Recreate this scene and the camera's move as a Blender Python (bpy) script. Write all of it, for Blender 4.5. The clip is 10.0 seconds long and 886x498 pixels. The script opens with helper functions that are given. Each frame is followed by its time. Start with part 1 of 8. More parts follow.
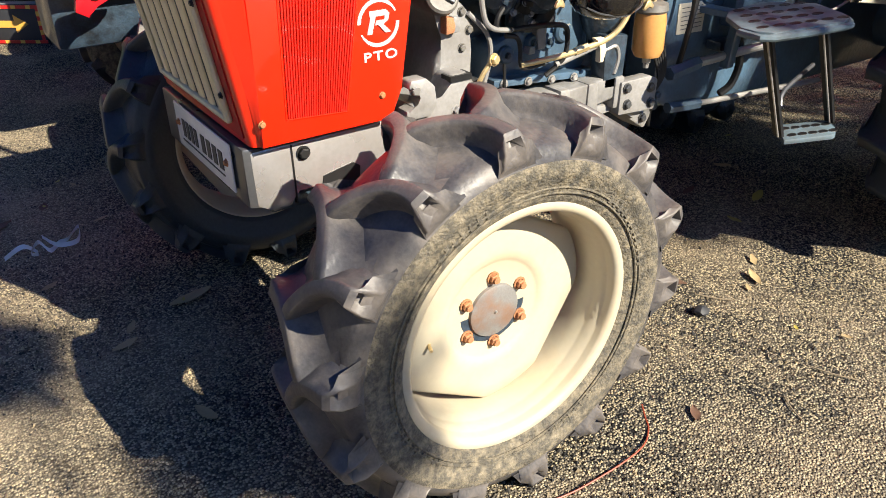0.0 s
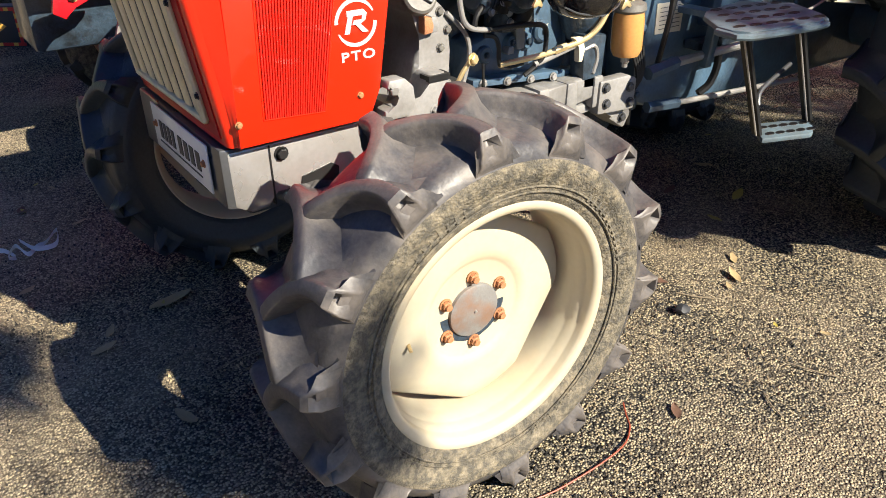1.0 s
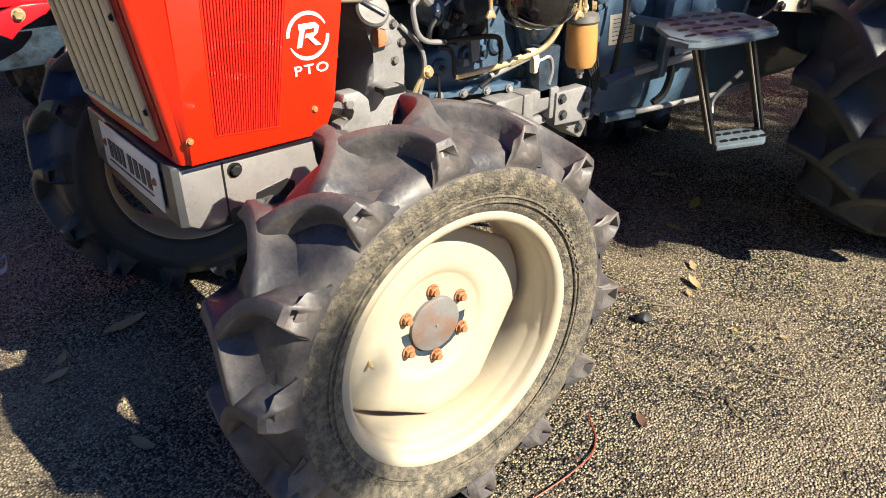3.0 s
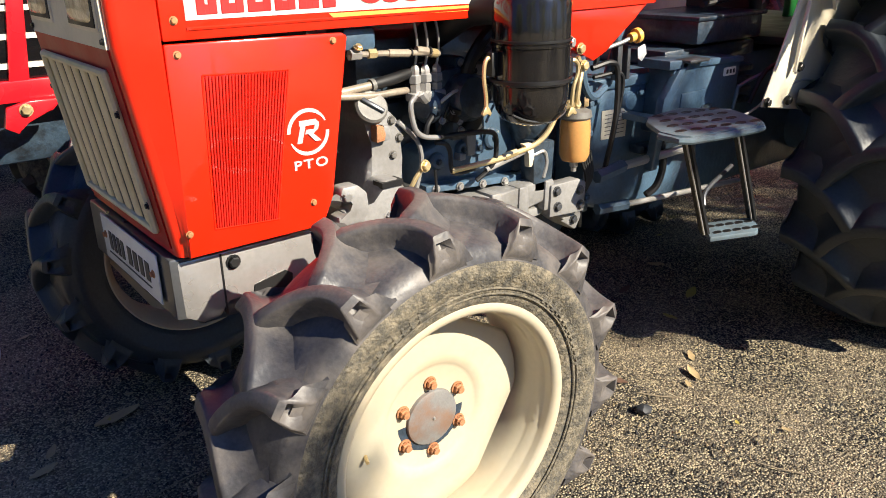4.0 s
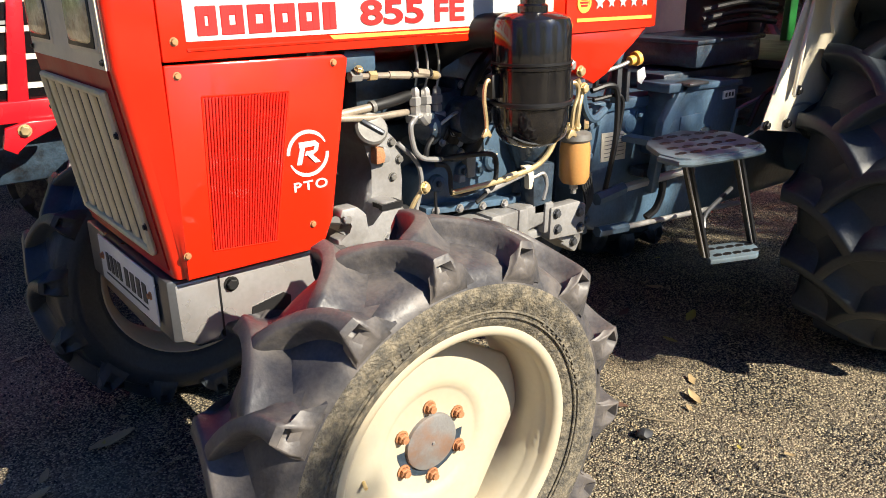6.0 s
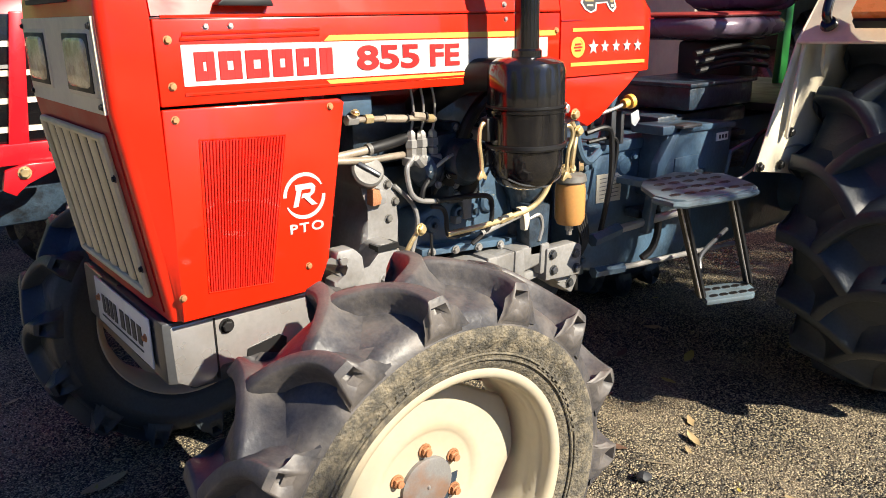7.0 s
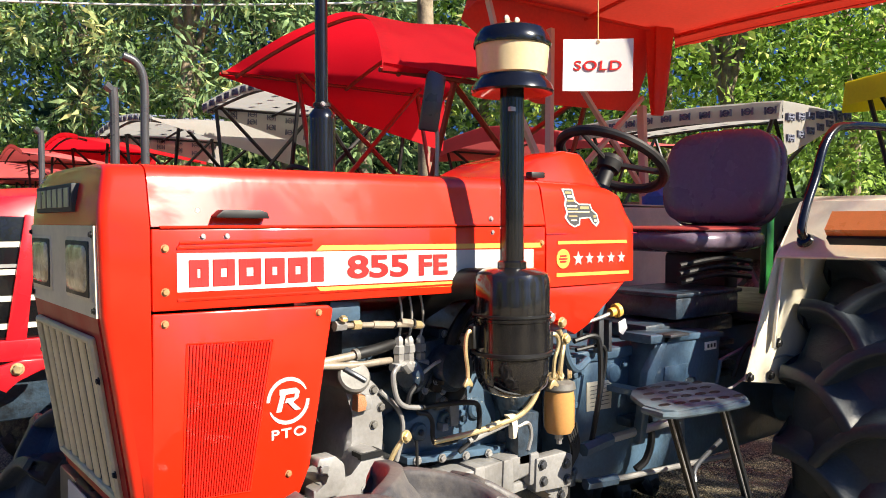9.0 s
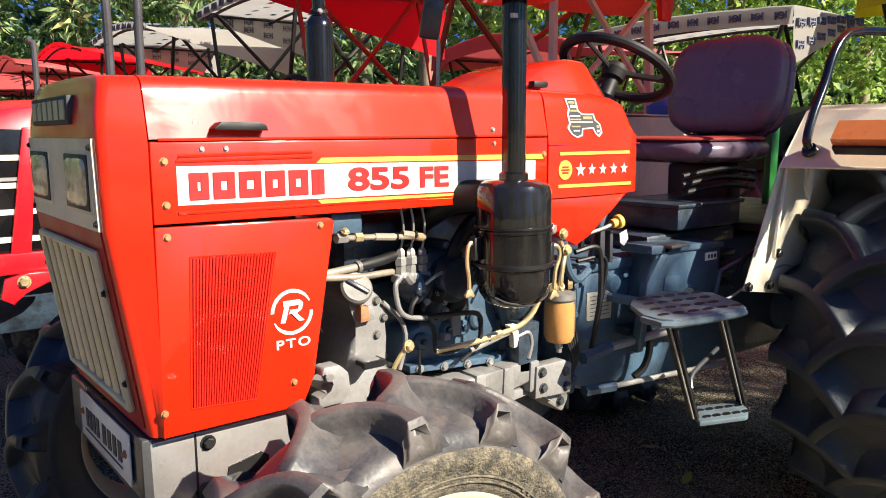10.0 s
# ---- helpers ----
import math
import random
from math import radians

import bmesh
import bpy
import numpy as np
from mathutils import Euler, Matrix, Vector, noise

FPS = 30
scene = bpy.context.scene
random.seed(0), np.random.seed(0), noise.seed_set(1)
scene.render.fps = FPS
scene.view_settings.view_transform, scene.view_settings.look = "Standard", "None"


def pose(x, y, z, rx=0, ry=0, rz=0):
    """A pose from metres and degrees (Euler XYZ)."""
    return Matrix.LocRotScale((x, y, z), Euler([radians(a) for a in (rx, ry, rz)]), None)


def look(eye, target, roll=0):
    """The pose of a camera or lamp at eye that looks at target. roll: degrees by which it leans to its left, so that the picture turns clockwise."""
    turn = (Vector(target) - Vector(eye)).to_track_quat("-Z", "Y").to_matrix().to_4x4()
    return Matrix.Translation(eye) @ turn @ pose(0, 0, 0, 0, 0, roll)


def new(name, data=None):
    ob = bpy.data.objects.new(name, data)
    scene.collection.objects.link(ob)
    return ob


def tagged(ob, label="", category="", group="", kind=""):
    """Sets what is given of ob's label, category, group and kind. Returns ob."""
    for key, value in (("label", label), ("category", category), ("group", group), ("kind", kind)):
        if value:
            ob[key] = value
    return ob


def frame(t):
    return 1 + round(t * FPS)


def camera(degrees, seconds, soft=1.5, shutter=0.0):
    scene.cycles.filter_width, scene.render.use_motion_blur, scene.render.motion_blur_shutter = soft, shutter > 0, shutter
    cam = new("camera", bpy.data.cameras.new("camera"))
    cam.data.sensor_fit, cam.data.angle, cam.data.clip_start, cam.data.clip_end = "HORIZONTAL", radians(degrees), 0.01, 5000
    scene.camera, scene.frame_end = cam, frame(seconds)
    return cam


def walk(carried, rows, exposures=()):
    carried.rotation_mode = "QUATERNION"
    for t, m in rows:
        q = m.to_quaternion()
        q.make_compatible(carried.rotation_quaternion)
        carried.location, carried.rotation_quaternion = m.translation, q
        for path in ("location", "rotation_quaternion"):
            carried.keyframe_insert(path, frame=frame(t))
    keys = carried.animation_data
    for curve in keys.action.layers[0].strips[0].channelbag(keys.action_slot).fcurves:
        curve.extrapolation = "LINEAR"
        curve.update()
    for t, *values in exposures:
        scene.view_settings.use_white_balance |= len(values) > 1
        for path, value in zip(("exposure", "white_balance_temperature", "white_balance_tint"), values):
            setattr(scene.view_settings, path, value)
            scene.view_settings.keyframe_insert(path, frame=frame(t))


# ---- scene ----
cam = camera(58.66, 10.0, soft=0.95)
PATH = [
    (0, pose(-0.8578, -1.8290, 1.3827, 61.377, 1.266, -33.760)),
    (0.5, pose(-0.8498, -1.8335, 1.3775, 61.565, 1.284, -33.987)),
    (1, pose(-0.8459, -1.8359, 1.3770, 61.491, 1.152, -34.876)),
    (1.5, pose(-0.8347, -1.8341, 1.3677, 61.451, 1.411, -36.072)),
    (2, pose(-0.8245, -1.8373, 1.3644, 61.548, 1.321, -37.079)),
    (2.2, pose(-0.8261, -1.8337, 1.3565, 61.808, 1.212, -37.550)),
    (3.3, pose(-0.8302, -1.8295, 1.3656, 63.836, 1.349, -38.093)),
    (3.5, pose(-0.8298, -1.8319, 1.3697, 65.876, 1.350, -38.114)),
    (4, pose(-0.8322, -1.8329, 1.3692, 69.069, 1.223, -38.126)),
    (4.5, pose(-0.8338, -1.8301, 1.3655, 69.856, 1.065, -38.187)),
    (5, pose(-0.8273, -1.8281, 1.3663, 70.040, 1.021, -38.154)),
    (5.2, pose(-0.8273, -1.8285, 1.3664, 70.177, 0.979, -38.204)),
    (6.3, pose(-0.8291, -1.8181, 1.3666, 70.681, 1.023, -38.232)),
    (6.5, pose(-0.8253, -1.8205, 1.3649, 70.655, 1.044, -38.232)),
    (7, pose(-0.8254, -1.8270, 1.3720, 73.507, 1.064, -38.351)),
    (7.5, pose(-0.8270, -1.8344, 1.3812, 81.962, 0.984, -38.542)),
    (7.7, pose(-0.8239, -1.8375, 1.3853, 85.734, 0.820, -38.549)),
    (8, pose(-0.8178, -1.8467, 1.3880, 89.112, 0.337, -38.387)),
    (8.5, pose(-0.8143, -1.8520, 1.3898, 89.573, 0.184, -38.318)),
    (9, pose(-0.8079, -1.8629, 1.3912, 87.935, 0.131, -38.079)),
    (9.5, pose(-0.8089, -1.8609, 1.3890, 83.586, 0.151, -37.993)),
    (10, pose(-0.8043, -1.8617, 1.3924, 81.504, 0.385, -37.941)),
]
walk(cam, PATH, exposures=[(0.0, 1.06), (2.2, 1.06), (4.0, 0.92), (7.0, 0.90), (8.0, 1.04), (10.0, 1.0)])

# ---------------------------------------------------------------- light
SUN_TO = Vector((0.50, -1.35, 1.0)).normalized()      # towards the sun
world = bpy.data.worlds.new("sky_world")
world.use_nodes = True
scene.world = world
wt = world.node_tree
sky = wt.nodes.new("ShaderNodeTexSky")
sky.sky_type = "NISHITA"
sky.sun_disc = False
sky.sun_elevation = math.asin(SUN_TO.z)
sky.sun_rotation = math.atan2(SUN_TO.x, SUN_TO.y)
sky.air_density, sky.dust_density, sky.ozone_density = 1.0, 2.5, 1.3
tint = wt.nodes.new("ShaderNodeMix")                  # clear blue winter sky
tint.data_type, tint.blend_type = "RGBA", "MULTIPLY"
tint.inputs["Factor"].default_value = 1.0
tint.inputs["B"].default_value = (0.20, 0.42, 1.0, 1)
wt.links.new(sky.outputs["Color"], tint.inputs["A"])
wt.links.new(tint.outputs["Result"], wt.nodes["Background"].inputs["Color"])
wt.nodes["Background"].inputs["Strength"].default_value = 0.056
sun_data = bpy.data.lights.new("sun", "SUN")
sun_data.energy, sun_data.angle, sun_data.color = 6.0, radians(0.5), (1.0, 0.905, 0.735)
sun = new("sun", sun_data)
sun.matrix_world = look(SUN_TO * 30, (0, 0, 0))

# ---------------------------------------------------------------- materials
def mat(name, color, rough=0.5, metal=0.0, var=0.12, scale=6.0, grime=None, grime_amt=0.0, grime_scale=3.0,
        bump=0.0, bump_scale=80.0, coat=0.0, spec=0.5, trans=0.0, alpha_sub=0.0, rand=0.0):
    """Principled material: base colour varied at two scales, grime in patches, fine relief."""
    m = bpy.data.materials.new(name)
    m.use_nodes = True
    t = m.node_tree
    n, l = t.nodes, t.links
    b = n["Principled BSDF"]
    co = n.new("ShaderNodeTexCoord").outputs["Object"]
    big = n.new("ShaderNodeTexNoise")
    big.inputs["Scale"].default_value, big.inputs["Detail"].default_value = scale, 4
    l.new(co, big.inputs["Vector"])
    fine = n.new("ShaderNodeTexNoise")
    fine.inputs["Scale"].default_value, fine.inputs["Detail"].default_value = scale * 14, 3
    l.new(co, fine.inputs["Vector"])
    add = n.new("ShaderNodeMath")
    add.operation = "ADD"
    l.new(big.outputs["Fac"], add.inputs[0])
    l.new(fine.outputs["Fac"], add.inputs[1])
    mr = n.new("ShaderNodeMapRange")
    mr.inputs["From Min"].default_value, mr.inputs["From Max"].default_value = 0.6, 1.4
    mr.inputs["To Min"].default_value, mr.inputs["To Max"].default_value = 1 - var, 1 + var
    l.new(add.outputs[0], mr.inputs["Value"])
    val = mr.outputs["Result"]
    if rand:
        oi = n.new("ShaderNodeObjectInfo")
        rr = n.new("ShaderNodeMapRange")
        rr.inputs["To Min"].default_value, rr.inputs["To Max"].default_value = 1 - rand, 1 + rand
        l.new(oi.outputs["Random"], rr.inputs["Value"])
        mu = n.new("ShaderNodeMath")
        mu.operation = "MULTIPLY"
        l.new(val, mu.inputs[0])
        l.new(rr.outputs["Result"], mu.inputs[1])
        val = mu.outputs[0]
    hs = n.new("ShaderNodeHueSaturation")
    hs.inputs["Color"].default_value = (*color, 1)
    l.new(val, hs.inputs["Value"])
    out = hs.outputs["Color"]
    if grime:
        gn = n.new("ShaderNodeTexNoise")
        gn.inputs["Scale"].default_value, gn.inputs["Detail"].default_value = grime_scale, 8
        gn.inputs["Roughness"].default_value = 0.65
        l.new(co, gn.inputs["Vector"])
        gr = n.new("ShaderNodeMapRange")
        gr.inputs["From Min"].default_value, gr.inputs["From Max"].default_value = 0.42, 0.66
        gr.inputs["To Max"].default_value = grime_amt
        l.new(gn.outputs["Fac"], gr.inputs["Value"])
        mx = n.new("ShaderNodeMix")
        mx.data_type = "RGBA"
        l.new(gr.outputs["Result"], mx.inputs["Factor"])
        l.new(out, mx.inputs["A"])
        mx.inputs["B"].default_value = (*grime, 1)
        out = mx.outputs["Result"]
    l.new(out, b.inputs["Base Color"])
    rm = n.new("ShaderNodeMapRange")
    rm.inputs["From Min"].default_value, rm.inputs["From Max"].default_value = 0.3, 0.7
    rm.inputs["To Min"].default_value, rm.inputs["To Max"].default_value = max(rough * 0.8, 0.02), min(rough * 1.25, 1)
    l.new(big.outputs["Fac"], rm.inputs["Value"])
    l.new(rm.outputs["Result"], b.inputs["Roughness"])
    b.inputs["Metallic"].default_value = metal
    b.inputs["Coat Weight"].default_value = coat
    b.inputs["Coat Roughness"].default_value = 0.035
    b.inputs["Specular IOR Level"].default_value = spec
    b.inputs["Transmission Weight"].default_value = trans
    if bump:
        bn = n.new("ShaderNodeTexNoise")
        bn.inputs["Scale"].default_value, bn.inputs["Detail"].default_value = bump_scale, 5
        l.new(co, bn.inputs["Vector"])
        bp = n.new("ShaderNodeBump")
        bp.inputs["Strength"].default_value, bp.inputs["Distance"].default_value = bump, 0.01
        l.new(bn.outputs["Fac"], bp.inputs["Height"])
        l.new(bp.outputs["Normal"], b.inputs["Normal"])
    return m


def cloth(name, color, glow=0.45, rough=0.7):
    """Woven sheet that lets some light through."""
    m = mat(name, color, rough, var=0.12, scale=4, bump=0.6, bump_scale=7)
    n, l = m.node_tree.nodes, m.node_tree.links
    b = n["Principled BSDF"]
    tr = n.new("ShaderNodeBsdfTranslucent")
    tr.inputs["Color"].default_value = (*color, 1)
    mx = n.new("ShaderNodeMixShader")
    mx.inputs[0].default_value = glow
    l.new(b.outputs[0], mx.inputs[1])
    l.new(tr.outputs[0], mx.inputs[2])
    l.new(mx.outputs[0], n["Material Output"].inputs["Surface"])
    return m


M_RED = mat("orange_red_paint", (0.74, 0.019, 0.003), 0.45, coat=1.0, var=0.06, scale=3, bump=0.02, bump_scale=5, spec=0.15)


def dulled(m, lo, hi, scale):
    """Uneven polish: the clear coat is glossier in some patches than in others."""
    n, l = m.node_tree.nodes, m.node_tree.links
    tex = n.new("ShaderNodeTexNoise")
    tex.inputs["Scale"].default_value, tex.inputs["Detail"].default_value, tex.inputs["Distortion"].default_value = scale, 5, 0.8
    l.new(n.new("ShaderNodeTexCoord").outputs["Object"], tex.inputs["Vector"])
    mr = n.new("ShaderNodeMapRange")
    mr.inputs["From Min"].default_value, mr.inputs["From Max"].default_value = 0.42, 0.60
    mr.inputs["To Min"].default_value, mr.inputs["To Max"].default_value = lo, hi
    l.new(tex.outputs["Fac"], mr.inputs["Value"])
    l.new(mr.outputs["Result"], n["Principled BSDF"].inputs["Coat Roughness"])


dulled(M_RED, 0.06, 0.20, 5.0)
M_RED_RIB = mat("red_rib_paint", (0.60, 0.014, 0.006), 0.34, coat=0.5, var=0.05)
M_FRAME = mat("maroon_red_front_paint", (0.40, 0.012, 0.012), 0.5, coat=0.12, var=0.12, scale=5, spec=0.2)
M_MAROON = mat("maroon_paint", (0.26, 0.010, 0.022), 0.40, coat=0.3, var=0.10)
M_CREAM = mat("cream_wheel_paint", (0.47, 0.425, 0.325), 0.42, coat=0.15, var=0.06, scale=5, grime=(0.50, 0.36, 0.20), grime_amt=0.35, grime_scale=5)
M_FENDER = mat("cream_fender_paint", (0.72, 0.66, 0.52), 0.35, coat=0.3, var=0.06, grime=(0.30, 0.24, 0.16), grime_amt=0.35, grime_scale=4)
M_BEIGE = mat("beige_grille_paint", (0.74, 0.64, 0.42), 0.42, var=0.08, scale=8, grime=(0.34, 0.28, 0.18), grime_amt=0.35, grime_scale=9)
M_PANEL = mat("grey_beige_panel", (0.72, 0.66, 0.53), 0.38, var=0.06, grime=(0.25, 0.22, 0.17), grime_amt=0.3, grime_scale=8)
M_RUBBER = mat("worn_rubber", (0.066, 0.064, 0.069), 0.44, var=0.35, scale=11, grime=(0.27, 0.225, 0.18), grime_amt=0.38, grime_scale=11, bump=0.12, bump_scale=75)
# rubber of the shaded tyres: shade is put into its darker, bluer colour
M_RUBBER_SHADED = mat("dark_rubber", (0.027, 0.036, 0.046), 0.42, var=0.30, scale=8, grime=(0.050, 0.056, 0.062), grime_amt=0.5, grime_scale=6, bump=0.12, bump_scale=90, spec=0.4)
M_RUBBER_SIDE = mat("dusty_sidewall_rubber", (0.085, 0.077, 0.062), 0.80, var=0.5, scale=16, grime=(0.34, 0.285, 0.195), grime_amt=0.62, grime_scale=48, bump=0.6, bump_scale=170)
M_RUST = mat("rusty_steel", (0.42, 0.19, 0.09), 0.75, metal=0.2, var=0.35, scale=25, bump=0.3, bump_scale=120)
M_HUBCAP = mat("grey_hub_steel", (0.19, 0.185, 0.18), 0.55, metal=0.1, var=0.2, scale=18, grime=(0.22, 0.11, 0.06), grime_amt=0.75, grime_scale=16)
M_SILVER = mat("silver_grey_paint", (0.265, 0.260, 0.255), 0.45, metal=0.1, var=0.18, scale=8, grime=(0.15, 0.135, 0.12), grime_amt=0.5, grime_scale=9, bump=0.1, bump_scale=60)
M_STEEL = mat("bright_steel", (0.38, 0.37, 0.36), 0.34, metal=0.55, var=0.12, scale=20)
M_BOLT = mat("painted_bolt", (0.50, 0.26, 0.12), 0.4, metal=0.4, var=0.2, scale=25)
M_BRASS = mat("zinc_yellow_steel", (0.72, 0.56, 0.30), 0.36, metal=0.7, var=0.2, scale=25)
M_CASE = mat("blue_grey_casting", (0.062, 0.115, 0.180), 0.36, coat=0.3, var=0.18, scale=7, grime=(0.035, 0.035, 0.035), grime_amt=0.5, grime_scale=6, bump=0.15, bump_scale=70)
M_ENGINE = mat("dark_engine_casting", (0.034, 0.056, 0.084), 0.36, coat=0.4, var=0.30, scale=12, grime=(0.010, 0.010, 0.011), grime_amt=0.85, grime_scale=13, bump=0.3, bump_scale=60)
M_BLACK = mat("gloss_black_paint", (0.006, 0.006, 0.007), 0.18, coat=0.6, var=0.2, scale=9, bump=0.02, bump_scale=30)
M_CLEANER = mat("dusty_black_paint", (0.010, 0.0095, 0.010), 0.13, coat=0.4, var=0.35, scale=14, grime=(0.045, 0.040, 0.037), grime_amt=0.18, grime_scale=17, bump=0.05, bump_scale=40)
M_MATBLACK = mat("matt_black", (0.006, 0.006, 0.007), 0.5, var=0.2, scale=12)
M_DARKSTEEL = mat("dark_grey_bumper", (0.075, 0.078, 0.085), 0.30, metal=0.3, coat=0.3, var=0.15, scale=9)
M_ALLOY = mat("worn_alloy", (0.17, 0.163, 0.15), 0.5, metal=0.1, var=0.2, scale=20, grime=(0.06, 0.055, 0.05), grime_amt=0.5, grime_scale=30)
M_OLDPIPE = mat("dull_fuel_pipe", (0.36, 0.30, 0.23), 0.45, metal=0.2, var=0.25, scale=18, grime=(0.10, 0.09, 0.08), grime_amt=0.6, grime_scale=14)
M_CHROME = mat("bumper_silver", (0.43, 0.42, 0.42), 0.28, metal=0.55, coat=0.2, var=0.10, scale=7, grime=(0.28, 0.24, 0.20), grime_amt=0.35, grime_scale=8)
M_WHITE = mat("white_sticker", (0.55, 0.54, 0.52), 0.40, var=0.05)
M_YELLOW = mat("yellow_sticker", (0.82, 0.44, 0.08), 0.40, var=0.05)
M_RED_INK = mat("red_sticker", (0.62, 0.020, 0.018), 0.40, var=0.05)
M_DARK_INK = mat("dark_print", (0.030, 0.032, 0.038), 0.6, var=0.1)
M_AMBER_BOWL = mat("amber_filter_bowl", (0.85, 0.46, 0.16), 0.12, trans=0.45, var=0.10, scale=10)
M_CREAM_BOWL = mat("cream_dust_bowl", (0.78, 0.63, 0.38), 0.16, trans=0.15, var=0.08, scale=8, coat=0.5)
M_AMBER = mat("orange_lens", (0.80, 0.26, 0.07), 0.3, coat=0.3, var=0.12, scale=20)
M_VINYL = mat("maroon_black_vinyl", (0.150, 0.118, 0.165), 0.26, coat=0.15, var=0.15, scale=5, bump=0.12, bump_scale=160)
M_VINYL_RED = mat("maroon_seat_piping", (0.30, 0.045, 0.040), 0.42, var=0.15, scale=6, bump=0.12, bump_scale=120)
M_STEP = mat("grey_step_steel", (0.115, 0.165, 0.20), 0.55, metal=0.0, spec=0.25, var=0.15, scale=12, grime=(0.08, 0.07, 0.06), grime_amt=0.5, grime_scale=14)
M_GLASS = mat("headlight_glass", (0.80, 0.70, 0.45), 0.16, var=0.35, scale=18, grime=(0.34, 0.20, 0.08), grime_amt=0.7, grime_scale=24, coat=0.5, bump=0.25, bump_scale=45)
M_REFLECT = mat("headlight_reflector", (0.82, 0.76, 0.58), 0.25, metal=0.35, var=0.10, scale=30, bump=0.3, bump_scale=60)
M_RED2 = mat("crimson_paint", (0.62, 0.010, 0.018), 0.30, coat=0.6, var=0.08, scale=4)
M_POST = mat("cream_post_paint", (0.66, 0.57, 0.42), 0.45, var=0.08)
M_POST_RUST = mat("orange_primer_post", (0.24, 0.045, 0.02), 0.55, var=0.15)
M_GREEN = mat("green_paint", (0.016, 0.15, 0.03), 0.4, var=0.1)
M_BLUE = mat("blue_plastic", (0.03, 0.17, 0.62), 0.4, var=0.1)
M_PLATE = mat("white_number_plate", (0.74, 0.75, 0.76), 0.35, coat=0.2, var=0.04, grime=(0.4, 0.38, 0.34), grime_amt=0.25, grime_scale=12)
M_PAPER = mat("white_paper", (0.80, 0.79, 0.77), 0.6, var=0.03)
M_ROPE = mat("jute_string", (0.62, 0.40, 0.14), 0.8, var=0.15)
M_RIBBON = mat("white_ribbon", (0.72, 0.72, 0.74), 0.45, var=0.08)
M_WIRE = mat("rust_red_wire", (0.30, 0.06, 0.03), 0.5, var=0.15)
M_C_ORANGE = cloth("orange_red_canopy_cloth", (0.80, 0.070, 0.040), 0.30)
M_C_RED = cloth("red_canopy_cloth", (0.80, 0.010, 0.024), 0.72)
M_C_PINK = cloth("faded_red_canopy_cloth", (0.60, 0.10, 0.10), 0.4)
M_C_CREAM = cloth("printed_cream_canopy_cloth", (0.54, 0.52, 0.48), 0.60)
M_C_YELLOW = cloth("yellow_canopy_cloth", (0.75, 0.62, 0.02), 0.4)
M_PRINT_TAN = mat("tan_print", (0.30, 0.24, 0.10), 0.6, var=0.15)
M_PRINT = mat("blue_grey_print", (0.15, 0.16, 0.22), 0.7, var=0.2)


# ---------------------------------------------------------------- mesh tools
def thing(name, label, category, at=(0, 0, 0), group=""):
    e = new(name)
    e.empty_display_size = 0.2
    e.location = at
    return tagged(e, label, category, group)


def part(name, bm, material, parent, label="", sharp=35):
    """Links a bmesh as one mesh object under a thing or a part."""
    bmesh.ops.recalc_face_normals(bm, faces=bm.faces)
    me = bpy.data.meshes.new(name)
    bm.to_mesh(me)
    bm.free()
    me.materials.append(material)
    me.polygons.foreach_set("use_smooth", [True] * len(me.polygons))
    me.set_sharp_from_angle(angle=radians(sharp))
    ob = new(name, me)
    ob.parent = parent
    if label:
        tagged(ob, label)
    return ob


def share(ob, m, parent, name=None):
    """Another object on the same mesh."""
    o = new(name or ob.name.split(".")[0], ob.data)
    o.parent = parent
    o.matrix_local = m
    return o


def cube(x0, x1, y0, y1, z0, z1, bev=0.0, seg=2, into=None):
    bm = bmesh.new()
    bmesh.ops.create_cube(bm, size=1)
    for v in bm.verts:
        v.co = Vector(((x0 + x1) / 2 + v.co.x * (x1 - x0), (y0 + y1) / 2 + v.co.y * (y1 - y0), (z0 + z1) / 2 + v.co.z * (z1 - z0)))
    if bev:
        bmesh.ops.bevel(bm, geom=bm.edges[:], offset=bev, segments=seg, profile=0.5, affect="EDGES")
    return join(into, bm)


def join(into, bm):
    if into is None:
        return bm
    me = bpy.data.meshes.new("tmp")
    bm.to_mesh(me)
    bm.free()
    into.from_mesh(me)
    bpy.data.meshes.remove(me)
    return into


def prism(poly, axis, a, b, bev=0.0, seg=2, into=None):
    """A polygon extruded along an axis from a to b. Its points are the other two coordinates in order."""
    bm = bmesh.new()
    def at(p, d):
        return {"x": (d, p[0], p[1]), "y": (p[0], d, p[1]), "z": (p[0], p[1], d)}[axis]
    lo = [bm.verts.new(at(p, a)) for p in poly]
    hi = [bm.verts.new(at(p, b)) for p in poly]
    bm.faces.new(lo)
    bm.faces.new(hi[::-1])
    for i in range(len(poly)):
        j = (i + 1) % len(poly)
        bm.faces.new((lo[i], hi[i], hi[j], lo[j]))
    if bev:
        bmesh.ops.bevel(bm, geom=bm.edges[:], offset=bev, segments=seg, profile=0.5, affect="EDGES", clamp_overlap=True)
    return join(into, bm)


def loft(rings, cap=True, close=True, into=None):
    bm = bmesh.new()
    vs = [[bm.verts.new(p) for p in r] for r in rings]
    k = len(rings[0])
    for a, b in zip(vs, vs[1:]):
        for i in range(k if close else k - 1):
            j = (i + 1) % k
            bm.faces.new((a[i], a[j], b[j], b[i]))
    if cap:
        bm.faces.new(vs[0][::-1])
        bm.faces.new(vs[-1])
    return join(into, bm)


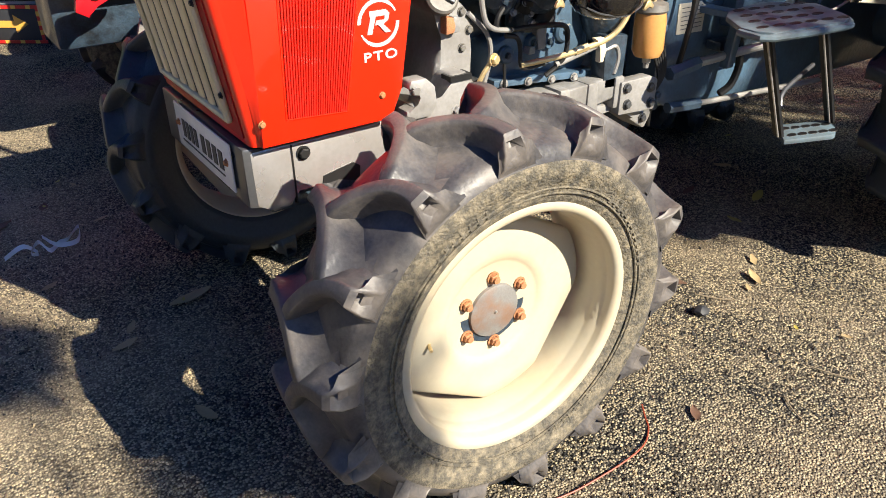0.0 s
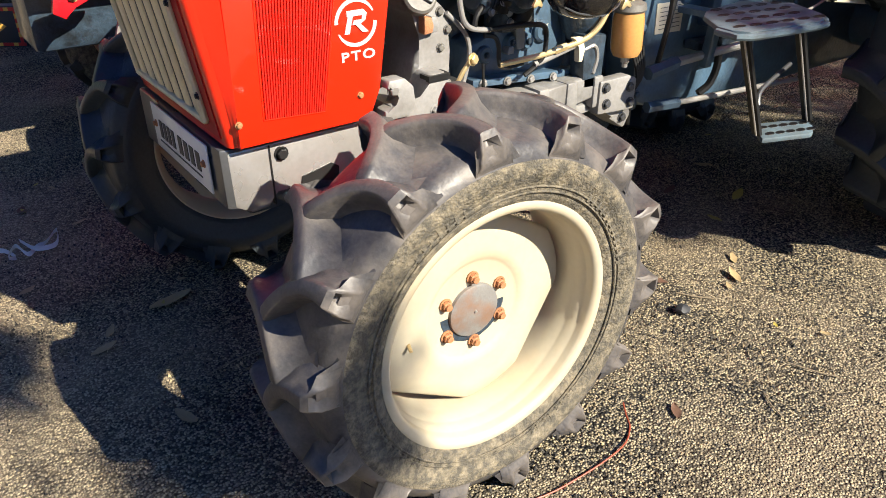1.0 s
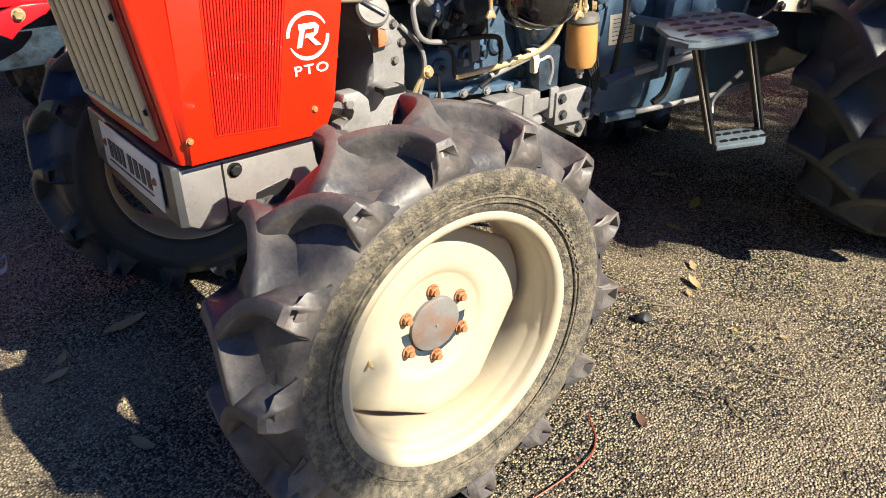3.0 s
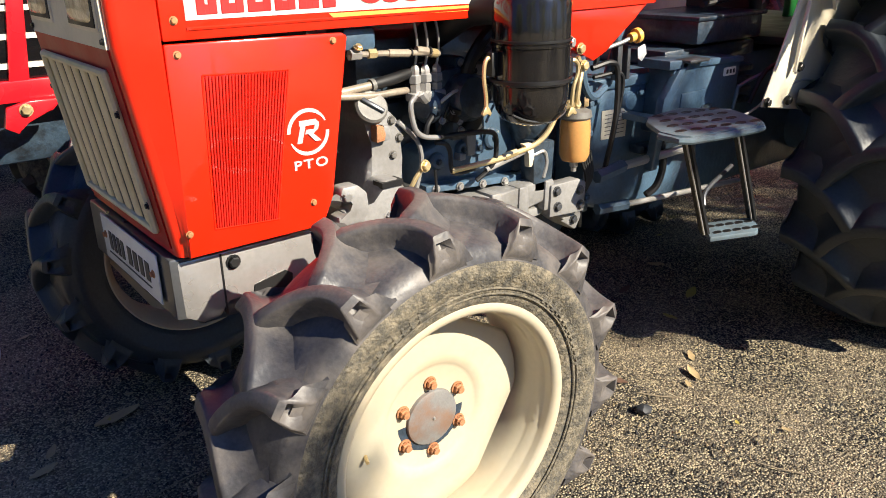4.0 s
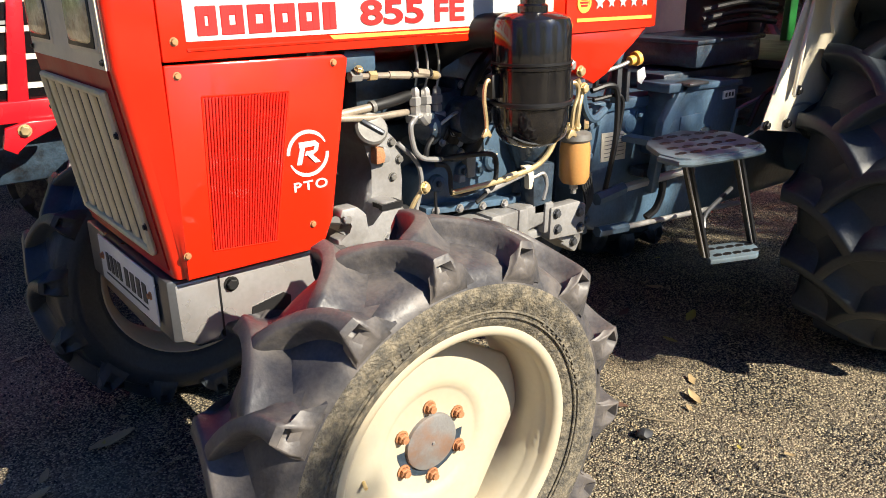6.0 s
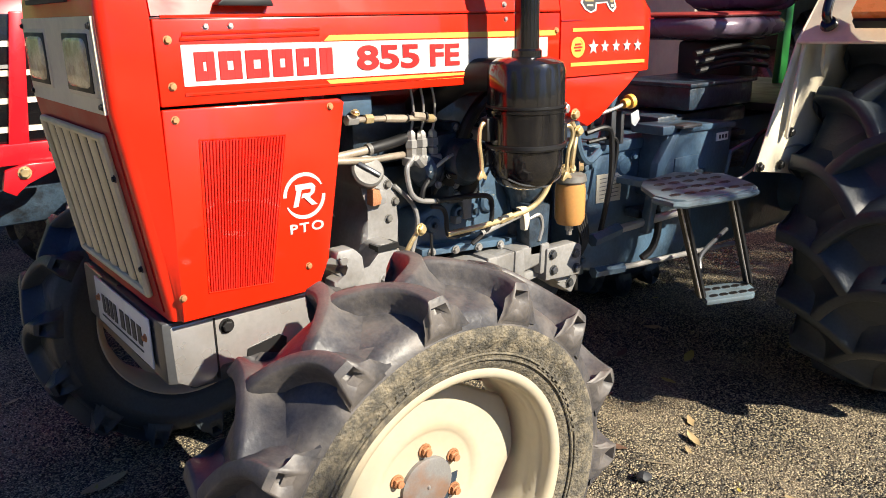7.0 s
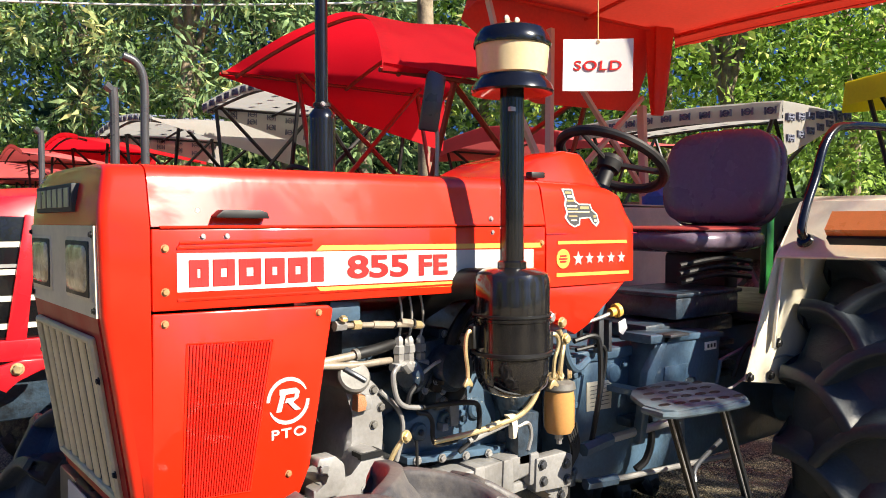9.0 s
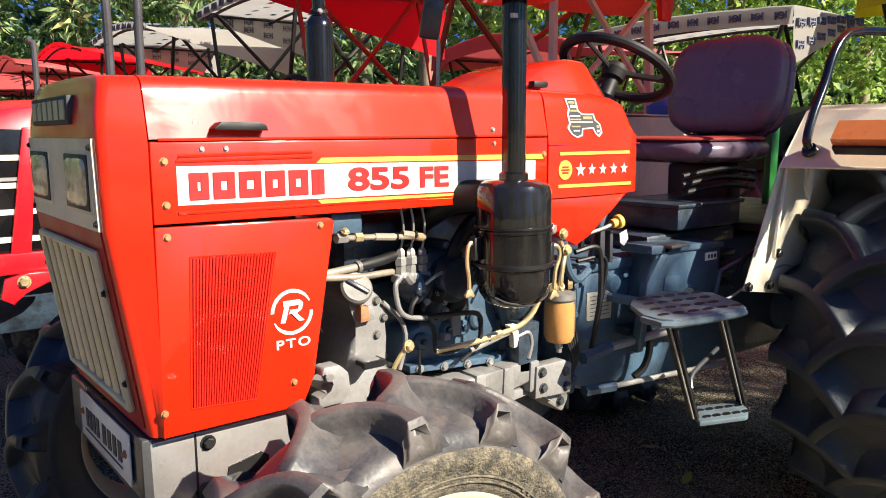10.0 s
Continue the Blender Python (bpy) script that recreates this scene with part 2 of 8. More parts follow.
def lathe(prof, seg=32, m=None, closed=False, into=None):
    """Turns (radius, height) points round the z axis, then places it by m."""
    bm = bmesh.new()
    rows = []
    for r, h in prof:
        if r < 1e-6:
            rows.append([bm.verts.new((0, 0, h))])
        else:
            rows.append([bm.verts.new((r * math.cos(2 * math.pi * i / seg), r * math.sin(2 * math.pi * i / seg), h)) for i in range(seg)])
    pairs = list(zip(rows, rows[1:])) + ([(rows[-1], rows[0])] if closed else [])
    for a, b in pairs:
        for i in range(seg):
            j = (i + 1) % seg
            f = [a[i % len(a)], a[j % len(a)], b[j % len(b)], b[i % len(b)]]
            f = list(dict.fromkeys(f))
            if len(f) > 2:
                bm.faces.new(f)
    if m is not None:
        bm.transform(m)
    return join(into, bm)


def smooth_line(pts, n=6):
    p = [Vector(q) for q in pts]
    if len(p) < 3:
        return p
    out = []
    q = [p[0] * 2 - p[1]] + p + [p[-1] * 2 - p[-2]]
    for i in range(1, len(q) - 2):
        for k in range(n):
            t = k / n
            out.append(0.5 * ((2 * q[i]) + (q[i + 1] - q[i - 1]) * t + (2 * q[i - 1] - 5 * q[i] + 4 * q[i + 1] - q[i + 2]) * t * t
                              + (3 * q[i] - q[i - 1] - 3 * q[i + 1] + q[i + 2]) * t ** 3))
    return out + [p[-1]]


def tube(pts, r, seg=10, n=5, r2=None, into=None, flat=1.0):
    """A round bar along smoothed points; r2: its radius at the end; flat: squashes it in height."""
    line = smooth_line(pts, n) if n > 1 else [Vector(q) for q in pts]
    rings = []
    side = None
    for i, c in enumerate(line):
        d = (line[min(i + 1, len(line) - 1)] - line[max(i - 1, 0)]).normalized()
        if side is None:
            side = d.orthogonal().normalized()
        side = (side - d * side.dot(d)).normalized()
        up = d.cross(side)
        rr = r if r2 is None else r + (r2 - r) * i / (len(line) - 1)
        rings.append([c + (side * math.cos(a) + up * math.sin(a) * flat) * rr for a in (2 * math.pi * k / seg for k in range(seg))])
    return loft(rings, into=into)


def beam(a, b, w, h, into=None):
    """A square bar from a to b."""
    a, b = Vector(a), Vector(b)
    d = (b - a).normalized()
    up = Vector((0, 0, 1)) if abs(d.z) < 0.9 else Vector((1, 0, 0))
    s = d.cross(up).normalized()
    u = s.cross(d)
    ring = [(-1, -1), (1, -1), (1, 1), (-1, 1)]
    return loft([[c + s * (w / 2 * i) + u * (h / 2 * j) for i, j in ring] for c in (a, b)], into=into)


def axis_pose(at, z_to, x_to=None):
    z = Vector(z_to).normalized()
    x = Vector(x_to) if x_to is not None else z.orthogonal()
    x = (x - z * x.dot(z)).normalized()
    y = z.cross(x)
    m = Matrix((x, y, z)).transposed().to_4x4()
    m.translation = at
    return m


def hex_bolt(at, to, r=0.008, into=None):
    """Hexagon head on a washer."""
    m = axis_pose(at, to)
    bm = lathe([(0, 0), (r * 1.35, 0), (r * 1.35, r * 0.25), (r, r * 0.25)], 12, m)
    return join(into, join(bm, lathe([(r, r * 0.2), (r, r * 0.9), (r * 0.8, r * 1.05), (0, r * 1.05)], 6, m)))


def lettering(text, at, x_to, up_to, height, material, parent, name="lettering", depth=0.0008, shear=0.0, spread=1.0, bold=0.0):
    """Raised letters in the built-in font, turned into a mesh. at: the lower left corner."""
    cu = bpy.data.curves.new(name, "FONT")
    cu.body, cu.extrude, cu.shear, cu.space_character, cu.offset = text, depth, shear, spread, bold
    cu.size = 1.0
    ob = bpy.data.objects.new(name, cu)
    scene.collection.objects.link(ob)
    dg = bpy.context.evaluated_depsgraph_get()
    me = bpy.data.meshes.new_from_object(ob.evaluated_get(dg))
    bpy.data.objects.remove(ob)
    bpy.data.curves.remove(cu)
    xs = [v.co.x for v in me.vertices]
    ys = [v.co.y for v in me.vertices]
    k = height / (max(ys) - min(ys))
    x, u = Vector(x_to).normalized(), Vector(up_to).normalized()
    m = Matrix((x, u, x.cross(u))).transposed().to_4x4()
    m.translation = at
    me.transform(m @ Matrix.Diagonal((k, k, 1, 1)) @ Matrix.Translation((-min(xs), -min(ys), 0)))
    me.materials.clear()
    me.materials.append(material)
    o = new(name, me)
    o.parent = parent
    return o


def fit_width(ob, at, x_to, width):
    """Stretches lettering along its line to a width."""
    x = Vector(x_to).normalized()
    d = [(v.co - Vector(at)).dot(x) for v in ob.data.vertices]
    k = width / max(d)
    for v in ob.data.vertices:
        v.co += x * ((v.co - Vector(at)).dot(x) * (k - 1))
    return ob


# ---------------------------------------------------------------- ground
def ground_material():
    m = bpy.data.materials.new("gritty_asphalt")
    m.use_nodes = True
    n, l = m.node_tree.nodes, m.node_tree.links
    b = n["Principled BSDF"]
    co = n.new("ShaderNodeTexCoord").outputs["Object"]
    vo = n.new("ShaderNodeTexVoronoi")
    vo.inputs["Scale"].default_value = 150
    l.new(co, vo.inputs["Vector"])
    big = n.new("ShaderNodeTexNoise")
    big.inputs["Scale"].default_value, big.inputs["Detail"].default_value = 2.2, 6
    l.new(co, big.inputs["Vector"])
    ramp = n.new("ShaderNodeValToRGB")
    sep = n.new("ShaderNodeSeparateColor")
    l.new(vo.outputs["Color"], sep.inputs["Color"])
    l.new(sep.outputs["Red"], ramp.inputs["Fac"])
    e = ramp.color_ramp.elements
    e[0].position, e[0].color = 0.0, (0.011, 0.012, 0.014, 1)
    e[1].position, e[1].color = 1.0, (0.56, 0.475, 0.315, 1)
    for p, c in ((0.24, (0.098, 0.092, 0.080, 1)), (0.65, (0.30, 0.252, 0.170, 1))):
        k = ramp.color_ramp.elements.new(p)
        k.color = c
    dust = n.new("ShaderNodeMix")
    dust.data_type = "RGBA"
    mr = n.new("ShaderNodeMapRange")
    mr.inputs["From Min"].default_value, mr.inputs["From Max"].default_value = 0.45, 0.75
    mr.inputs["To Max"].default_value = 0.38
    l.new(big.outputs["Fac"], mr.inputs["Value"])
    # brightness of the sunlit left side, put into the ground colour
    axes = n.new("ShaderNodeSeparateXYZ")
    l.new(co, axes.inputs["Vector"])
    left_light = n.new("ShaderNodeMapRange")
    left_light.inputs["From Min"].default_value, left_light.inputs["From Max"].default_value = -0.25, -0.75
    left_light.inputs["To Max"].default_value = 0.24
    l.new(axes.outputs["X"], left_light.inputs["Value"])
    fine = n.new("ShaderNodeTexNoise")
    fine.inputs["Scale"].default_value, fine.inputs["Detail"].default_value = 24, 5
    l.new(co, fine.inputs["Vector"])
    patch = n.new("ShaderNodeMapRange")
    patch.inputs["From Min"].default_value, patch.inputs["From Max"].default_value = 0.30, 0.62
    patch.inputs["To Min"].default_value = 0.35
    l.new(fine.outputs["Fac"], patch.inputs["Value"])
    dust_and_light = n.new("ShaderNodeMath")
    dust_and_light.operation = "MULTIPLY_ADD"
    l.new(left_light.outputs["Result"], dust_and_light.inputs[0])
    l.new(patch.outputs["Result"], dust_and_light.inputs[1])
    l.new(mr.outputs["Result"], dust_and_light.inputs[2])
    l.new(dust_and_light.outputs[0], dust.inputs["Factor"])
    gap = n.new("ShaderNodeMapRange")
    gap.inputs["From Min"].default_value, gap.inputs["From Max"].default_value = 0.46, 0.72
    l.new(vo.outputs["Distance"], gap.inputs["Value"])
    pit = n.new("ShaderNodeMix")
    pit.data_type = "RGBA"
    l.new(gap.outputs["Result"], pit.inputs["Factor"])
    l.new(ramp.outputs["Color"], pit.inputs["A"])
    pit.inputs["B"].default_value = (0.008, 0.008, 0.009, 1)
    l.new(pit.outputs["Result"], dust.inputs["A"])
    dust.inputs["B"].default_value = (0.50, 0.40, 0.27, 1)
    l.new(dust.outputs["Result"], b.inputs["Base Color"])
    b.inputs["Roughness"].default_value = 0.95
    b.inputs["Specular IOR Level"].default_value = 0.2
    bp = n.new("ShaderNodeBump")
    bp.inputs["Strength"].default_value, bp.inputs["Distance"].default_value = 1.0, 0.006
    inv = n.new("ShaderNodeMath")
    inv.operation = "SUBTRACT"
    inv.inputs[0].default_value = 1.0
    l.new(vo.outputs["Distance"], inv.inputs[1])
    l.new(inv.outputs[0], bp.inputs["Height"])
    l.new(bp.outputs["Normal"], b.inputs["Normal"])
    return m


def make_ground():
    """One sheet to the horizon, finer and slightly uneven near the tractor."""
    def steps(lo, hi, d):
        out, far = [], []
        v = lo
        while v < hi + 1e-6:
            out.append(v)
            v += d
        g = d
        a = hi
        while a < 900:
            g *= 1.6
            a += g
            far.append(a)
        neg = [lo - (f - hi) for f in far]
        return neg[::-1] + out + far
    xs, ys = steps(-2.6, 3.2, 0.05), steps(-1.8, 3.6, 0.05)
    bm = bmesh.new()
    rows = []
    for y in ys:
        row = []
        for x in xs:
            near = max(0.0, 1 - max(abs(x) - 3, abs(y) - 3, 0) / 6)
            z = near * 0.006 * noise.noise((x * 2.1, y * 2.1, 0.3)) + near * 0.003 * noise.noise((x * 9, y * 9, 4.3))
            row.append(bm.verts.new((x, y, z)))
        rows.append(row)
    for a, b in zip(rows, rows[1:]):
        for i in range(len(xs) - 1):
            bm.faces.new((a[i], a[i + 1], b[i + 1], b[i]))
    g = part("ground", bm, ground_material(), None)
    tagged(g, "dark gritty asphalt yard with dusty patches", "ground", kind="structure")


def make_grit():
    """Loose stone chips on the asphalt round the front wheels."""
    rng = random.Random(5)
    verts, faces = [], []
    for _ in range(42000):
        x = rng.uniform(-1.7, 2.6)
        y = rng.uniform(-1.5, 2.6)
        s = rng.choice((0.0025, 0.003, 0.0035, 0.0045, 0.006))
        a = rng.random() * 6.28
        k = len(verts)
        for i in range(4):
            q = a + i * 1.571 + rng.uniform(-0.3, 0.3)
            rr = s * rng.uniform(0.7, 1.3)
            verts.append((x + rr * math.cos(q), y + rr * math.sin(q), -0.003 + rng.uniform(0, 0.001)))
        verts.append((x + rng.uniform(-s, s) * 0.4, y + rng.uniform(-s, s) * 0.4, s * rng.uniform(0.6, 1.2) + 0.002))
        for i in range(4):
            faces.append((k + i, k + (i + 1) % 4, k + 4))
    me = bpy.data.meshes.new("grit")
    me.from_pydata(verts, [], faces)
    m = bpy.data.materials.new("stone_chips")
    m.use_nodes = True
    n, l = m.node_tree.nodes, m.node_tree.links
    geo = n.new("ShaderNodeNewGeometry")
    ramp = n.new("ShaderNodeValToRGB")
    l.new(geo.outputs["Random Per Island"], ramp.inputs["Fac"])
    e = ramp.color_ramp.elements
    e[0].color, e[1].color = (0.014, 0.014, 0.015, 1), (0.58, 0.47, 0.28, 1)
    for p, c in ((0.5, (0.05, 0.046, 0.04, 1)), (0.85, (0.32, 0.25, 0.15, 1))):
        ramp.color_ramp.elements.new(p).color = c
    l.new(ramp.outputs["Color"], n["Principled BSDF"].inputs["Base Color"])
    n["Principled BSDF"].inputs["Roughness"].default_value = 0.85
    me.materials.append(m)
    tagged(new("grit", me), "loose stone chips strewn over the asphalt", "grit", kind="stuff")


make_ground()
make_grit()


# ---------------------------------------------------------------- the orange-red tractor
tractor = thing("tractor", "orange-red farm tractor with cream wheels, parked on asphalt", "tractor")


def carcass_r(a, R, hw):
    """Radius of the tyre between its lugs at the axial place a."""
    k = abs(a) / hw
    return R * (0.900 - 0.056 * k ** 2.4)


def make_tyre(parent, m, R, rim_r, hw, lugs, lug_w, forward, phase=0.0, name="tyre", label="worn black lugged tyre with dusty sidewall", tread=None):
    """A tractor tyre round the local z axis (its outer side up), with one object for each lug."""
    tread = tread or M_RUBBER
    half = []
    for k in range(9):
        a = hw * 0.88 * k / 8
        half.append((carcass_r(a, R, hw), a))
    half += [(R * 0.80, hw * 0.985), (R * 0.74, hw * 1.0), ((R * 0.70 + rim_r * 0.06), hw * 0.985), (rim_r * 1.10, hw * 0.92),
             (rim_r * 1.075, hw * 0.90), (rim_r * 1.055, hw * 0.87), (rim_r * 1.03, hw * 0.84), (rim_r * 1.01, hw * 0.80), (rim_r * 1.0, hw * 0.60)]
    prof = [(r, -a) for r, a in half[::-1]] + half[1:]
    bm = lathe(prof, 96, closed=True)
    for f in bm.faces:
        c = f.calc_center_median()
        f.material_index = 1 if math.hypot(c.x, c.y) > R * 0.805 else 0
    bm.transform(m)
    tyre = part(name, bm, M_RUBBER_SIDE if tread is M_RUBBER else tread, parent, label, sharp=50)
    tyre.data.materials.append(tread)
    # moulded rings and worn lettering, as bars, on the outer sidewall
    for r in (R * 0.665 + rim_r * 0.03, rim_r * 1.135):
        part("sidewall_ring", lathe([(r + 0.0022 * math.cos(q), hw * 0.962 + 0.0018 * math.sin(q)) for q in (math.pi * i / 3 for i in range(6))], 96, m, closed=True), M_RUBBER_SIDE, tyre)
    bm = bmesh.new()
    r = (R * 0.70 + rim_r * 0.06 + rim_r * 1.10) / 2
    for a0, count in ((0.2, 12), (1.9, 7), (3.3, 12), (5.0, 8)):
        for k in range(count):
            a = a0 + k * 0.062
            c = cube(-0.009, 0.009, -0.0035 - 0.003 * (k % 2), 0.0035, -0.003, 0.0018, 0.001, 1)
            c.transform(Matrix.Rotation(a, 4, "Z") @ Matrix.Translation((r, 0, hw * 0.960)))
            join(bm, c)
    bm.transform(m)
    tagged(part("sidewall_relief", bm, M_RUBBER_SIDE, tyre), kind="stuff")
    for side in (1, -1):
        bm = bmesh.new()
        n = 14
        k = hw / 0.126
        sweep = radians(16) * (0.90 if R > 0.6 else 1.0)
        def line(f):
            """The lug's middle line: 0 past the centre of the tread, 1 at the shoulder; arc length and axial place."""
            return Vector((forward * sweep * R * (1 - f) ** 2.5, hw * (-0.34 + 1.32 * f)))
        rings = []
        for i in range(n):
            f = i / (n - 1)
            c = line(f)
            d = (line(min(1, f + 0.02)) - line(max(0, f - 0.02))).normalized()
            across = Vector((d.y, -d.x)) * forward          # towards the steep side
            top = R * (1.0 - 0.022 * f ** 3) - (0.006 if i == 0 else 0.0)
            base = carcass_r(min(abs(c.y), hw), R, hw) - 0.010
            h = top - base
            wt = lug_w * (0.22 + 0.07 * f ** 4) * (0.8 if i == 0 else 1.0)
            gentle = lug_w * (0.55 + 1.05 * math.sin(math.pi * min(1, f * 0.72 + 0.12)))
            prof = ((-wt - gentle, base), (-wt - gentle * 0.68, base + 0.07 * h), (-wt - gentle * 0.36, base + 0.27 * h), (-wt - gentle * 0.13, base + 0.62 * h), (-wt - 0.004, top - 0.12 * h), (-wt, top - 0.025 * h), (-wt + 0.004, top),
                    (wt - 0.003, top), (wt, top - 0.03 * h), (wt + 0.003, top - 0.16 * h), (wt + 0.002, base + 0.42 * h), (wt + 0.006, base + 0.14 * h), (wt + 0.018, base))
            ring = []
            for w, r in prof:
                q = c + across * w
                ring.append((q.x / R, r, min(q.y, hw * 0.985) if f > 0.6 else q.y))
            rings.append(ring)
        # the end leans out and runs down the shoulder, broader at its foot
        c = line(1.0)
        for drop, ax_at, wide in ((0.028, 1.025, 1.25), (0.075, 1.075, 1.6), (0.135, 1.045, 1.95), (0.165, 0.97, 2.0)):
            wt = lug_w * 0.27 * wide
            r = R * (0.978 - drop)
            low = R * (0.978 - drop) * 0.985
            rings.append([((c.x + w * forward) / R, rr, hw * ax_at * q) for w, rr, q in
                          ((-wt - 0.03, low - 0.012, 0.93), (-wt - 0.022, low - 0.008, 0.945), (-wt - 0.014, low - 0.004, 0.96), (-wt - 0.008, low, 0.975), (-wt - 0.003, r, 0.99), (-wt, r, 1.0), (-wt + 0.004, r, 1.0),
                           (wt - 0.003, r, 1.0), (wt, r, 1.0), (wt + 0.002, r, 0.985), (wt + 0.004, low, 0.965), (wt + 0.007, low - 0.006, 0.945), (wt + 0.012, low - 0.012, 0.93))])
        rings = [[(r * math.cos(t), r * math.sin(t), side * a) for t, r, a in ring] for ring in rings]
        loft(rings, into=bm)
        # the tapered pocket in the end of the lug
        bm.faces.ensure_lookup_table()
        for j, tight in ((n, 0.30), (n + 1, 0.36)):
            want = sum((Vector(p) for p in (rings[j][6], rings[j][7], rings[j + 1][6], rings[j + 1][7])), Vector()) / 4
            f = min(bm.faces, key=lambda q: (q.calc_center_median() - want).length)
            if j == n:
                pocket = [f]
            else:
                pocket.append(f)
        bmesh.ops.inset_region(bm, faces=pocket, thickness=lug_w * 0.19, use_even_offset=True)
        foot = min(v.co.xy.length for q in pocket for v in q.verts)
        head = max(v.co.xy.length for q in pocket for v in q.verts)
        mid = sum((q.calc_center_median() for q in pocket), Vector()) / 2
        for v in {v for q in pocket for v in q.verts}:
            r = v.co.xy.length
            f = (r - foot) / (head - foot)
            t = math.atan2(mid.y, mid.x)
            d = (math.atan2(v.co.y, v.co.x) - t) * (0.12 + 0.88 * f)
            v.co = Vector((r * math.cos(t + d), r * math.sin(t + d), v.co.z - side * hw * (0.06 + 0.16 * f)))
        first = part("lug", bm, tread, tyre, sharp=52)
        shift = math.pi / lugs if side < 0 else 0.0
        for k in range(lugs):
            turn = m @ Matrix.Rotation(2 * math.pi * k / lugs + shift + phase, 4, "Z") 
            if k == 0:
                first.matrix_local = turn
            else:
                share(first, turn, tyre, "lug")
    return tyre


def make_front_wheel(y, out):
    """out: -1 for the side towards -y, 1 for the far side."""
    lean = radians(1.5)
    ax = Vector((0, out * math.cos(lean), -math.sin(lean)))
    m = axis_pose((0, y, 0.462), ax, (1, 0, 0))
    make_tyre(tractor, m, 0.468, 0.272, 0.126, 14, 0.060, 1 if out < 0 else -1, phase=radians(123.2), tread=M_RUBBER if out < 0 else M_RUBBER_SHADED)
    rim_prof = [(0.2865, 0.099), (0.2875, 0.105), (0.2845, 0.1095), (0.279, 0.111), (0.271, 0.1095), (0.2645, 0.105), (0.2615, 0.097), (0.2610, 0.086), (0.2595, 0.080), (0.2555, 0.075), (0.2545, 0.058), (0.2530, 0.050), (0.2510, 0.046),
                (0.2500, 0.020), (0.247, -0.02), (0.252, -0.060), (0.262, -0.085), (0.270, -0.101), (0.277, -0.107), (0.284, -0.106), (0.285, -0.100),
                (0.266, -0.082), (0.253, -0.02), (0.257, 0.050), (0.268, 0.084)]
    rim = part("rim", lathe(rim_prof, 72, m, closed=True), M_CREAM, tractor, "cream painted steel rim with rust at the lip", sharp=40)
    # disc with four flats that leave slots at the barrel
    def rr(t):
        return min(0.2425, 0.216 / max(1e-3, max(abs(math.cos(t - 1.05)), abs(math.sin(t - 1.05)))))
    seg = 96
    def ring(scale, h, wave):
        out_pts = []
        for i in range(seg):
            t = 2 * math.pi * i / seg
            r = rr(t) * scale if wave else 0.239 * scale
            out_pts.append(m @ Vector((r * math.cos(t), r * math.sin(t), h)))
        return out_pts
    rings = [ring(1.0, -0.006, True), ring(1.0, 0.004, True), ring(0.97, 0.010, True), ring(0.80, 0.015, True), ring(0.60, 0.0175, False),
             ring(0.53, 0.017, False), ring(0.50, 0.0125, False), ring(0.47, 0.010, False), ring(0.22, 0.010, False), ring(0.02, 0.010, False)]
    part("wheel_disc", loft(rings), M_CREAM, rim, "dished cream wheel disc", sharp=50)
    part("hub_cap", lathe([(0.0, 0.021), (0.040, 0.021), (0.043, 0.0195), (0.057, 0.0195), (0.062, 0.017), (0.064, 0.008)], 32, m), M_HUBCAP, rim, "worn grey hub cap with rusty edge")
    part("hub_pin", lathe([(0.0, 0.025), (0.003, 0.024), (0.004, 0.020)], 12, m), M_STEEL, rim)
    bm = hex_bolt((0, 0, 0), (0, 0, 1), 0.0112)
    join(bm, lathe([(0.0075, 0.011), (0.0075, 0.017), (0, 0.018)], 10))
    first = part("wheel_nut", bm, M_RUST, rim, "rusty wheel nut")
    for k in range(6):
        a = radians(32.0 + 60 * k)
        t = m @ Matrix.Translation((0.081 * math.cos(a), 0.081 * math.sin(a), 0.011)) @ Matrix.Rotation(a, 4, "Z")
        if k == 0:
            first.matrix_local = t
        else:
            share(first, t, rim, "wheel_nut")
    part("rust_line", lathe([(0.2865 + 0.0022 * math.cos(q), 0.0985 + 0.0022 * math.sin(q)) for q in (math.pi * i / 3 for i in range(6))], 72, m, closed=True), M_RUST, rim, "rusty seam between tyre and rim")
    part("valve", tube([m @ Vector((-0.165, -0.02, 0.012)), m @ Vector((-0.172, -0.024, 0.034))], 0.004, 8, 1), M_BRASS, rim)


make_front_wheel(-0.690, -1)
make_front_wheel(0.690, 1)


def make_rear_wheel(y, out):
    m = axis_pose((2.24, y, 0.675), (0, out, 0), (1, 0, 0)) @ Matrix.Rotation(0.35, 4, "Z")
    make_tyre(tractor, m, 0.685, 0.365, 0.190, 17, 0.076, 1 if out < 0 else -1, phase=radians(108.3), label="large black rear tyre with deep lugs", tread=M_RUBBER_SHADED)
    prof = [(0.380, 0.150), (0.372, 0.158), (0.352, 0.135), (0.335, 0.05), (0.335, -0.05), (0.352, -0.135), (0.372, -0.158), (0.380, -0.150), (0.345, -0.05), (0.345, 0.05)]
    rim = part("rim", lathe(prof, 64, m, closed=True), M_CREAM, tractor, "cream painted rear rim")
    part("wheel_disc", lathe([(0.338, 0.0), (0.30, 0.03), (0.20, 0.045), (0.12, 0.02), (0, 0.02), (0, 0.008), (0.12, 0.008), (0.20, 0.03), (0.30, 0.015), (0.338, -0.012)], 48, m), M_CREAM, rim)


make_rear_wheel(-0.725, -1)
make_rear_wheel(0.725, 1)


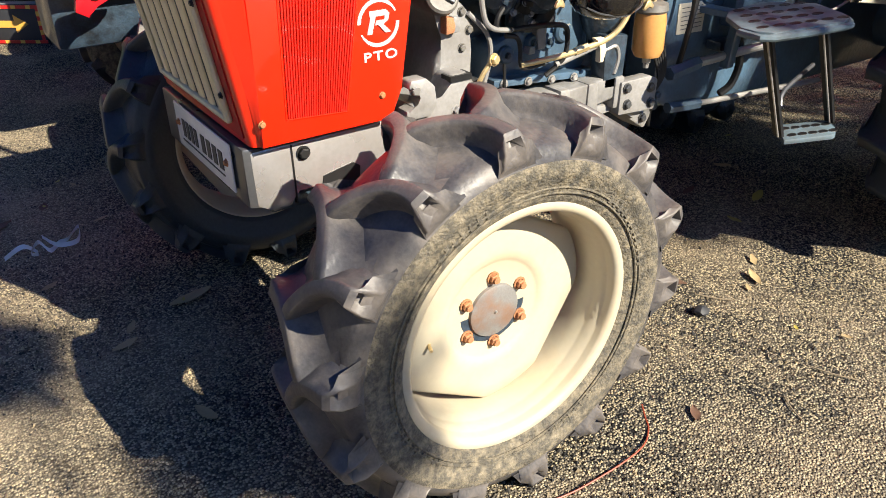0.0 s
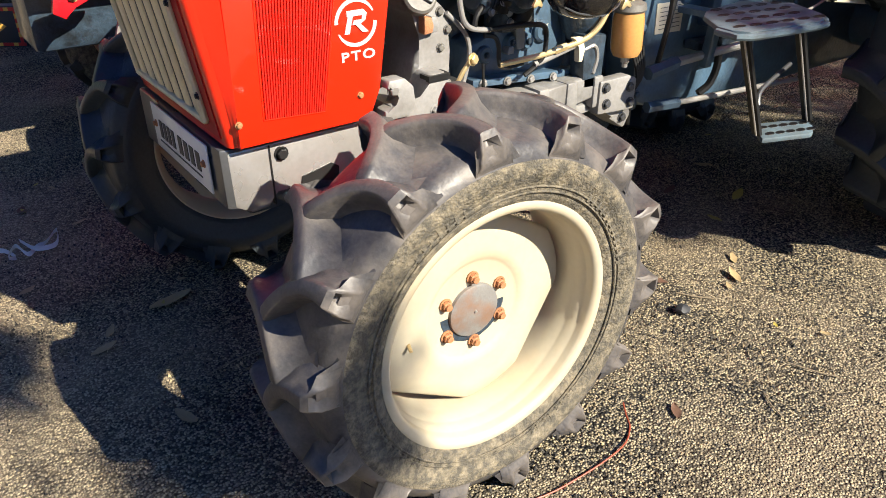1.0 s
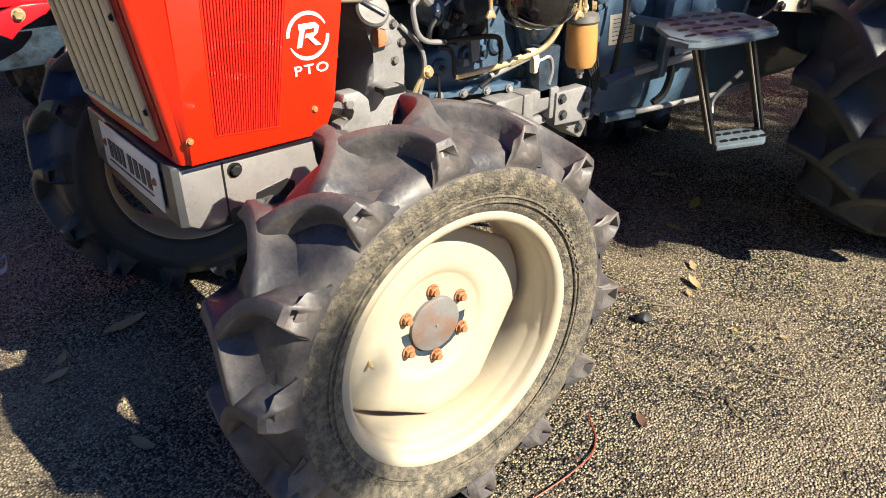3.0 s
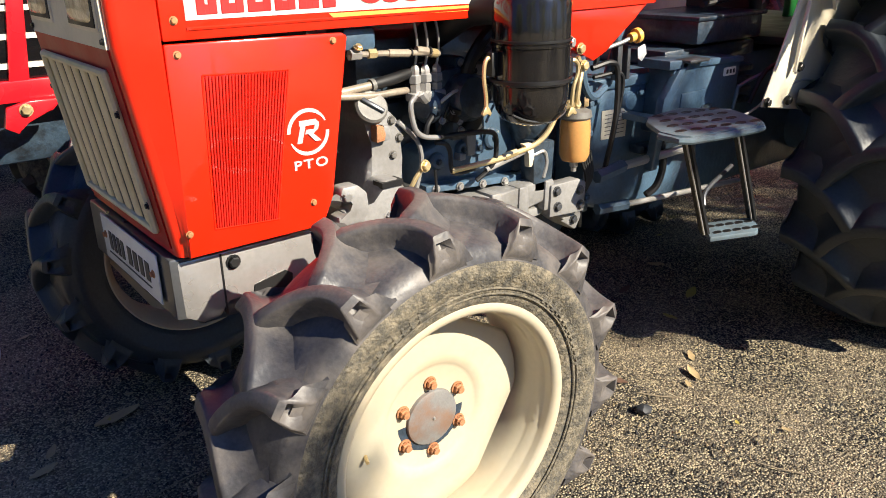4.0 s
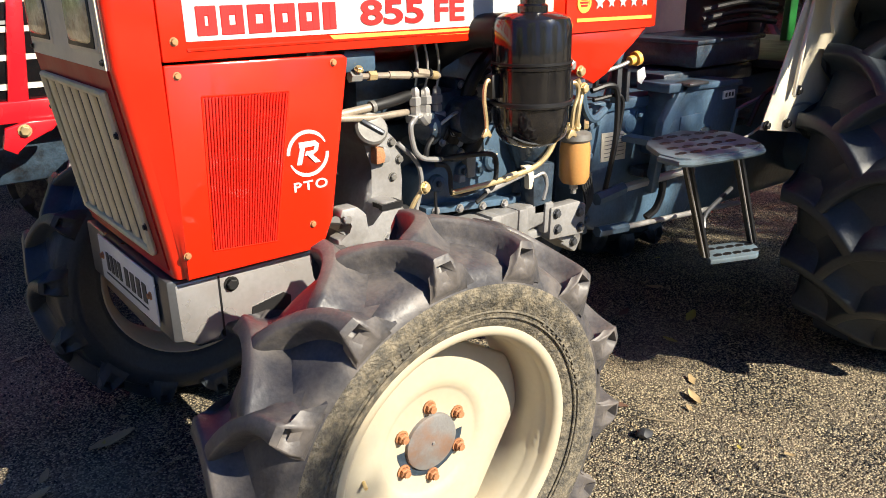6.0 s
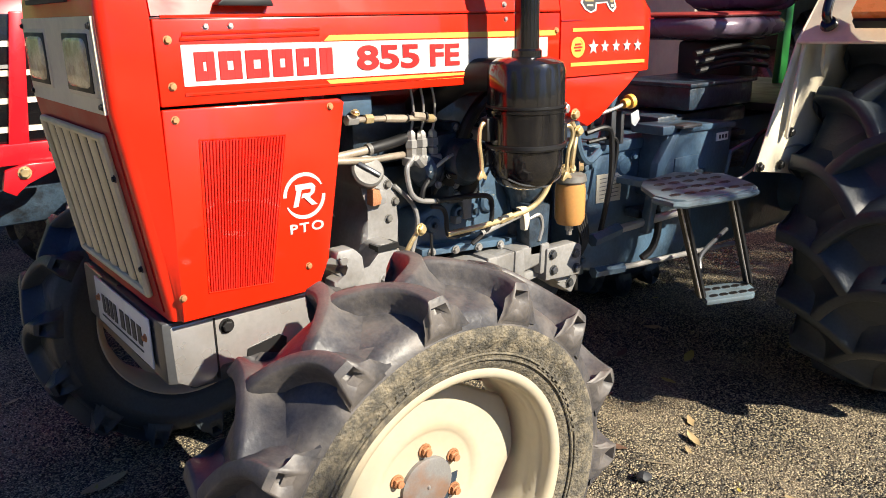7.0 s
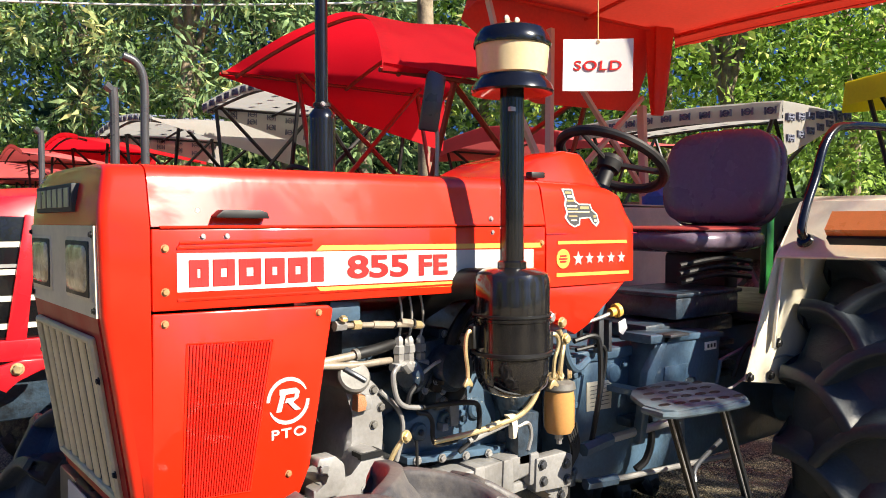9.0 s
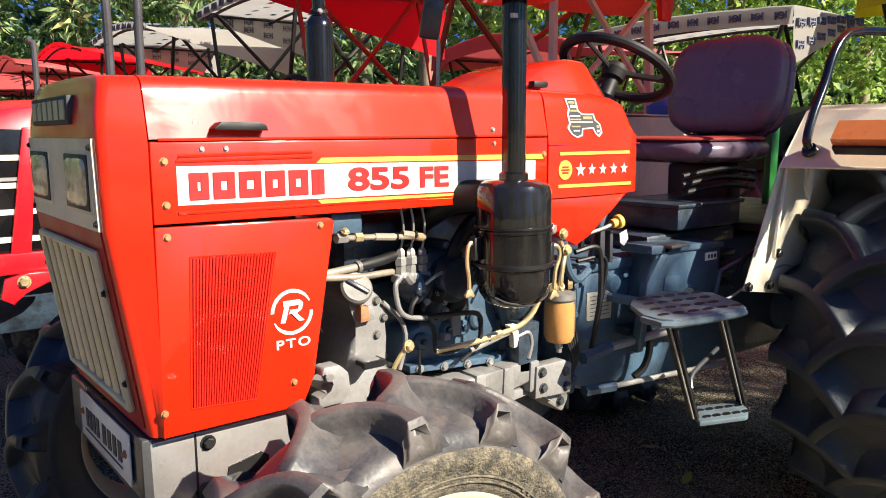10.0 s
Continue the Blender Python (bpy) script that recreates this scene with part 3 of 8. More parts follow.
# ---- nose, bonnet and side sheets
def face_x(z):
    if z > 1.38:
        return -0.405 + (z - 1.38) ** 2 * 1.4
    return -0.405 + (1.38 - z) * 0.02 if z > 1.205 else -0.4015 + (1.205 - z) * 0.147


def make_nose():
    rings = []
    for z, yw, yf in ((0.783, 0.327, 0.300), (0.90, 0.328, 0.300), (1.10, 0.328, 0.299), (1.20, 0.328, 0.299), (1.21, 0.328, 0.299), (1.25, 0.328, 0.299), (1.378, 0.328, 0.298), (1.42, 0.3185, 0.293), (1.455, 0.3095, 0.287),
                      (1.476, 0.3045, 0.282), (1.490, 0.298, 0.274), (1.499, 0.286, 0.262), (1.504, 0.262, 0.235), (1.507, 0.12, 0.10)):
        xf = face_x(z)
        ex, ey = xf + 0.019, yf + 0.0095
        side = [(-0.319 + (ex + 0.319) * f, yw + (ey - yw) * f) for f in (0, 0.04, 0.5, 0.93, 1.0)]
        half = side + [(xf + 0.0105, yf + 0.0068), (xf + 0.0045, yf + 0.0015), (xf + 0.0008, yf - 0.0065), (xf, yf - 0.012), (xf - 0.001, yf * 0.5)]
        pl = [(x, -y) for x, y in half] + [(x, y) for x, y in half[::-1]]
        rings.append([(x, y, z) for x, y in pl])
    part("nose_cowl", loft(rings), M_RED, tractor, "glossy orange-red nose cowl", sharp=45)
    # maroon frame round grille and lamps
    def sheet(z0, z1, y0, y1, out=0.004, n=6):
        bm = bmesh.new()
        r1 = [(face_x(z0 + (z1 - z0) * i / n) - out, y0, z0 + (z1 - z0) * i / n) for i in range(n + 1)]
        r2 = [(face_x(z0 + (z1 - z0) * i / n) - out, y1, z0 + (z1 - z0) * i / n) for i in range(n + 1)]
        r3 = [(p[0] + out, p[1], p[2]) for p in r2]
        r4 = [(p[0] + out, p[1], p[2]) for p in r1]
        for k in range(n):
            bm.faces.new([bm.verts.new(q) for q in (r1[k], r2[k], r2[k + 1], r1[k + 1])])
        for a, b in ((r1, r4), (r2, r3)):
            for k in range(n):
                bm.faces.new([bm.verts.new(q) for q in (a[k], b[k], b[k + 1], a[k + 1])])
        for k in (0, n):
            bm.faces.new([bm.verts.new(q) for q in (r1[k], r2[k], r3[k], r4[k])])
        bmesh.ops.remove_doubles(bm, verts=bm.verts, dist=1e-5)
        return bm
    part("nose_frame", sheet(0.80, 1.205, -0.282, 0.282, 0.0035), M_FRAME, tractor, "maroon-red painted front frame")
    # lamp panel with two deep lamps
    panel = part("lamp_panel", sheet(1.206, 1.383, -0.283, 0.283, 0.005), M_PANEL, tractor, "grey-beige headlamp panel")
    for s in (1, -1):
        y0, y1 = sorted((s * 0.080, s * 0.254))
        for k, (g, o, mt, nm) in enumerate(((0.012, 0.0115, M_PANEL, "lamp_bezel"), (0.0, 0.0125, M_REFLECT, "headlamp"))):
            poly = [(y0 - g, 1.246 - g), (y1 + g, 1.246 - g), (y1 + g, 1.350 + g), (y0 - g, 1.350 + g)]
            bm = prism(poly, "x", -0.400 - o, -0.390, 0.006)
            q = part(nm, bm, mt, panel, "square glass headlamp" if k else "raised lamp bezel")
            if k:
                # lens, slightly domed, sunk in its dark gasket
                part("lamp_gasket", prism([(y0 - .003, 1.243), (y1 + .003, 1.243), (y1 + .003, 1.353), (y0 - .003, 1.353)], "x", -0.4140, -0.395, 0.003), M_MATBLACK, panel)
                rings = []
                for sc, xx in ((0.93, -0.4130), (0.90, -0.4165), (0.75, -0.4190), (0.42, -0.4205), (0.05, -0.4208)):
                    cy, cz, hy, hz = (y0 + y1) / 2, 1.298, (y1 - y0) / 2 * sc, 0.051 * sc
                    ring = []
                    for i in range(24):
                        a = 2 * math.pi * i / 24
                        ca, sa = math.cos(a), math.sin(a)
                        ring.append((xx, cy + hy * math.copysign(abs(ca) ** 0.35, ca), cz + hz * math.copysign(abs(sa) ** 0.35, sa)))
                    rings.append(ring)
                part("lamp_glass", loft(rings), M_GLASS, panel, "dusty yellowish headlamp glass", sharp=60)
                part("lamp_screw", hex_bolt((-0.4110, s * 0.273, 1.366), (-1, 0, 0), 0.005), M_MATBLACK, panel)
                part("lamp_screw", hex_bolt((-0.4075, s * 0.273, 1.220), (-1, 0, 0), 0.005), M_MATBLACK, panel)
    # grille: frame, backing and slats
    def gx(z, o):
        return face_x(z) - o
    z0, z1, w0, w1 = 0.832, 1.158, 0.238, 0.236
    bm = bmesh.new()
    rim = [(-w0, z0), (w0, z0), (w1, z1), (-w1, z1)]
    pts = [(gx(z, 0.010), y, z) for y, z in rim]
    for i in range(4):
        tube([pts[i], pts[(i + 1) % 4]], 0.0085, 8, 1, into=bm)
    for p in pts:
        bmesh.ops.create_uvsphere(bm, u_segments=8, v_segments=6, radius=0.0086, matrix=Matrix.Translation(p))
    grille = part("grille_frame", bm, M_BEIGE, tractor, "beige grille frame")
    part("grille_back", loft([[(gx(z0, 0.005), -w0, z0), (gx(z0, 0.005), w0, z0), (gx(z0, 0.0045), w0, z0), (gx(z0, 0.0045), -w0, z0)],
                              [(gx(z1, 0.005), -w1, z1), (gx(z1, 0.005), w1, z1), (gx(z1, 0.0045), w1, z1), (gx(z1, 0.0045), -w1, z1)]]), M_MATBLACK, grille, "dark mesh behind the slats")
    for k in range(7):
        y = -0.198 + 0.396 * k / 6
        prof = [(-0.0225, 0.0052), (-0.0215, 0.0080), (-0.013, 0.0100), (0.0, 0.0108), (0.013, 0.0100), (0.0215, 0.0080), (0.0225, 0.0052)]
        part("grille_slat", loft([[(gx(z, o), y + dy, z) for dy, o in prof] for z in (z0 + 0.008, z1 - 0.008)]), M_BEIGE, grille, sharp=60)
    for s in (1, -1):
        for z in (1.08, 0.89):
            part("grille_screw", hex_bolt((gx(z, 0.012), s * 0.249, z), (-1, 0, -0.1), 0.006), M_MATBLACK, grille)
    # emblem block with unreadable bars
    badge = part("badge", prism([(-0.128, 1.411), (0.204, 1.411), (0.204, 1.470), (-0.128, 1.470)], "x", -0.412, -0.385, 0.003), M_DARK_INK, tractor, "dark badge with silver bars")
    for k in range(6):
        y0 = -0.114 + 0.052 * k
        part("badge_bar", cube(-0.4150, -0.4115, y0, y0 + 0.038, 1.421, 1.461, 0.001, 1), M_STEEL, badge)


make_nose()


def make_bonnet():
    def section(x, h=0.0):
        half = [(0.3275, 1.381), (0.3255, 1.389), (0.3180, 1.420), (0.3115, 1.448), (0.3060, 1.472), (0.3025, 1.484), (0.296, 1.494), (0.284, 1.501 + h), (0.262, 1.505 + h), (0.10, 1.509 + h)]
        return [(x, -y, z) for y, z in half] + [(x, y, z) for y, z in half[::-1]]
    part("bonnet", loft([section(-0.316), section(-0.30), section(0.2), section(0.748), section(0.752)]), M_RED, tractor, "glossy orange-red engine bonnet", sharp=40)
    # the fold that catches the light
    part("bonnet_trim", tube([(-0.300, -0.3295, 1.3795), (0.745, -0.3295, 1.3795)], 0.0030, 6, 1), M_RED, tractor)
    part("bonnet_catch", prism([(-0.195, 1.402), (-0.180, 1.414), (-0.10, 1.414), (-0.085, 1.409), (-0.080, 1.396), (-0.195, 1.398)], "y", -0.352, -0.300, 0.005), M_MATBLACK, tractor, "black rubber bonnet catch")
    for x, z, y in ((-0.222, 1.412, -0.315), (-0.215, 1.361, -0.327), (-0.165, 1.361, -0.327), (0.555, 1.395, -0.325), (0.557, 1.361, -0.327)):
        part("bolt", hex_bolt((x, y, z), (0, -1, 0.1), 0.0055), M_STEEL, tractor)
    for s in (-1, 1):
        ya, yb = sorted((s * 0.3285, s * 0.314))
        panel = part("side_panel", prism([(-0.316, 1.216), (0.752, 1.206), (0.752, 1.374), (-0.316, 1.376)], "y", ya, yb, 0.004), M_RED, tractor, "orange-red side panel with white sticker band")
        if s < 0:
            # embossed borders and the sticker band
            part("panel_border", tube([(0.03, -0.3285, 1.350), (-0.262, -0.3285, 1.348), (-0.268, -0.3285, 1.338), (0.03, -0.3285, 1.340)], 0.0035, 6, 1), M_RED, panel)
            part("panel_border", tube([(0.74, -0.3285, 1.2295), (-0.268, -0.3285, 1.2360)], 0.0035, 6, 1), M_RED, panel)
            y = -0.3303
            sticker = part("sticker_band", prism([(-0.268, 1.2515), (0.705, 1.2400), (0.705, 1.3135), (-0.268, 1.3285)], "y", y, y + 0.0015), M_WHITE, panel, "white sticker band with red lettering")
            part("stripe", prism([(0.040, 1.3260), (0.053, 1.3370), (0.735, 1.3300), (0.735, 1.3170)], "y", y, y + 0.0015), M_YELLOW, sticker, "yellow stripe")
            part("stripe", prism([(0.040, 1.2450), (0.053, 1.2330), (0.735, 1.2225), (0.735, 1.2350)], "y", y, y + 0.0015), M_YELLOW, sticker, "yellow stripe")
            # brand name as plain block shapes
            xs = (-0.245, -0.196, -0.141, -0.083, -0.029, 0.026, 0.066, 0.085)
            for k in range(6):
                bm = bmesh.new()
                a, b = xs[k], xs[k + 1] - 0.008
                zt = 1.3175 - 0.0005 * k - 0.003
                zb = 1.2590 - 0.0006 * k + 0.001
                wk = 0.0185
                cube(a, b, y - 0.0016, y + 0.0005, zb, zb + wk, 0.0012, 1, into=bm)
                cube(a, b, y - 0.0016, y + 0.0005, zt - wk, zt, 0.0012, 1, into=bm)
                cube(a, a + 0.0175, y - 0.0018, y + 0.0005, zb, zt, 0.0012, 1, into=bm)
                cube(b - 0.0175, b, y - 0.0018, y + 0.0005, zb, zt, 0.0012, 1, into=bm)
                part("brand_shape", bm, M_RED_INK, sticker, "red block shape")
            t = lettering("855", (0.118, y - 0.0012, 1.2605), (1, 0, -0.012), (0, 0, 1), 0.0530, M_RED_INK, sticker, "model_number", bold=0.03)
            fit_width(t, (0.118, y - 0.0012, 1.2605), (1, 0, -0.012), 0.168)
            t = lettering("FE", (0.318, y - 0.0012, 1.2590), (1, 0, -0.012), (0, 0, 1), 0.0500, M_RED_INK, sticker, "model_letters", bold=0.03)
            fit_width(t, (0.318, y - 0.0012, 1.2590), (1, 0, -0.012), 0.088)
            for x, z in ((-0.291, 1.338), (-0.291, 1.253), (0.737, 1.329)):
                part("bolt", hex_bolt((x, -0.3285, z), (0, -1, 0), 0.0062), M_BOLT, panel)
        # lower grille panel
        lower = part("lower_panel", prism([(-0.322, 0.785), (-0.010, 0.786), (0.020, 0.85), (0.082, 1.196), (0.070, 1.204), (-0.316, 1.211)], "y", ya, yb, 0.004), M_RED, tractor, "orange-red lower side panel with ribbed vent")
        if s < 0:
            for x, z in ((-0.293, 1.1905), (0.045, 1.189), (-0.318, 0.837), (-0.032, 0.845)):
                part("bolt", hex_bolt((x, -0.3285, z), (0, -1, 0), 0.0060), M_BOLT, lower)
            # ribbed vent: a raised border and many upright ribs
            c = [(-0.263, 0.836), (-0.121, 0.826), (-0.064, 1.140), (-0.250, 1.148)]
            bm = bmesh.new()
            for i in range(4):
                a, b = c[i], c[(i + 1) % 4]
                tube([(a[0], -0.3288, a[1]), (b[0], -0.3288, b[1])], 0.0022, 6, 1, into=bm)
            vent = part("vent_border", bm, M_RED, lower)
            n = 27
            for k in range(1, n):
                f = k / n
                lo = Vector((c[0][0] + (c[1][0] - c[0][0]) * f, 0, c[0][1] + (c[1][1] - c[0][1]) * f))
                hi = Vector((c[3][0] + (c[2][0] - c[3][0]) * f, 0, c[3][1] + (c[2][1] - c[3][1]) * f))
                part("vent_rib", prism([(lo.x - 0.0016, lo.z + 0.003), (lo.x + 0.0016, lo.z + 0.003), (hi.x + 0.0016, hi.z - 0.003), (hi.x - 0.0016, hi.z - 0.003)], "y", -0.3325, -0.326), M_RED_RIB, vent)
            # round mark: two arcs round a plain slanted shape
            bm = bmesh.new()
            cx, cz, ro = -0.031, 1.004, 0.047
            for a0, a1 in ((25, 178), (205, 358)):
                ring = []
                for i in range(25):
                    a = radians(a0 + (a1 - a0) * i / 24)
                    w = 0.004 * min(1, (i + 4) / 10)
                    ring.append([(cx + (ro + q) * math.cos(a), yy, cz + (ro + q) * math.sin(a)) for q, yy in ((-w, -0.3300), (w, -0.3300), (w, -0.328), (-w, -0.328))])
                loft(ring, into=bm)
            for dz, poly in enumerate(([(-0.060, 0.982), (-0.048, 0.982), (-0.035, 1.026), (-0.047, 1.026)], [(-0.052, 1.018), (-0.052, 1.030), (-0.012, 1.030), (-0.004, 1.022), (-0.010, 1.018)],
                         [(-0.040, 1.000), (-0.036, 1.009), (-0.014, 1.009), (-0.020, 1.000)], [(-0.020, 1.000), (-0.008, 1.008), (-0.004, 1.022), (-0.014, 1.022)],
                         [(-0.036, 1.004), (-0.024, 1.004), (-0.002, 0.982), (-0.016, 0.982)])):
                prism(poly, "y", -0.3302 - 0.0004 * dz, -0.328, into=bm)
            part("round_mark", bm, M_WHITE, lower, "white round mark")
            t = lettering("PTO", (-0.071, -0.3296, 0.924), (1, 0, 0), (0, 0, 1), 0.021, M_WHITE, lower, "lettering", bold=0.02, spread=1.25)
            fit_width(t, (-0.071, -0.3296, 0.924), (1, 0, 0), 0.082)


make_bonnet()


def make_rear_cowl():
    def section(x, top, w):
        zb = 1.206
        half = [(w, zb), (w, 1.352), (w - 0.003, 1.38), (w - 0.012, (1.38 + top - 0.03) / 2), (w - 0.021, top - 0.03), (w - 0.030, top - 0.014), (w - 0.048, top - 0.003), (w * 0.5, top)]
        return [(x, -y, z) for y, z in half] + [(x, y, z) for y, z in half[::-1]]
    secs = [section(0.757, 1.506, 0.328), section(0.95, 1.503, 0.328), section(1.06, 1.490, 0.327), section(1.10, 1.478, 0.325)]
    rear = [(1.135, 1.44, 0.318), (1.160, 1.395, 0.305)]
    for x, top, w in rear:
        secs.append(section(x, top, w))
    cowl = part("rear_cowl", loft(secs), M_RED, tractor, "orange-red rear cowl over the fuel tank", sharp=42)
    part("cowl_seam", tube([(0.757, -0.3290, 1.3525), (1.160, -0.316, 1.3525)], 0.0022, 6, 2), M_MAROON, cowl)
    part("tank_skirt", prism([(0.70, 1.205), (1.105, 1.205), (1.045, 1.165), (0.935, 1.085), (0.880, 1.062), (0.80, 1.10), (0.70, 1.16)], "y", -0.322, 0.322, 0.006), M_RED, tractor, "red skirt below the fuel tank")
    hump = [[(x, s * y, z) for s, y, z in pts] for x, pts in (
        (0.72, ((-1, 0.235, 1.49), (-1, 0.20, 1.508), (1, 0.20, 1.508), (1, 0.235, 1.49))),
        (0.86, ((-1, 0.240, 1.49), (-1, 0.185, 1.575), (1, 0.185, 1.575), (1, 0.240, 1.49))),
        (0.98, ((-1, 0.240, 1.49), (-1, 0.180, 1.605), (1, 0.180, 1.605), (1, 0.240, 1.49))),
        (1.06, ((-1, 0.240, 1.48), (-1, 0.175, 1.602), (1, 0.175, 1.602), (1, 0.240, 1.48))),
        (1.17, ((-1, 0.225, 1.44), (-1, 0.160, 1.500), (1, 0.160, 1.500), (1, 0.225, 1.44))))]
    bm = loft(hump)
    bmesh.ops.bevel(bm, geom=bm.edges[:], offset=0.012, segments=2, profile=0.5, affect="EDGES")
    part("dash_hump", bm, M_RED, tractor, "orange-red instrument hump")
    part("dash_panel", prism([(1.055, 1.606), (1.066, 1.608), (1.176, 1.500), (1.168, 1.494)], "y", -0.165, 0.165), M_BLACK, tractor, "black instrument panel")
    part("hump_catch", cube(0.775, 0.83, -0.252, -0.225, 1.512, 1.530, 0.004), M_MATBLACK, tractor, "black catch")
    # stickers
    y = -0.3305
    part("stripe", prism([(0.800, 1.3240), (1.100, 1.3230), (1.096, 1.3320), (0.800, 1.3330)], "y", y, y + 0.004), M_YELLOW, cowl, "yellow stripe")
    part("stripe", prism([(0.795, 1.2335), (1.108, 1.2300), (1.108, 1.2390), (0.795, 1.2430)], "y", y, y + 0.004), M_YELLOW, cowl, "yellow stripe")
    for k in range(5):
        cx, cz = 0.884 + 0.0475 * k, 1.2815 - 0.0004 * k
        ro = 0.0215 if k == 0 else 0.0175
        poly = []
        for i in range(10):
            a = radians(90 + 36 * i)
            r = ro if i % 2 == 0 else ro * 0.42
            poly.append((cx + r * math.cos(a), cz + r * math.sin(a)))
        part("star", prism(poly, "y", y, y + 0.004), M_WHITE, cowl, "white star sticker")
    part("seal", lathe([(0, 0), (0.027, 0), (0.027, 0.003), (0.020, 0.003), (0.020, 0.002), (0, 0.002)], 32, axis_pose((0.822, -0.3275, 1.283), (0, -1, 0))), M_YELLOW, cowl, "round yellow seal sticker")
    bm = bmesh.new()
    for z, w in ((1.291, 0.012), (1.283, 0.016), (1.275, 0.012)):
        cube(0.822 - w, 0.822 + w, -0.3312, -0.329, z - 0.0022, z + 0.0022, into=bm)
    part("seal_print", bm, M_RED_INK, cowl)
    # small printed machine picture with a pale outline
    def sticker(name, poly, lift, material, label=""):
        bm = prism([(0.829 + u * 0.00235, 1.485 - v * 0.00131) for u, v in poly], "y", -0.3285 - lift, -0.318)
        for v in bm.verts:
            v.co.y += max(0, v.co.z - 1.378) * 0.195
        return part(name, bm, material, cowl, label)
    def bar(u0, v0, u1, v1):
        return [(u0, v0), (u1, v0), (u1, v1), (u0, v1)]
    sticker("picture_sticker", [(3, 3), (22, 3), (25, 29), (31, 35), (51, 35), (54, 49), (61, 57), (63, 76), (57, 86), (50, 79), (46, 67), (29, 69), (27, 82), (18, 87), (8, 80), (2, 66), (6, 56), (4, 38), (7, 24)], 0.0, M_WHITE, "small tractor picture sticker with pale outline")
    sticker("picture_print", [(6, 6), (20, 6), (22, 30), (30, 38), (49, 38), (51, 50), (59, 59), (60, 74), (56, 80), (52, 76), (48, 64), (27, 66), (25, 79), (18, 84), (10, 78), (5, 66), (9, 56), (7, 38), (10, 26)], 0.0006, M_DARK_INK)
    for q in (bar(8, 9, 19, 14), bar(10, 27, 22, 31), bar(31, 41, 47, 47), bar(8, 46, 27, 49), bar(9, 61, 24, 64), bar(53, 60, 58, 66)):
        sticker("picture_print", q, 0.0012, M_PRINT_TAN)
    for q in (bar(11, 17, 20, 23), bar(8, 52, 47, 54.5), bar(8, 39, 26, 42), bar(12, 70, 22, 73), bar(53, 70, 58, 75)):
        sticker("picture_print", q, 0.0012, M_BEIGE)


make_rear_cowl()


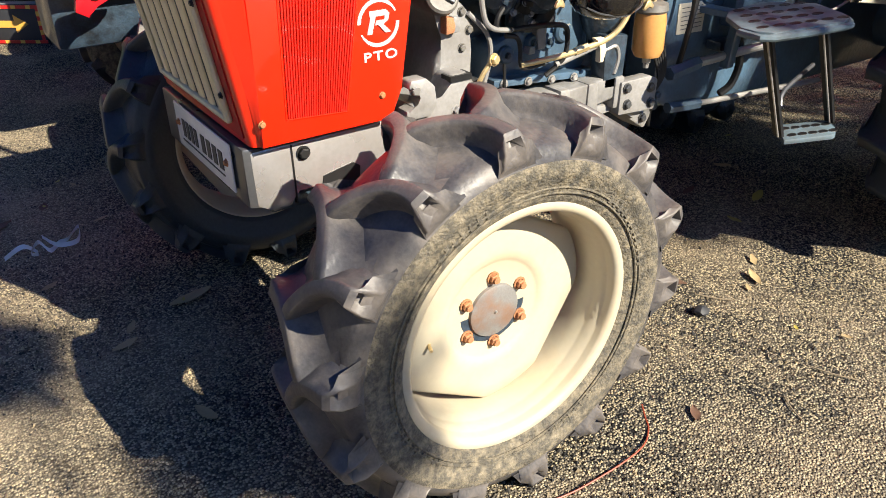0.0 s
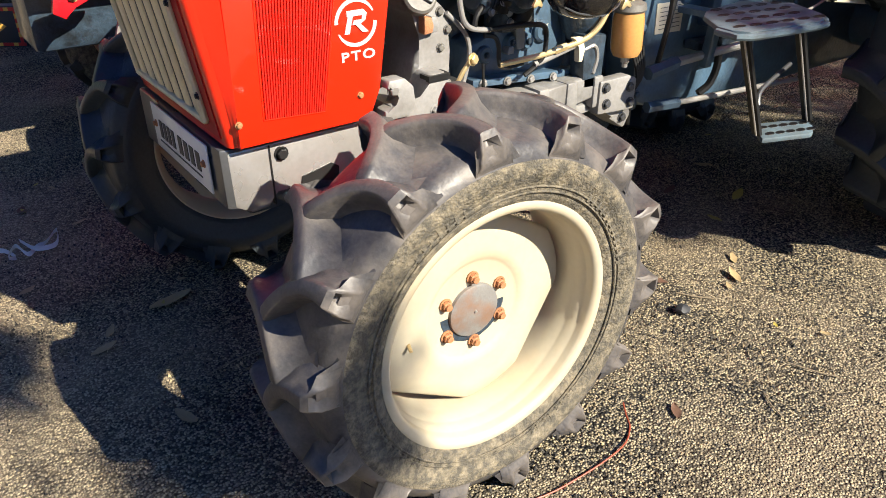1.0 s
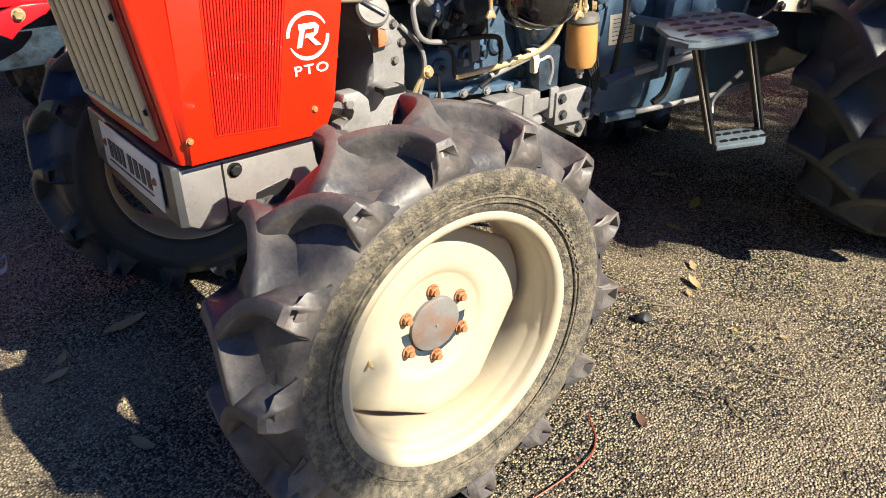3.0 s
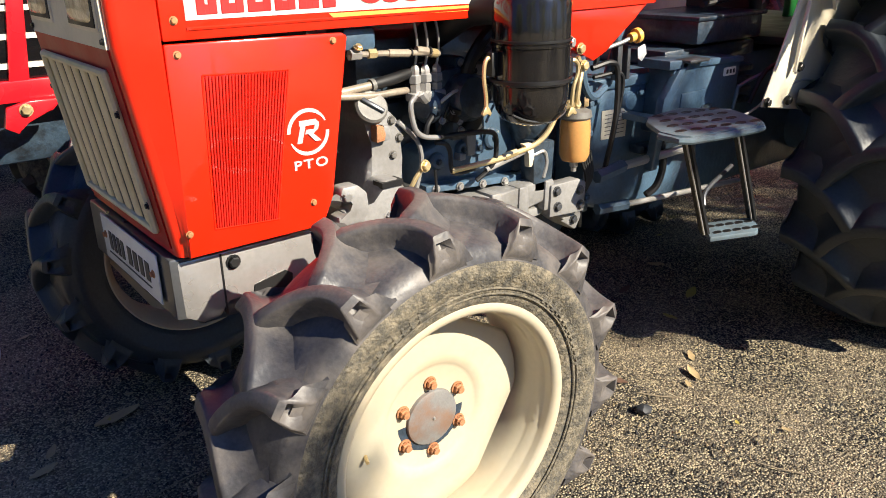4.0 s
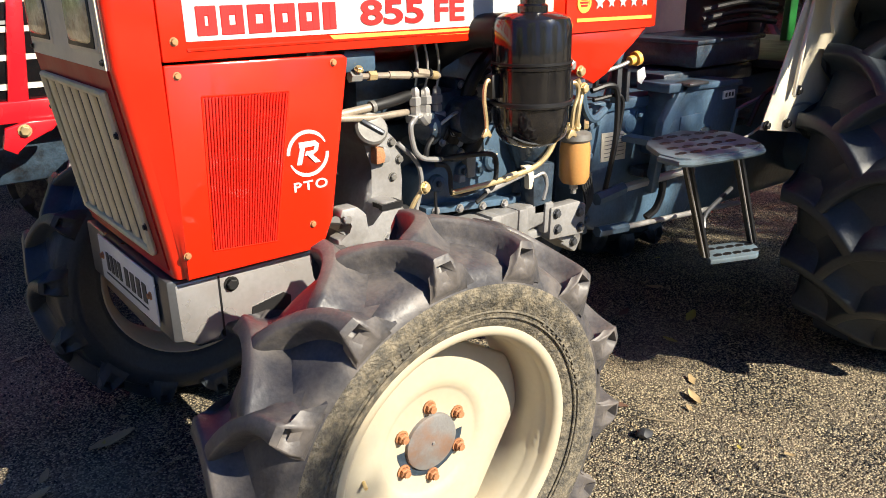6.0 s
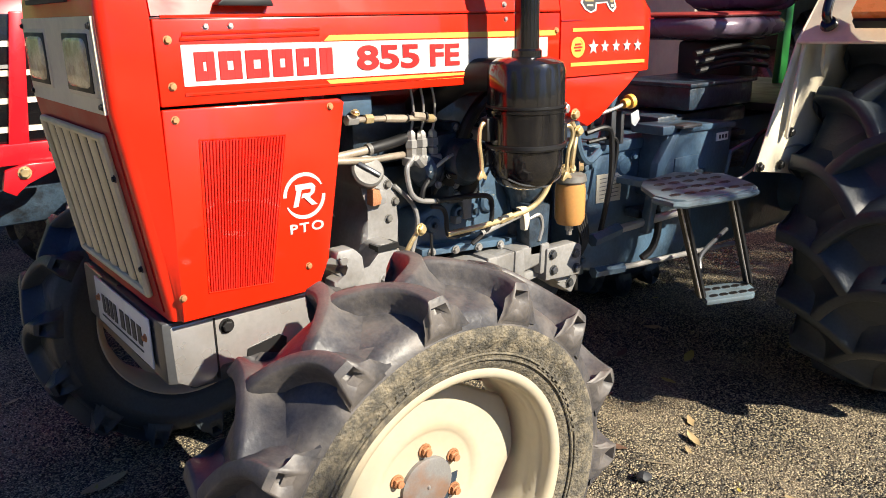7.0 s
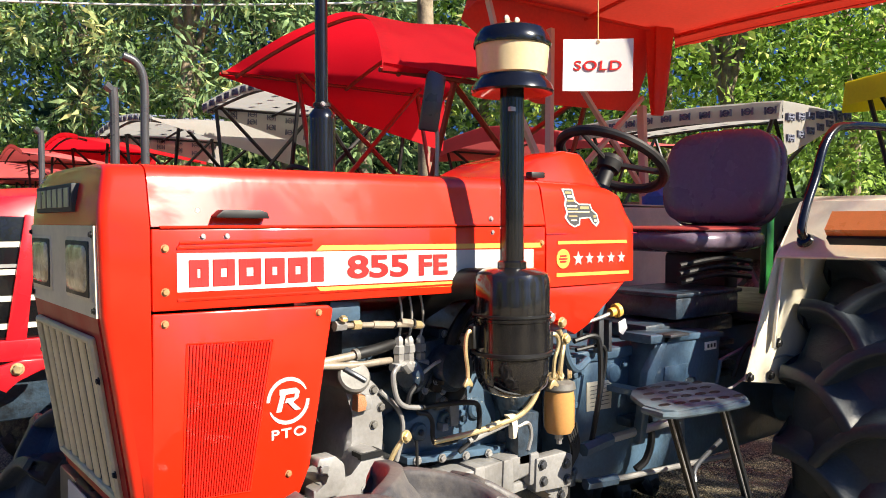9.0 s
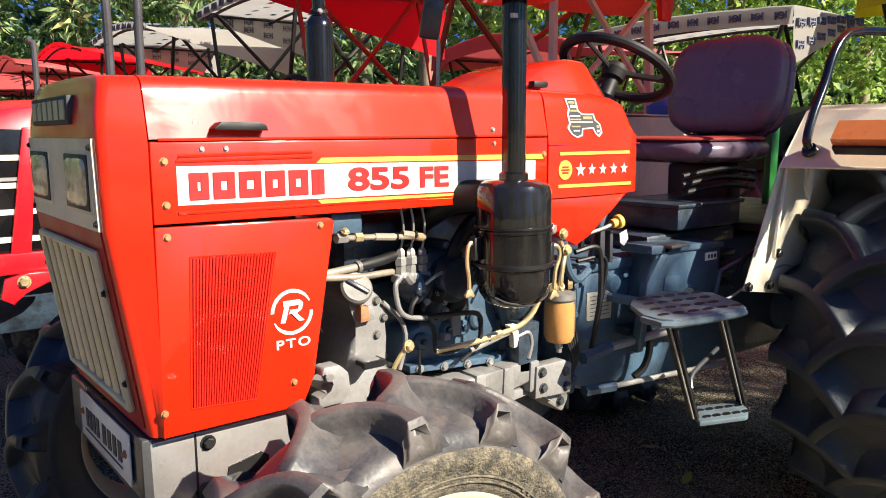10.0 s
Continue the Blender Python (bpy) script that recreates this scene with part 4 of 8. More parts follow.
# ---- bumper bracket, plate and front axle
def make_front_end():
    b = part("front_bracket", prism([(-0.338, 0.640), (-0.30, 0.618), (-0.258, 0.622), (-0.240, 0.660), (-0.19, 0.660), (-0.17, 0.640), (-0.08, 0.605), (0.22, 0.600), (0.22, 0.770), (-0.34, 0.768)],
                                   "y", -0.290, -0.268, 0.006), M_CHROME, tractor, "silver-grey side bracket below the nose")
    part("front_bracket", prism([(-0.338, 0.640), (-0.258, 0.622), (-0.19, 0.660), (-0.08, 0.605), (0.22, 0.600), (0.22, 0.770), (-0.34, 0.768)], "y", 0.268, 0.290, 0.006), M_CHROME, tractor)
    part("bracket_slot", prism([(-0.176, 0.675), (-0.10, 0.690), (-0.082, 0.678), (-0.086, 0.640), (-0.15, 0.628), (-0.182, 0.645)], "y", -0.2935, -0.262), M_MATBLACK, b, "dark slot")
    part("bracket_seam", cube(-0.2475, -0.2440, -0.2925, -0.28, 0.625, 0.765), M_MATBLACK, b)
    part("bolt", hex_bolt((-0.219, -0.290, 0.741), (0, -1, 0), 0.0125), M_MATBLACK, b)
    # bumper beam across the front
    part("bumper", prism([(-0.356, 0.640), (-0.30, 0.628), (-0.30, 0.772), (-0.356, 0.778)], "y", -0.288, 0.288, 0.006), M_DARKSTEEL, tractor, "dark grey front bumper beam")
    plate = part("number_plate", prism([(-0.232, 0.660), (0.160, 0.660), (0.160, 0.775), (-0.232, 0.775)], "x", -0.3655, -0.3610, 0.002), M_PLATE, tractor, "white number plate with dark bars")
    for k in range(4):
        y0 = -0.180 + 0.040 * k
        part("plate_bar", cube(-0.3672, -0.3650, y0, y0 + 0.026, 0.697, 0.742), M_DARK_INK, plate)
    for k in range(4):
        y0 = -0.005 + 0.030 * k
        part("plate_bar", cube(-0.3672, -0.3650, y0, y0 + 0.020, 0.697, 0.742), M_DARK_INK, plate)
    part("plate_line", cube(-0.3672, -0.3650, -0.18, 0.12, 0.683, 0.686), M_DARK_INK, plate)
    for y in (-0.205, 0.135):
        part("plate_screw", hex_bolt((-0.3655, y, 0.725), (-1, 0, 0), 0.007), M_RUST, plate)
    # axle casting, final drives, tie rod
    bm = tube([(0.02, -0.60, 0.47), (0.02, -0.45, 0.47), (0.02, -0.25, 0.50), (0.02, 0.25, 0.50), (0.02, 0.45, 0.47), (0.02, 0.60, 0.47)], 0.062, 14, 3)
    lathe([(0, -0.15), (0.09, -0.13), (0.12, -0.04), (0.12, 0.04), (0.09, 0.13), (0, 0.15)], 20, pose(0.03, 0.0, 0.5, 90, 0, 0), into=bm)
    part("front_axle", bm, M_ENGINE, tractor, "dark front axle casting")
    for s in (-1, 1):
        part("final_drive", lathe([(0, -0.10), (0.10, -0.09), (0.115, 0.0), (0.085, 0.05), (0.085, 0.10), (0, 0.10)], 24, axis_pose((0.0, s * 0.60, 0.47), (0, s, 0))), M_ENGINE, tractor)
        part("king_pin", tube([(0.0, s * 0.545, 0.36), (0.0, s * 0.545, 0.60)], 0.05, 12, 1), M_ENGINE, tractor)
        part("red_steering_arm", prism([(-0.20, 0.60), (-0.06, 0.60), (-0.02, 0.655), (-0.16, 0.655)], "y", *sorted((s * 0.36, s * 0.46)), 0.01), M_RED2, tractor, "crimson steering arm")
    part("tie_rod", tube([(0.16, -0.52, 0.50), (0.16, 0.52, 0.50)], 0.016, 8, 1), M_MATBLACK, tractor)
    part("chassis_plate", cube(-0.30, 0.22, -0.262, 0.262, 0.60, 0.745, 0.01), M_ENGINE, tractor, "dark chassis block under the radiator")


make_front_end()


# ---- engine and gearbox
def make_engine():
    part("engine_block", cube(0.20, 0.96, -0.145, 0.20, 0.58, 1.00, 0.02), M_ENGINE, tractor, "dark engine block")
    part("cylinder_head", cube(0.22, 0.92, -0.13, 0.19, 1.00, 1.16, 0.015), M_ENGINE, tractor, "dark cylinder head")
    part("oil_sump", prism([(0.25, 0.66), (0.98, 0.66), (0.96, 0.50), (0.86, 0.47), (0.40, 0.47), (0.30, 0.55)], "y", -0.16, 0.16, 0.02), M_ENGINE, tractor, "black oil sump")
    part("radiator", cube(-0.24, 0.02, -0.27, 0.27, 0.76, 1.36, 0.01), M_MATBLACK, tractor, "black radiator behind the nose")
    shroud = lathe([(0.262, 0.0), (0.268, 0.0), (0.275, -0.09), (0.262, -0.09)], 48, axis_pose((0.055, -0.02, 0.985), (1, 0, 0)), closed=True)
    part("fan_shroud", shroud, M_BEIGE, tractor, "dusty beige fan shroud")
    part("fan_hub", lathe([(0, -0.03), (0.05, -0.03), (0.06, 0.02), (0.04, 0.05), (0, 0.05)], 20, axis_pose((0.08, -0.01, 0.96), (1, 0, 0))), M_ENGINE, tractor)
    for k in range(6):
        a = k * math.pi / 3
        bm = loft([[(0.07 + 0.02 * t, -0.01 + (r * math.cos(a) - w * math.sin(a)), 0.96 + (r * math.sin(a) + w * math.cos(a))) for w, t in ((-0.04, -1), (0.04, 1), (0.04, 1.15), (-0.04, -0.85))] for r in (0.05, 0.23)])
        part("fan_blade", bm, M_MATBLACK, tractor)
    # silver timing cover with its oil cap
    poly = [(0.137, 1.058), (0.199, 1.028), (0.243, 0.988), (0.260, 0.942), (0.236, 0.893), (0.231, 0.824), (0.270, 0.79), (0.275, 0.74), (0.13, 0.74), (0.136, 0.806), (0.147, 0.87), (0.162, 0.905), (0.178, 0.933), (0.162, 0.980), (0.127, 1.000)]
    cover = part("timing_cover", prism(poly, "y", -0.275, -0.10, 0.014), M_SILVER, tractor, "silver-grey timing cover")
    part("oil_cap", lathe([(0, 0.012), (0.035, 0.012), (0.040, 0.006), (0.040, -0.01), (0.03, -0.03)], 24, axis_pose((0.160, -0.285, 1.025), (-0.15, -0.85, 0.5))), M_ALLOY, cover, "silver oil filler cap")
    part("cap_grip", cube(-0.030, 0.030, -0.005, 0.005, 0.010, 0.020, 0.002), M_DARKSTEEL, cover).matrix_local = axis_pose((0.160, -0.285, 1.025), (-0.15, -0.85, 0.5), (0.6, -0.2, -0.5))
    part("red_plug", prism([(0.162, 0.942), (0.186, 0.944), (0.190, 0.960), (0.184, 0.980), (0.164, 0.984)], "y", -0.300, -0.270, 0.004), M_RUST, cover, "rust-red plug")
    part("plug_collar", prism([(0.184, 0.942), (0.202, 0.944), (0.206, 0.960), (0.200, 0.978), (0.184, 0.982)], "y", -0.298, -0.270, 0.004), M_SILVER, cover)
    for x, z in ((0.222, 0.985), (0.243, 0.940), (0.222, 0.900), (0.205, 0.83), (0.155, 0.83)):
        part("cover_bolt", hex_bolt((x, -0.275, z), (0, -1, 0), 0.0085), M_ALLOY, cover)
    part("cover_foot", prism([(0.04, 0.76), (0.15, 0.745), (0.29, 0.745), (0.29, 0.795), (0.22, 0.80), (0.20, 0.86), (0.15, 0.86), (0.13, 0.80), (0.04, 0.81)], "y", -0.335, -0.20, 0.012), M_SILVER, tractor, "silver engine mount foot")
    part("mount_slot", cube(0.145, 0.205, -0.340, -0.30, 0.842, 0.856), M_MATBLACK, cover)
    for x, z in ((0.050, 0.842), (0.165, 0.770), (0.265, 0.772)):
        part("bolt", hex_bolt((x, -0.333, z), (0, -1, 0), 0.012), M_STEEL, cover)
    ear = [(0.020, 0.775), (0.085, 0.775), (0.105, 0.80), (0.100, 0.845), (0.075, 0.868), (0.035, 0.868), (0.028, 0.848), (0.055, 0.845), (0.065, 0.825), (0.055, 0.805), (0.020, 0.80)]
    part("mount_ear", prism(ear, "y", -0.345, -0.30, 0.006), M_SILVER, tractor, "silver mounting ear")
    # blue-grey pump side plate with round covers
    plate = part("pump_casting", prism([(0.33, 0.78), (0.66, 0.75), (0.70, 0.82), (0.70, 0.88), (0.625, 0.985), (0.515, 0.985), (0.495, 0.92), (0.44, 0.90), (0.34, 0.88)], "y", -0.225, -0.12, 0.014), M_CASE, tractor, "blue-grey pump casting")
    for x, z, r in ((0.39, 0.845, 0.024), (0.475, 0.865, 0.020), (0.53, 0.86, 0.022), (0.585, 0.878, 0.030), (0.58, 0.80, 0.018)):
        part("round_cover", lathe([(0, 0.012), (r * 0.8, 0.012), (r, 0.006), (r, -0.02)], 20, axis_pose((x, -0.228, z), (0, -1, 0))), M_CASE, plate)
        part("cover_bolt", hex_bolt((x, -0.240, z), (0, -1, 0), 0.007), M_ENGINE, plate)
    part("pale_flange", prism([(0.485, 0.845), (0.512, 0.845), (0.515, 0.900), (0.480, 0.905)], "y", -0.246, -0.22, 0.004), M_SILVER, plate, "pale machined flange")
    part("pale_flange", prism([(0.452, 0.838), (0.474, 0.838), (0.474, 0.856), (0.455, 0.858)], "y", -0.250, -0.22, 0.003), M_SILVER, plate)
    part("pump_body", cube(0.39, 0.55, -0.255, -0.14, 0.945, 1.085, 0.016), M_ENGINE, tractor, "dark injection pump body")
    part("pump_drum", lathe([(0, -0.05), (0.055, -0.05), (0.062, -0.03), (0.062, 0.03), (0.05, 0.05), (0, 0.05)], 22, axis_pose((0.455, -0.262, 1.010), (0, -1, 0.1))), M_ENGINE, tractor, "black governor drum")
    part("pump_front", lathe([(0, -0.04), (0.04, -0.04), (0.045, 0.03), (0.025, 0.05), (0, 0.05)], 20, axis_pose((0.37, -0.25, 1.00), (-1, -0.3, 0))), M_ENGINE, tractor)
    # injector unions, in line, and their steel pipes to the head
    for k, x in enumerate((0.306, 0.337, 0.372)):
        z = 1.055 - 0.002 * k
        bm = lathe([(0, 0.0), (0.014, 0.0), (0.014, 0.025), (0.010, 0.028), (0.010, 0.045), (0.012, 0.045), (0.012, 0.062), (0.006, 0.07), (0, 0.07)], 6, pose(x, -0.262, z - 0.02))
        part("pump_union", bm, M_STEEL, tractor, "bright steel union")
        part("injector_pipe", tube([(x, -0.262, z + 0.045), (x + 0.008, -0.262, z + 0.08), (x + 0.008, -0.262, z + 0.12), (x + 0.002, -0.255, z + 0.17)], 0.0034, 8), M_STEEL, tractor, "thin steel injector pipe")
    part("pump_top_lever", tube([(0.46, -0.26, 1.08), (0.52, -0.27, 1.12), (0.56, -0.26, 1.11)], 0.010, 8), M_MATBLACK, tractor)
    part("pump_filler", cube(0.468, 0.525, -0.285, -0.24, 1.062, 1.092, 0.006), M_SILVER, tractor)
    # hoses and rods between the nose and the pump
    part("coolant_hose", tube([(0.075, -0.275, 1.058), (0.105, -0.28, 1.056), (0.171, -0.28, 1.050), (0.240, -0.275, 1.050), (0.29, -0.25, 1.045)], 0.0085, 12), M_OLDPIPE, tractor, "pale steel pipe")
    part("coolant_hose", tube([(0.175, -0.27, 1.073), (0.24, -0.265, 1.080), (0.30, -0.25, 1.087), (0.40, -0.22, 1.10)], 0.0135, 12), M_MATBLACK, tractor, "black rubber hose")
    part("hose_band", tube([(0.172, -0.27, 1.0725), (0.182, -0.27, 1.074)], 0.0148, 12, 1), M_ALLOY, tractor)
    part("fuel_pipe", tube([(0.12, -0.30, 1.150), (0.20, -0.30, 1.146), (0.30, -0.30, 1.138), (0.36, -0.29, 1.13)], 0.0068, 10), M_OLDPIPE, tractor, "pale fuel pipe with yellow joints")
    part("pipe_joint", tube([(0.150, -0.30, 1.149), (0.170, -0.30, 1.148)], 0.0115, 6, 1), M_BRASS, tractor)
    part("pipe_joint", tube([(0.330, -0.295, 1.135), (0.350, -0.292, 1.132)], 0.0105, 10, 1), M_BRASS, tractor)
    part("blue_cup", prism([(0.085, 1.160), (0.175, 1.155), (0.175, 1.205), (0.090, 1.21)], "y", -0.30, -0.22, 0.01), M_CASE, tractor, "blue-grey cup below the bonnet")
    part("return_pipe", tube([(0.285, -0.290, 1.035), (0.266, -0.297, 1.02), (0.267, -0.30, 0.985), (0.276, -0.302, 0.955), (0.300, -0.303, 0.937), (0.350, -0.303, 0.927)], 0.0066, 10), M_STEEL, tractor, "bent steel pipe")
    part("black_hose", tube([(0.345, -0.303, 0.928), (0.42, -0.303, 0.926), (0.50, -0.305, 0.919), (0.526, -0.306, 0.908), (0.532, -0.306, 0.880), (0.527, -0.306, 0.840), (0.505, -0.30, 0.812), (0.472, -0.295, 0.791)], 0.0068, 10), M_MATBLACK, tractor, "black rubber fuel hose")
    part("black_hose", tube([(0.335, -0.300, 0.916), (0.365, -0.303, 0.908), (0.378, -0.304, 0.885), (0.380, -0.304, 0.848), (0.395, -0.303, 0.826), (0.46, -0.30, 0.826)], 0.0060, 10), M_MATBLACK, tractor, "black rubber fuel hose")
    part("yellow_pipe", tube([(0.380, -0.305, 0.836), (0.45, -0.306, 0.837), (0.52, -0.307, 0.839), (0.60, -0.31, 0.847), (0.665, -0.318, 0.862), (0.705, -0.325, 0.892), (0.735, -0.328, 0.940)], 0.0078, 10), M_BRASS, tractor, "yellow-zinc pipe")
    part("yellow_joint", tube([(0.560, -0.307, 0.842), (0.60, -0.31, 0.849)], 0.0105, 6, 1), M_BRASS, tractor)
    part("pale_rod", tube([(0.50, -0.30, 0.815), (0.64, -0.305, 0.845)], 0.008, 10, 1), M_SILVER, tractor)
    part("filter_bracket", prism([(0.620, 0.868), (0.655, 0.866), (0.663, 0.83), (0.655, 0.80), (0.640, 0.80), (0.643, 0.84)], "y", -0.318, -0.300, 0.003), M_POST, tractor, "cream clamp bracket")
    part("bleed_bolt", hex_bolt((0.288, -0.315, 0.868), (0.2, -1, 0.1), 0.012), M_BRASS, tractor, "orange-brown bleed bolt")
    part("dip_stick", tube([(0.284, -0.31, 0.862), (0.262, -0.305, 0.832), (0.240, -0.295, 0.78)], 0.006, 8), M_BRASS, tractor, "brass dipstick tube")
    part("drain_rod", tube([(0.325, -0.31, 0.85), (0.328, -0.31, 0.74)], 0.004, 6, 1), M_MATBLACK, tractor)
    # silver side rail with ribs and its bolts
    rail = part("side_rail", prism([(0.30, 0.69), (0.88, 0.66), (0.885, 0.60), (0.86, 0.56), (0.80, 0.60), (0.74, 0.66), (0.30, 0.60)], "y", -0.300, -0.21, 0.01), M_SILVER, tractor, "silver side rail")
    part("rail_top", prism([(0.32, 0.735), (0.60, 0.745), (0.74, 0.76), (0.74, 0.69), (0.60, 0.675), (0.32, 0.67)], "y", -0.315, -0.20, 0.012), M_SILVER, tractor, "silver rail flange")
    for x in (0.40, 0.50, 0.60, 0.70):
        part("rail_rib", prism([(x, 0.66), (x + 0.045, 0.66), (x + 0.04, 0.75), (x + 0.005, 0.75)], "y", -0.322, -0.25, 0.008), M_SILVER, rail)
    part("rail_plate", prism([(0.715, 0.640), (0.86, 0.63), (0.865, 0.72), (0.83, 0.735), (0.72, 0.735)], "y", -0.330, -0.29, 0.006), M_SILVER, rail, "silver bolted plate")
    for x, z in ((0.745, 0.668), (0.835, 0.70), (0.74, 0.715), (0.84, 0.655), (0.845, 0.60)):
        part("bolt", hex_bolt((x, -0.330 if z > 0.62 else -0.30, z), (0, -1, 0), 0.011), M_DARKSTEEL, rail)
    # fuel filter with amber bowl
    head = part("fuel_filter", lathe([(0, 0.018), (0.026, 0.018), (0.044, 0.010), (0.047, -0.006), (0.040, -0.014)], 28, pose(0.812, -0.325, 0.925)), M_ALLOY, tractor, "fuel filter with amber bowl")
    part("bowl", lathe([(0.041, 0.0), (0.044, -0.02), (0.044, -0.10), (0.036, -0.118), (0.012, -0.124), (0, -0.124), (0, -0.118), (0.033, -0.113), (0.040, -0.098), (0.040, -0.002)], 28, pose(0.812, -0.325, 0.912), closed=False), M_AMBER_BOWL, head, "amber plastic bowl")
    part("bowl_core", lathe([(0, 0), (0.033, 0), (0.034, -0.095), (0, -0.10)], 20, pose(0.812, -0.325, 0.905)), M_CREAM_BOWL, head)
    part("drain_plug", lathe([(0, 0.0), (0.012, 0.0), (0.012, -0.016), (0.008, -0.018), (0.008, -0.03), (0, -0.03)], 8, pose(0.812, -0.325, 0.790)), M_STEEL, head)
    part("filter_union", tube([(0.80, -0.34, 0.950), (0.795, -0.345, 0.975), (0.80, -0.345, 1.01), (0.812, -0.34, 1.05), (0.80, -0.335, 1.085)], 0.0075, 10), M_BRASS, tractor, "yellow banjo pipe")
    for p, d in (((0.80, -0.335, 0.955), (0, -1, 0.3)), ((0.835, -0.335, 0.955), (1, -1, 0)), ((0.775, -0.335, 0.955), (-1, -1, 0)), ((0.815, -0.345, 1.06), (0, -1, 0)), ((0.81, -0.335, 1.105), (0, -1, 0))):
        part("banjo_bolt", hex_bolt(p, d, 0.012), M_BRASS, tractor)
    # clutter of small castings, bolts and lines on the block
    for k in range(9):
        x = 0.33 + 0.045 * k
        part("block_bolt", hex_bolt((x, -0.148, 0.80 + 0.012 * (k % 3)), (0, -1, 0), 0.009), M_SILVER, tractor)
        part("head_bolt", hex_bolt((x, -0.135, 1.02 + 0.01 * (k % 2)), (0, -1, 0), 0.009), M_ENGINE, tractor)
    for x0, x1, z0, z1, y in ((0.42, 0.47, 0.90, 0.95, -0.265), (0.485, 0.53, 0.91, 0.945, -0.262), (0.57, 0.62, 0.98, 1.04, -0.24), (0.445, 0.475, 1.08, 1.11, -0.25), (0.62, 0.69, 1.02, 1.10, -0.20)):
        part("pump_block", cube(x0, x1, y, y + 0.08, z0, z1, 0.006), M_ENGINE, tractor, "small dark casting")
        part("block_bolt", hex_bolt(((x0 + x1) / 2, y, (z0 + z1) / 2), (0, -1, 0), 0.008), M_STEEL, tractor)
    part("union_elbow", tube([(0.335, -0.27, 1.03), (0.318, -0.285, 1.025), (0.305, -0.285, 1.04)], 0.013, 8, 3), M_STEEL, tractor, "bright steel elbow")
    part("union_block", cube(0.285, 0.390, -0.280, -0.245, 1.018, 1.040, 0.006), M_SILVER, tractor, "silver union block")
    for k, (a, b) in enumerate((((0.34, -0.29, 1.0), (0.45, -0.28, 1.03)), ((0.46, -0.28, 0.96), (0.57, -0.27, 1.05)), ((0.36, -0.28, 0.94), (0.40, -0.27, 1.01)), ((0.58, -0.26, 0.95), (0.66, -0.25, 1.03)))):
        part("thin_line", tube([a, ((a[0] + b[0]) / 2, a[1] - 0.012, (a[2] + b[2]) / 2 + 0.02), b], 0.0045, 8), (M_STEEL, M_MATBLACK, M_MATBLACK, M_STEEL)[k], tractor)
    part("lever_arm", prism([(0.470, 0.94), (0.485, 0.935), (0.53, 1.03), (0.515, 1.04)], "y", -0.290, -0.282, 0.002), M_SILVER, tractor)
    for k in range(4):
        part("fin", cube(0.66 + 0.022 * k, 0.668 + 0.022 * k, -0.24, -0.14, 0.80, 0.95), M_CASE, tractor)
    part("stay_rod", tube([(0.70, -0.29, 0.80), (0.70, -0.29, 0.69)], 0.009, 8, 1), M_SILVER, tractor)
    part("hook_rod", tube([(0.665, -0.31, 0.83), (0.70, -0.315, 0.835), (0.712, -0.315, 0.80), (0.700, -0.315, 0.76)], 0.006, 8), M_STEEL, tractor)
    # sleeves, unions and rubber lines crowding round the pump
    for x0, x1 in ((0.205, 0.262), (0.285, 0.318)):
        part("pipe_sleeve", tube([(x0, -0.30, 1.146), (x1, -0.30, 1.1405)], 0.0092, 10, 1), M_OLDPIPE, tractor)
    for x in (0.266, 0.322):
        part("sleeve_band", tube([(x, -0.30, 1.1412), (x + 0.004, -0.30, 1.1408)], 0.0098, 10, 1), M_MATBLACK, tractor)
    part("pipe_union", tube([(0.100, -0.302, 1.151), (0.128, -0.301, 1.150)], 0.0125, 6, 1), M_STEEL, tractor, "bright hexagon union")
    part("union_nut", hex_bolt((0.118, -0.312, 1.166), (0, -0.6, 1), 0.008), M_BRASS, tractor)
    part("hose_end", tube([(0.085, -0.272, 1.066), (0.175, -0.27, 1.073)], 0.0095, 12, 1), M_OLDPIPE, tractor, "pale hose end")
    part("pale_connector", tube([(0.520, -0.275, 1.105), (0.585, -0.270, 1.122)], 0.0125, 10, 1), M_STEEL, tractor, "pale steel connector")
    part("air_hose", tube([(0.455, -0.275, 1.06), (0.470, -0.285, 1.11), (0.505, -0.285, 1.150), (0.56, -0.26, 1.17)], 0.017, 10, 4), M_MATBLACK, tractor, "black rubber hose")
    part("air_hose", tube([(0.450, -0.28, 1.04), (0.476, -0.285, 1.00), (0.482, -0.28, 0.96), (0.465, -0.27, 0.925)], 0.022, 12, 4), M_MATBLACK, tractor, "black rubber hose")
    for x, y, z in ((0.435, -0.292, 1.030), (0.455, -0.290, 1.045), (0.445, -0.285, 1.005), (0.478, -0.280, 1.075), (0.400, -0.292, 0.985), (0.365, -0.290, 0.965), (0.345, -0.285, 1.005), (0.425, -0.285, 0.955)):
        part("small_bolt", hex_bolt((x, y, z), (0, -1, 0.25), 0.0075), M_MATBLACK if z > 1.0 else M_SILVER, tractor)
    for k in range(3):
        x = 0.306 + 0.033 * k
        part("union_nut", lathe([(0, 0.0), (0.0155, 0.0), (0.0155, 0.018), (0.011, 0.022), (0.011, 0.030), (0, 0.03)], 6, pose(x, -0.262, 1.062)), M_SILVER, tractor)
    part("pump_lever", tube([(0.335, -0.295, 0.985), (0.312, -0.30, 0.965), (0.305, -0.30, 0.935)], 0.007, 8), M_MATBLACK, tractor)
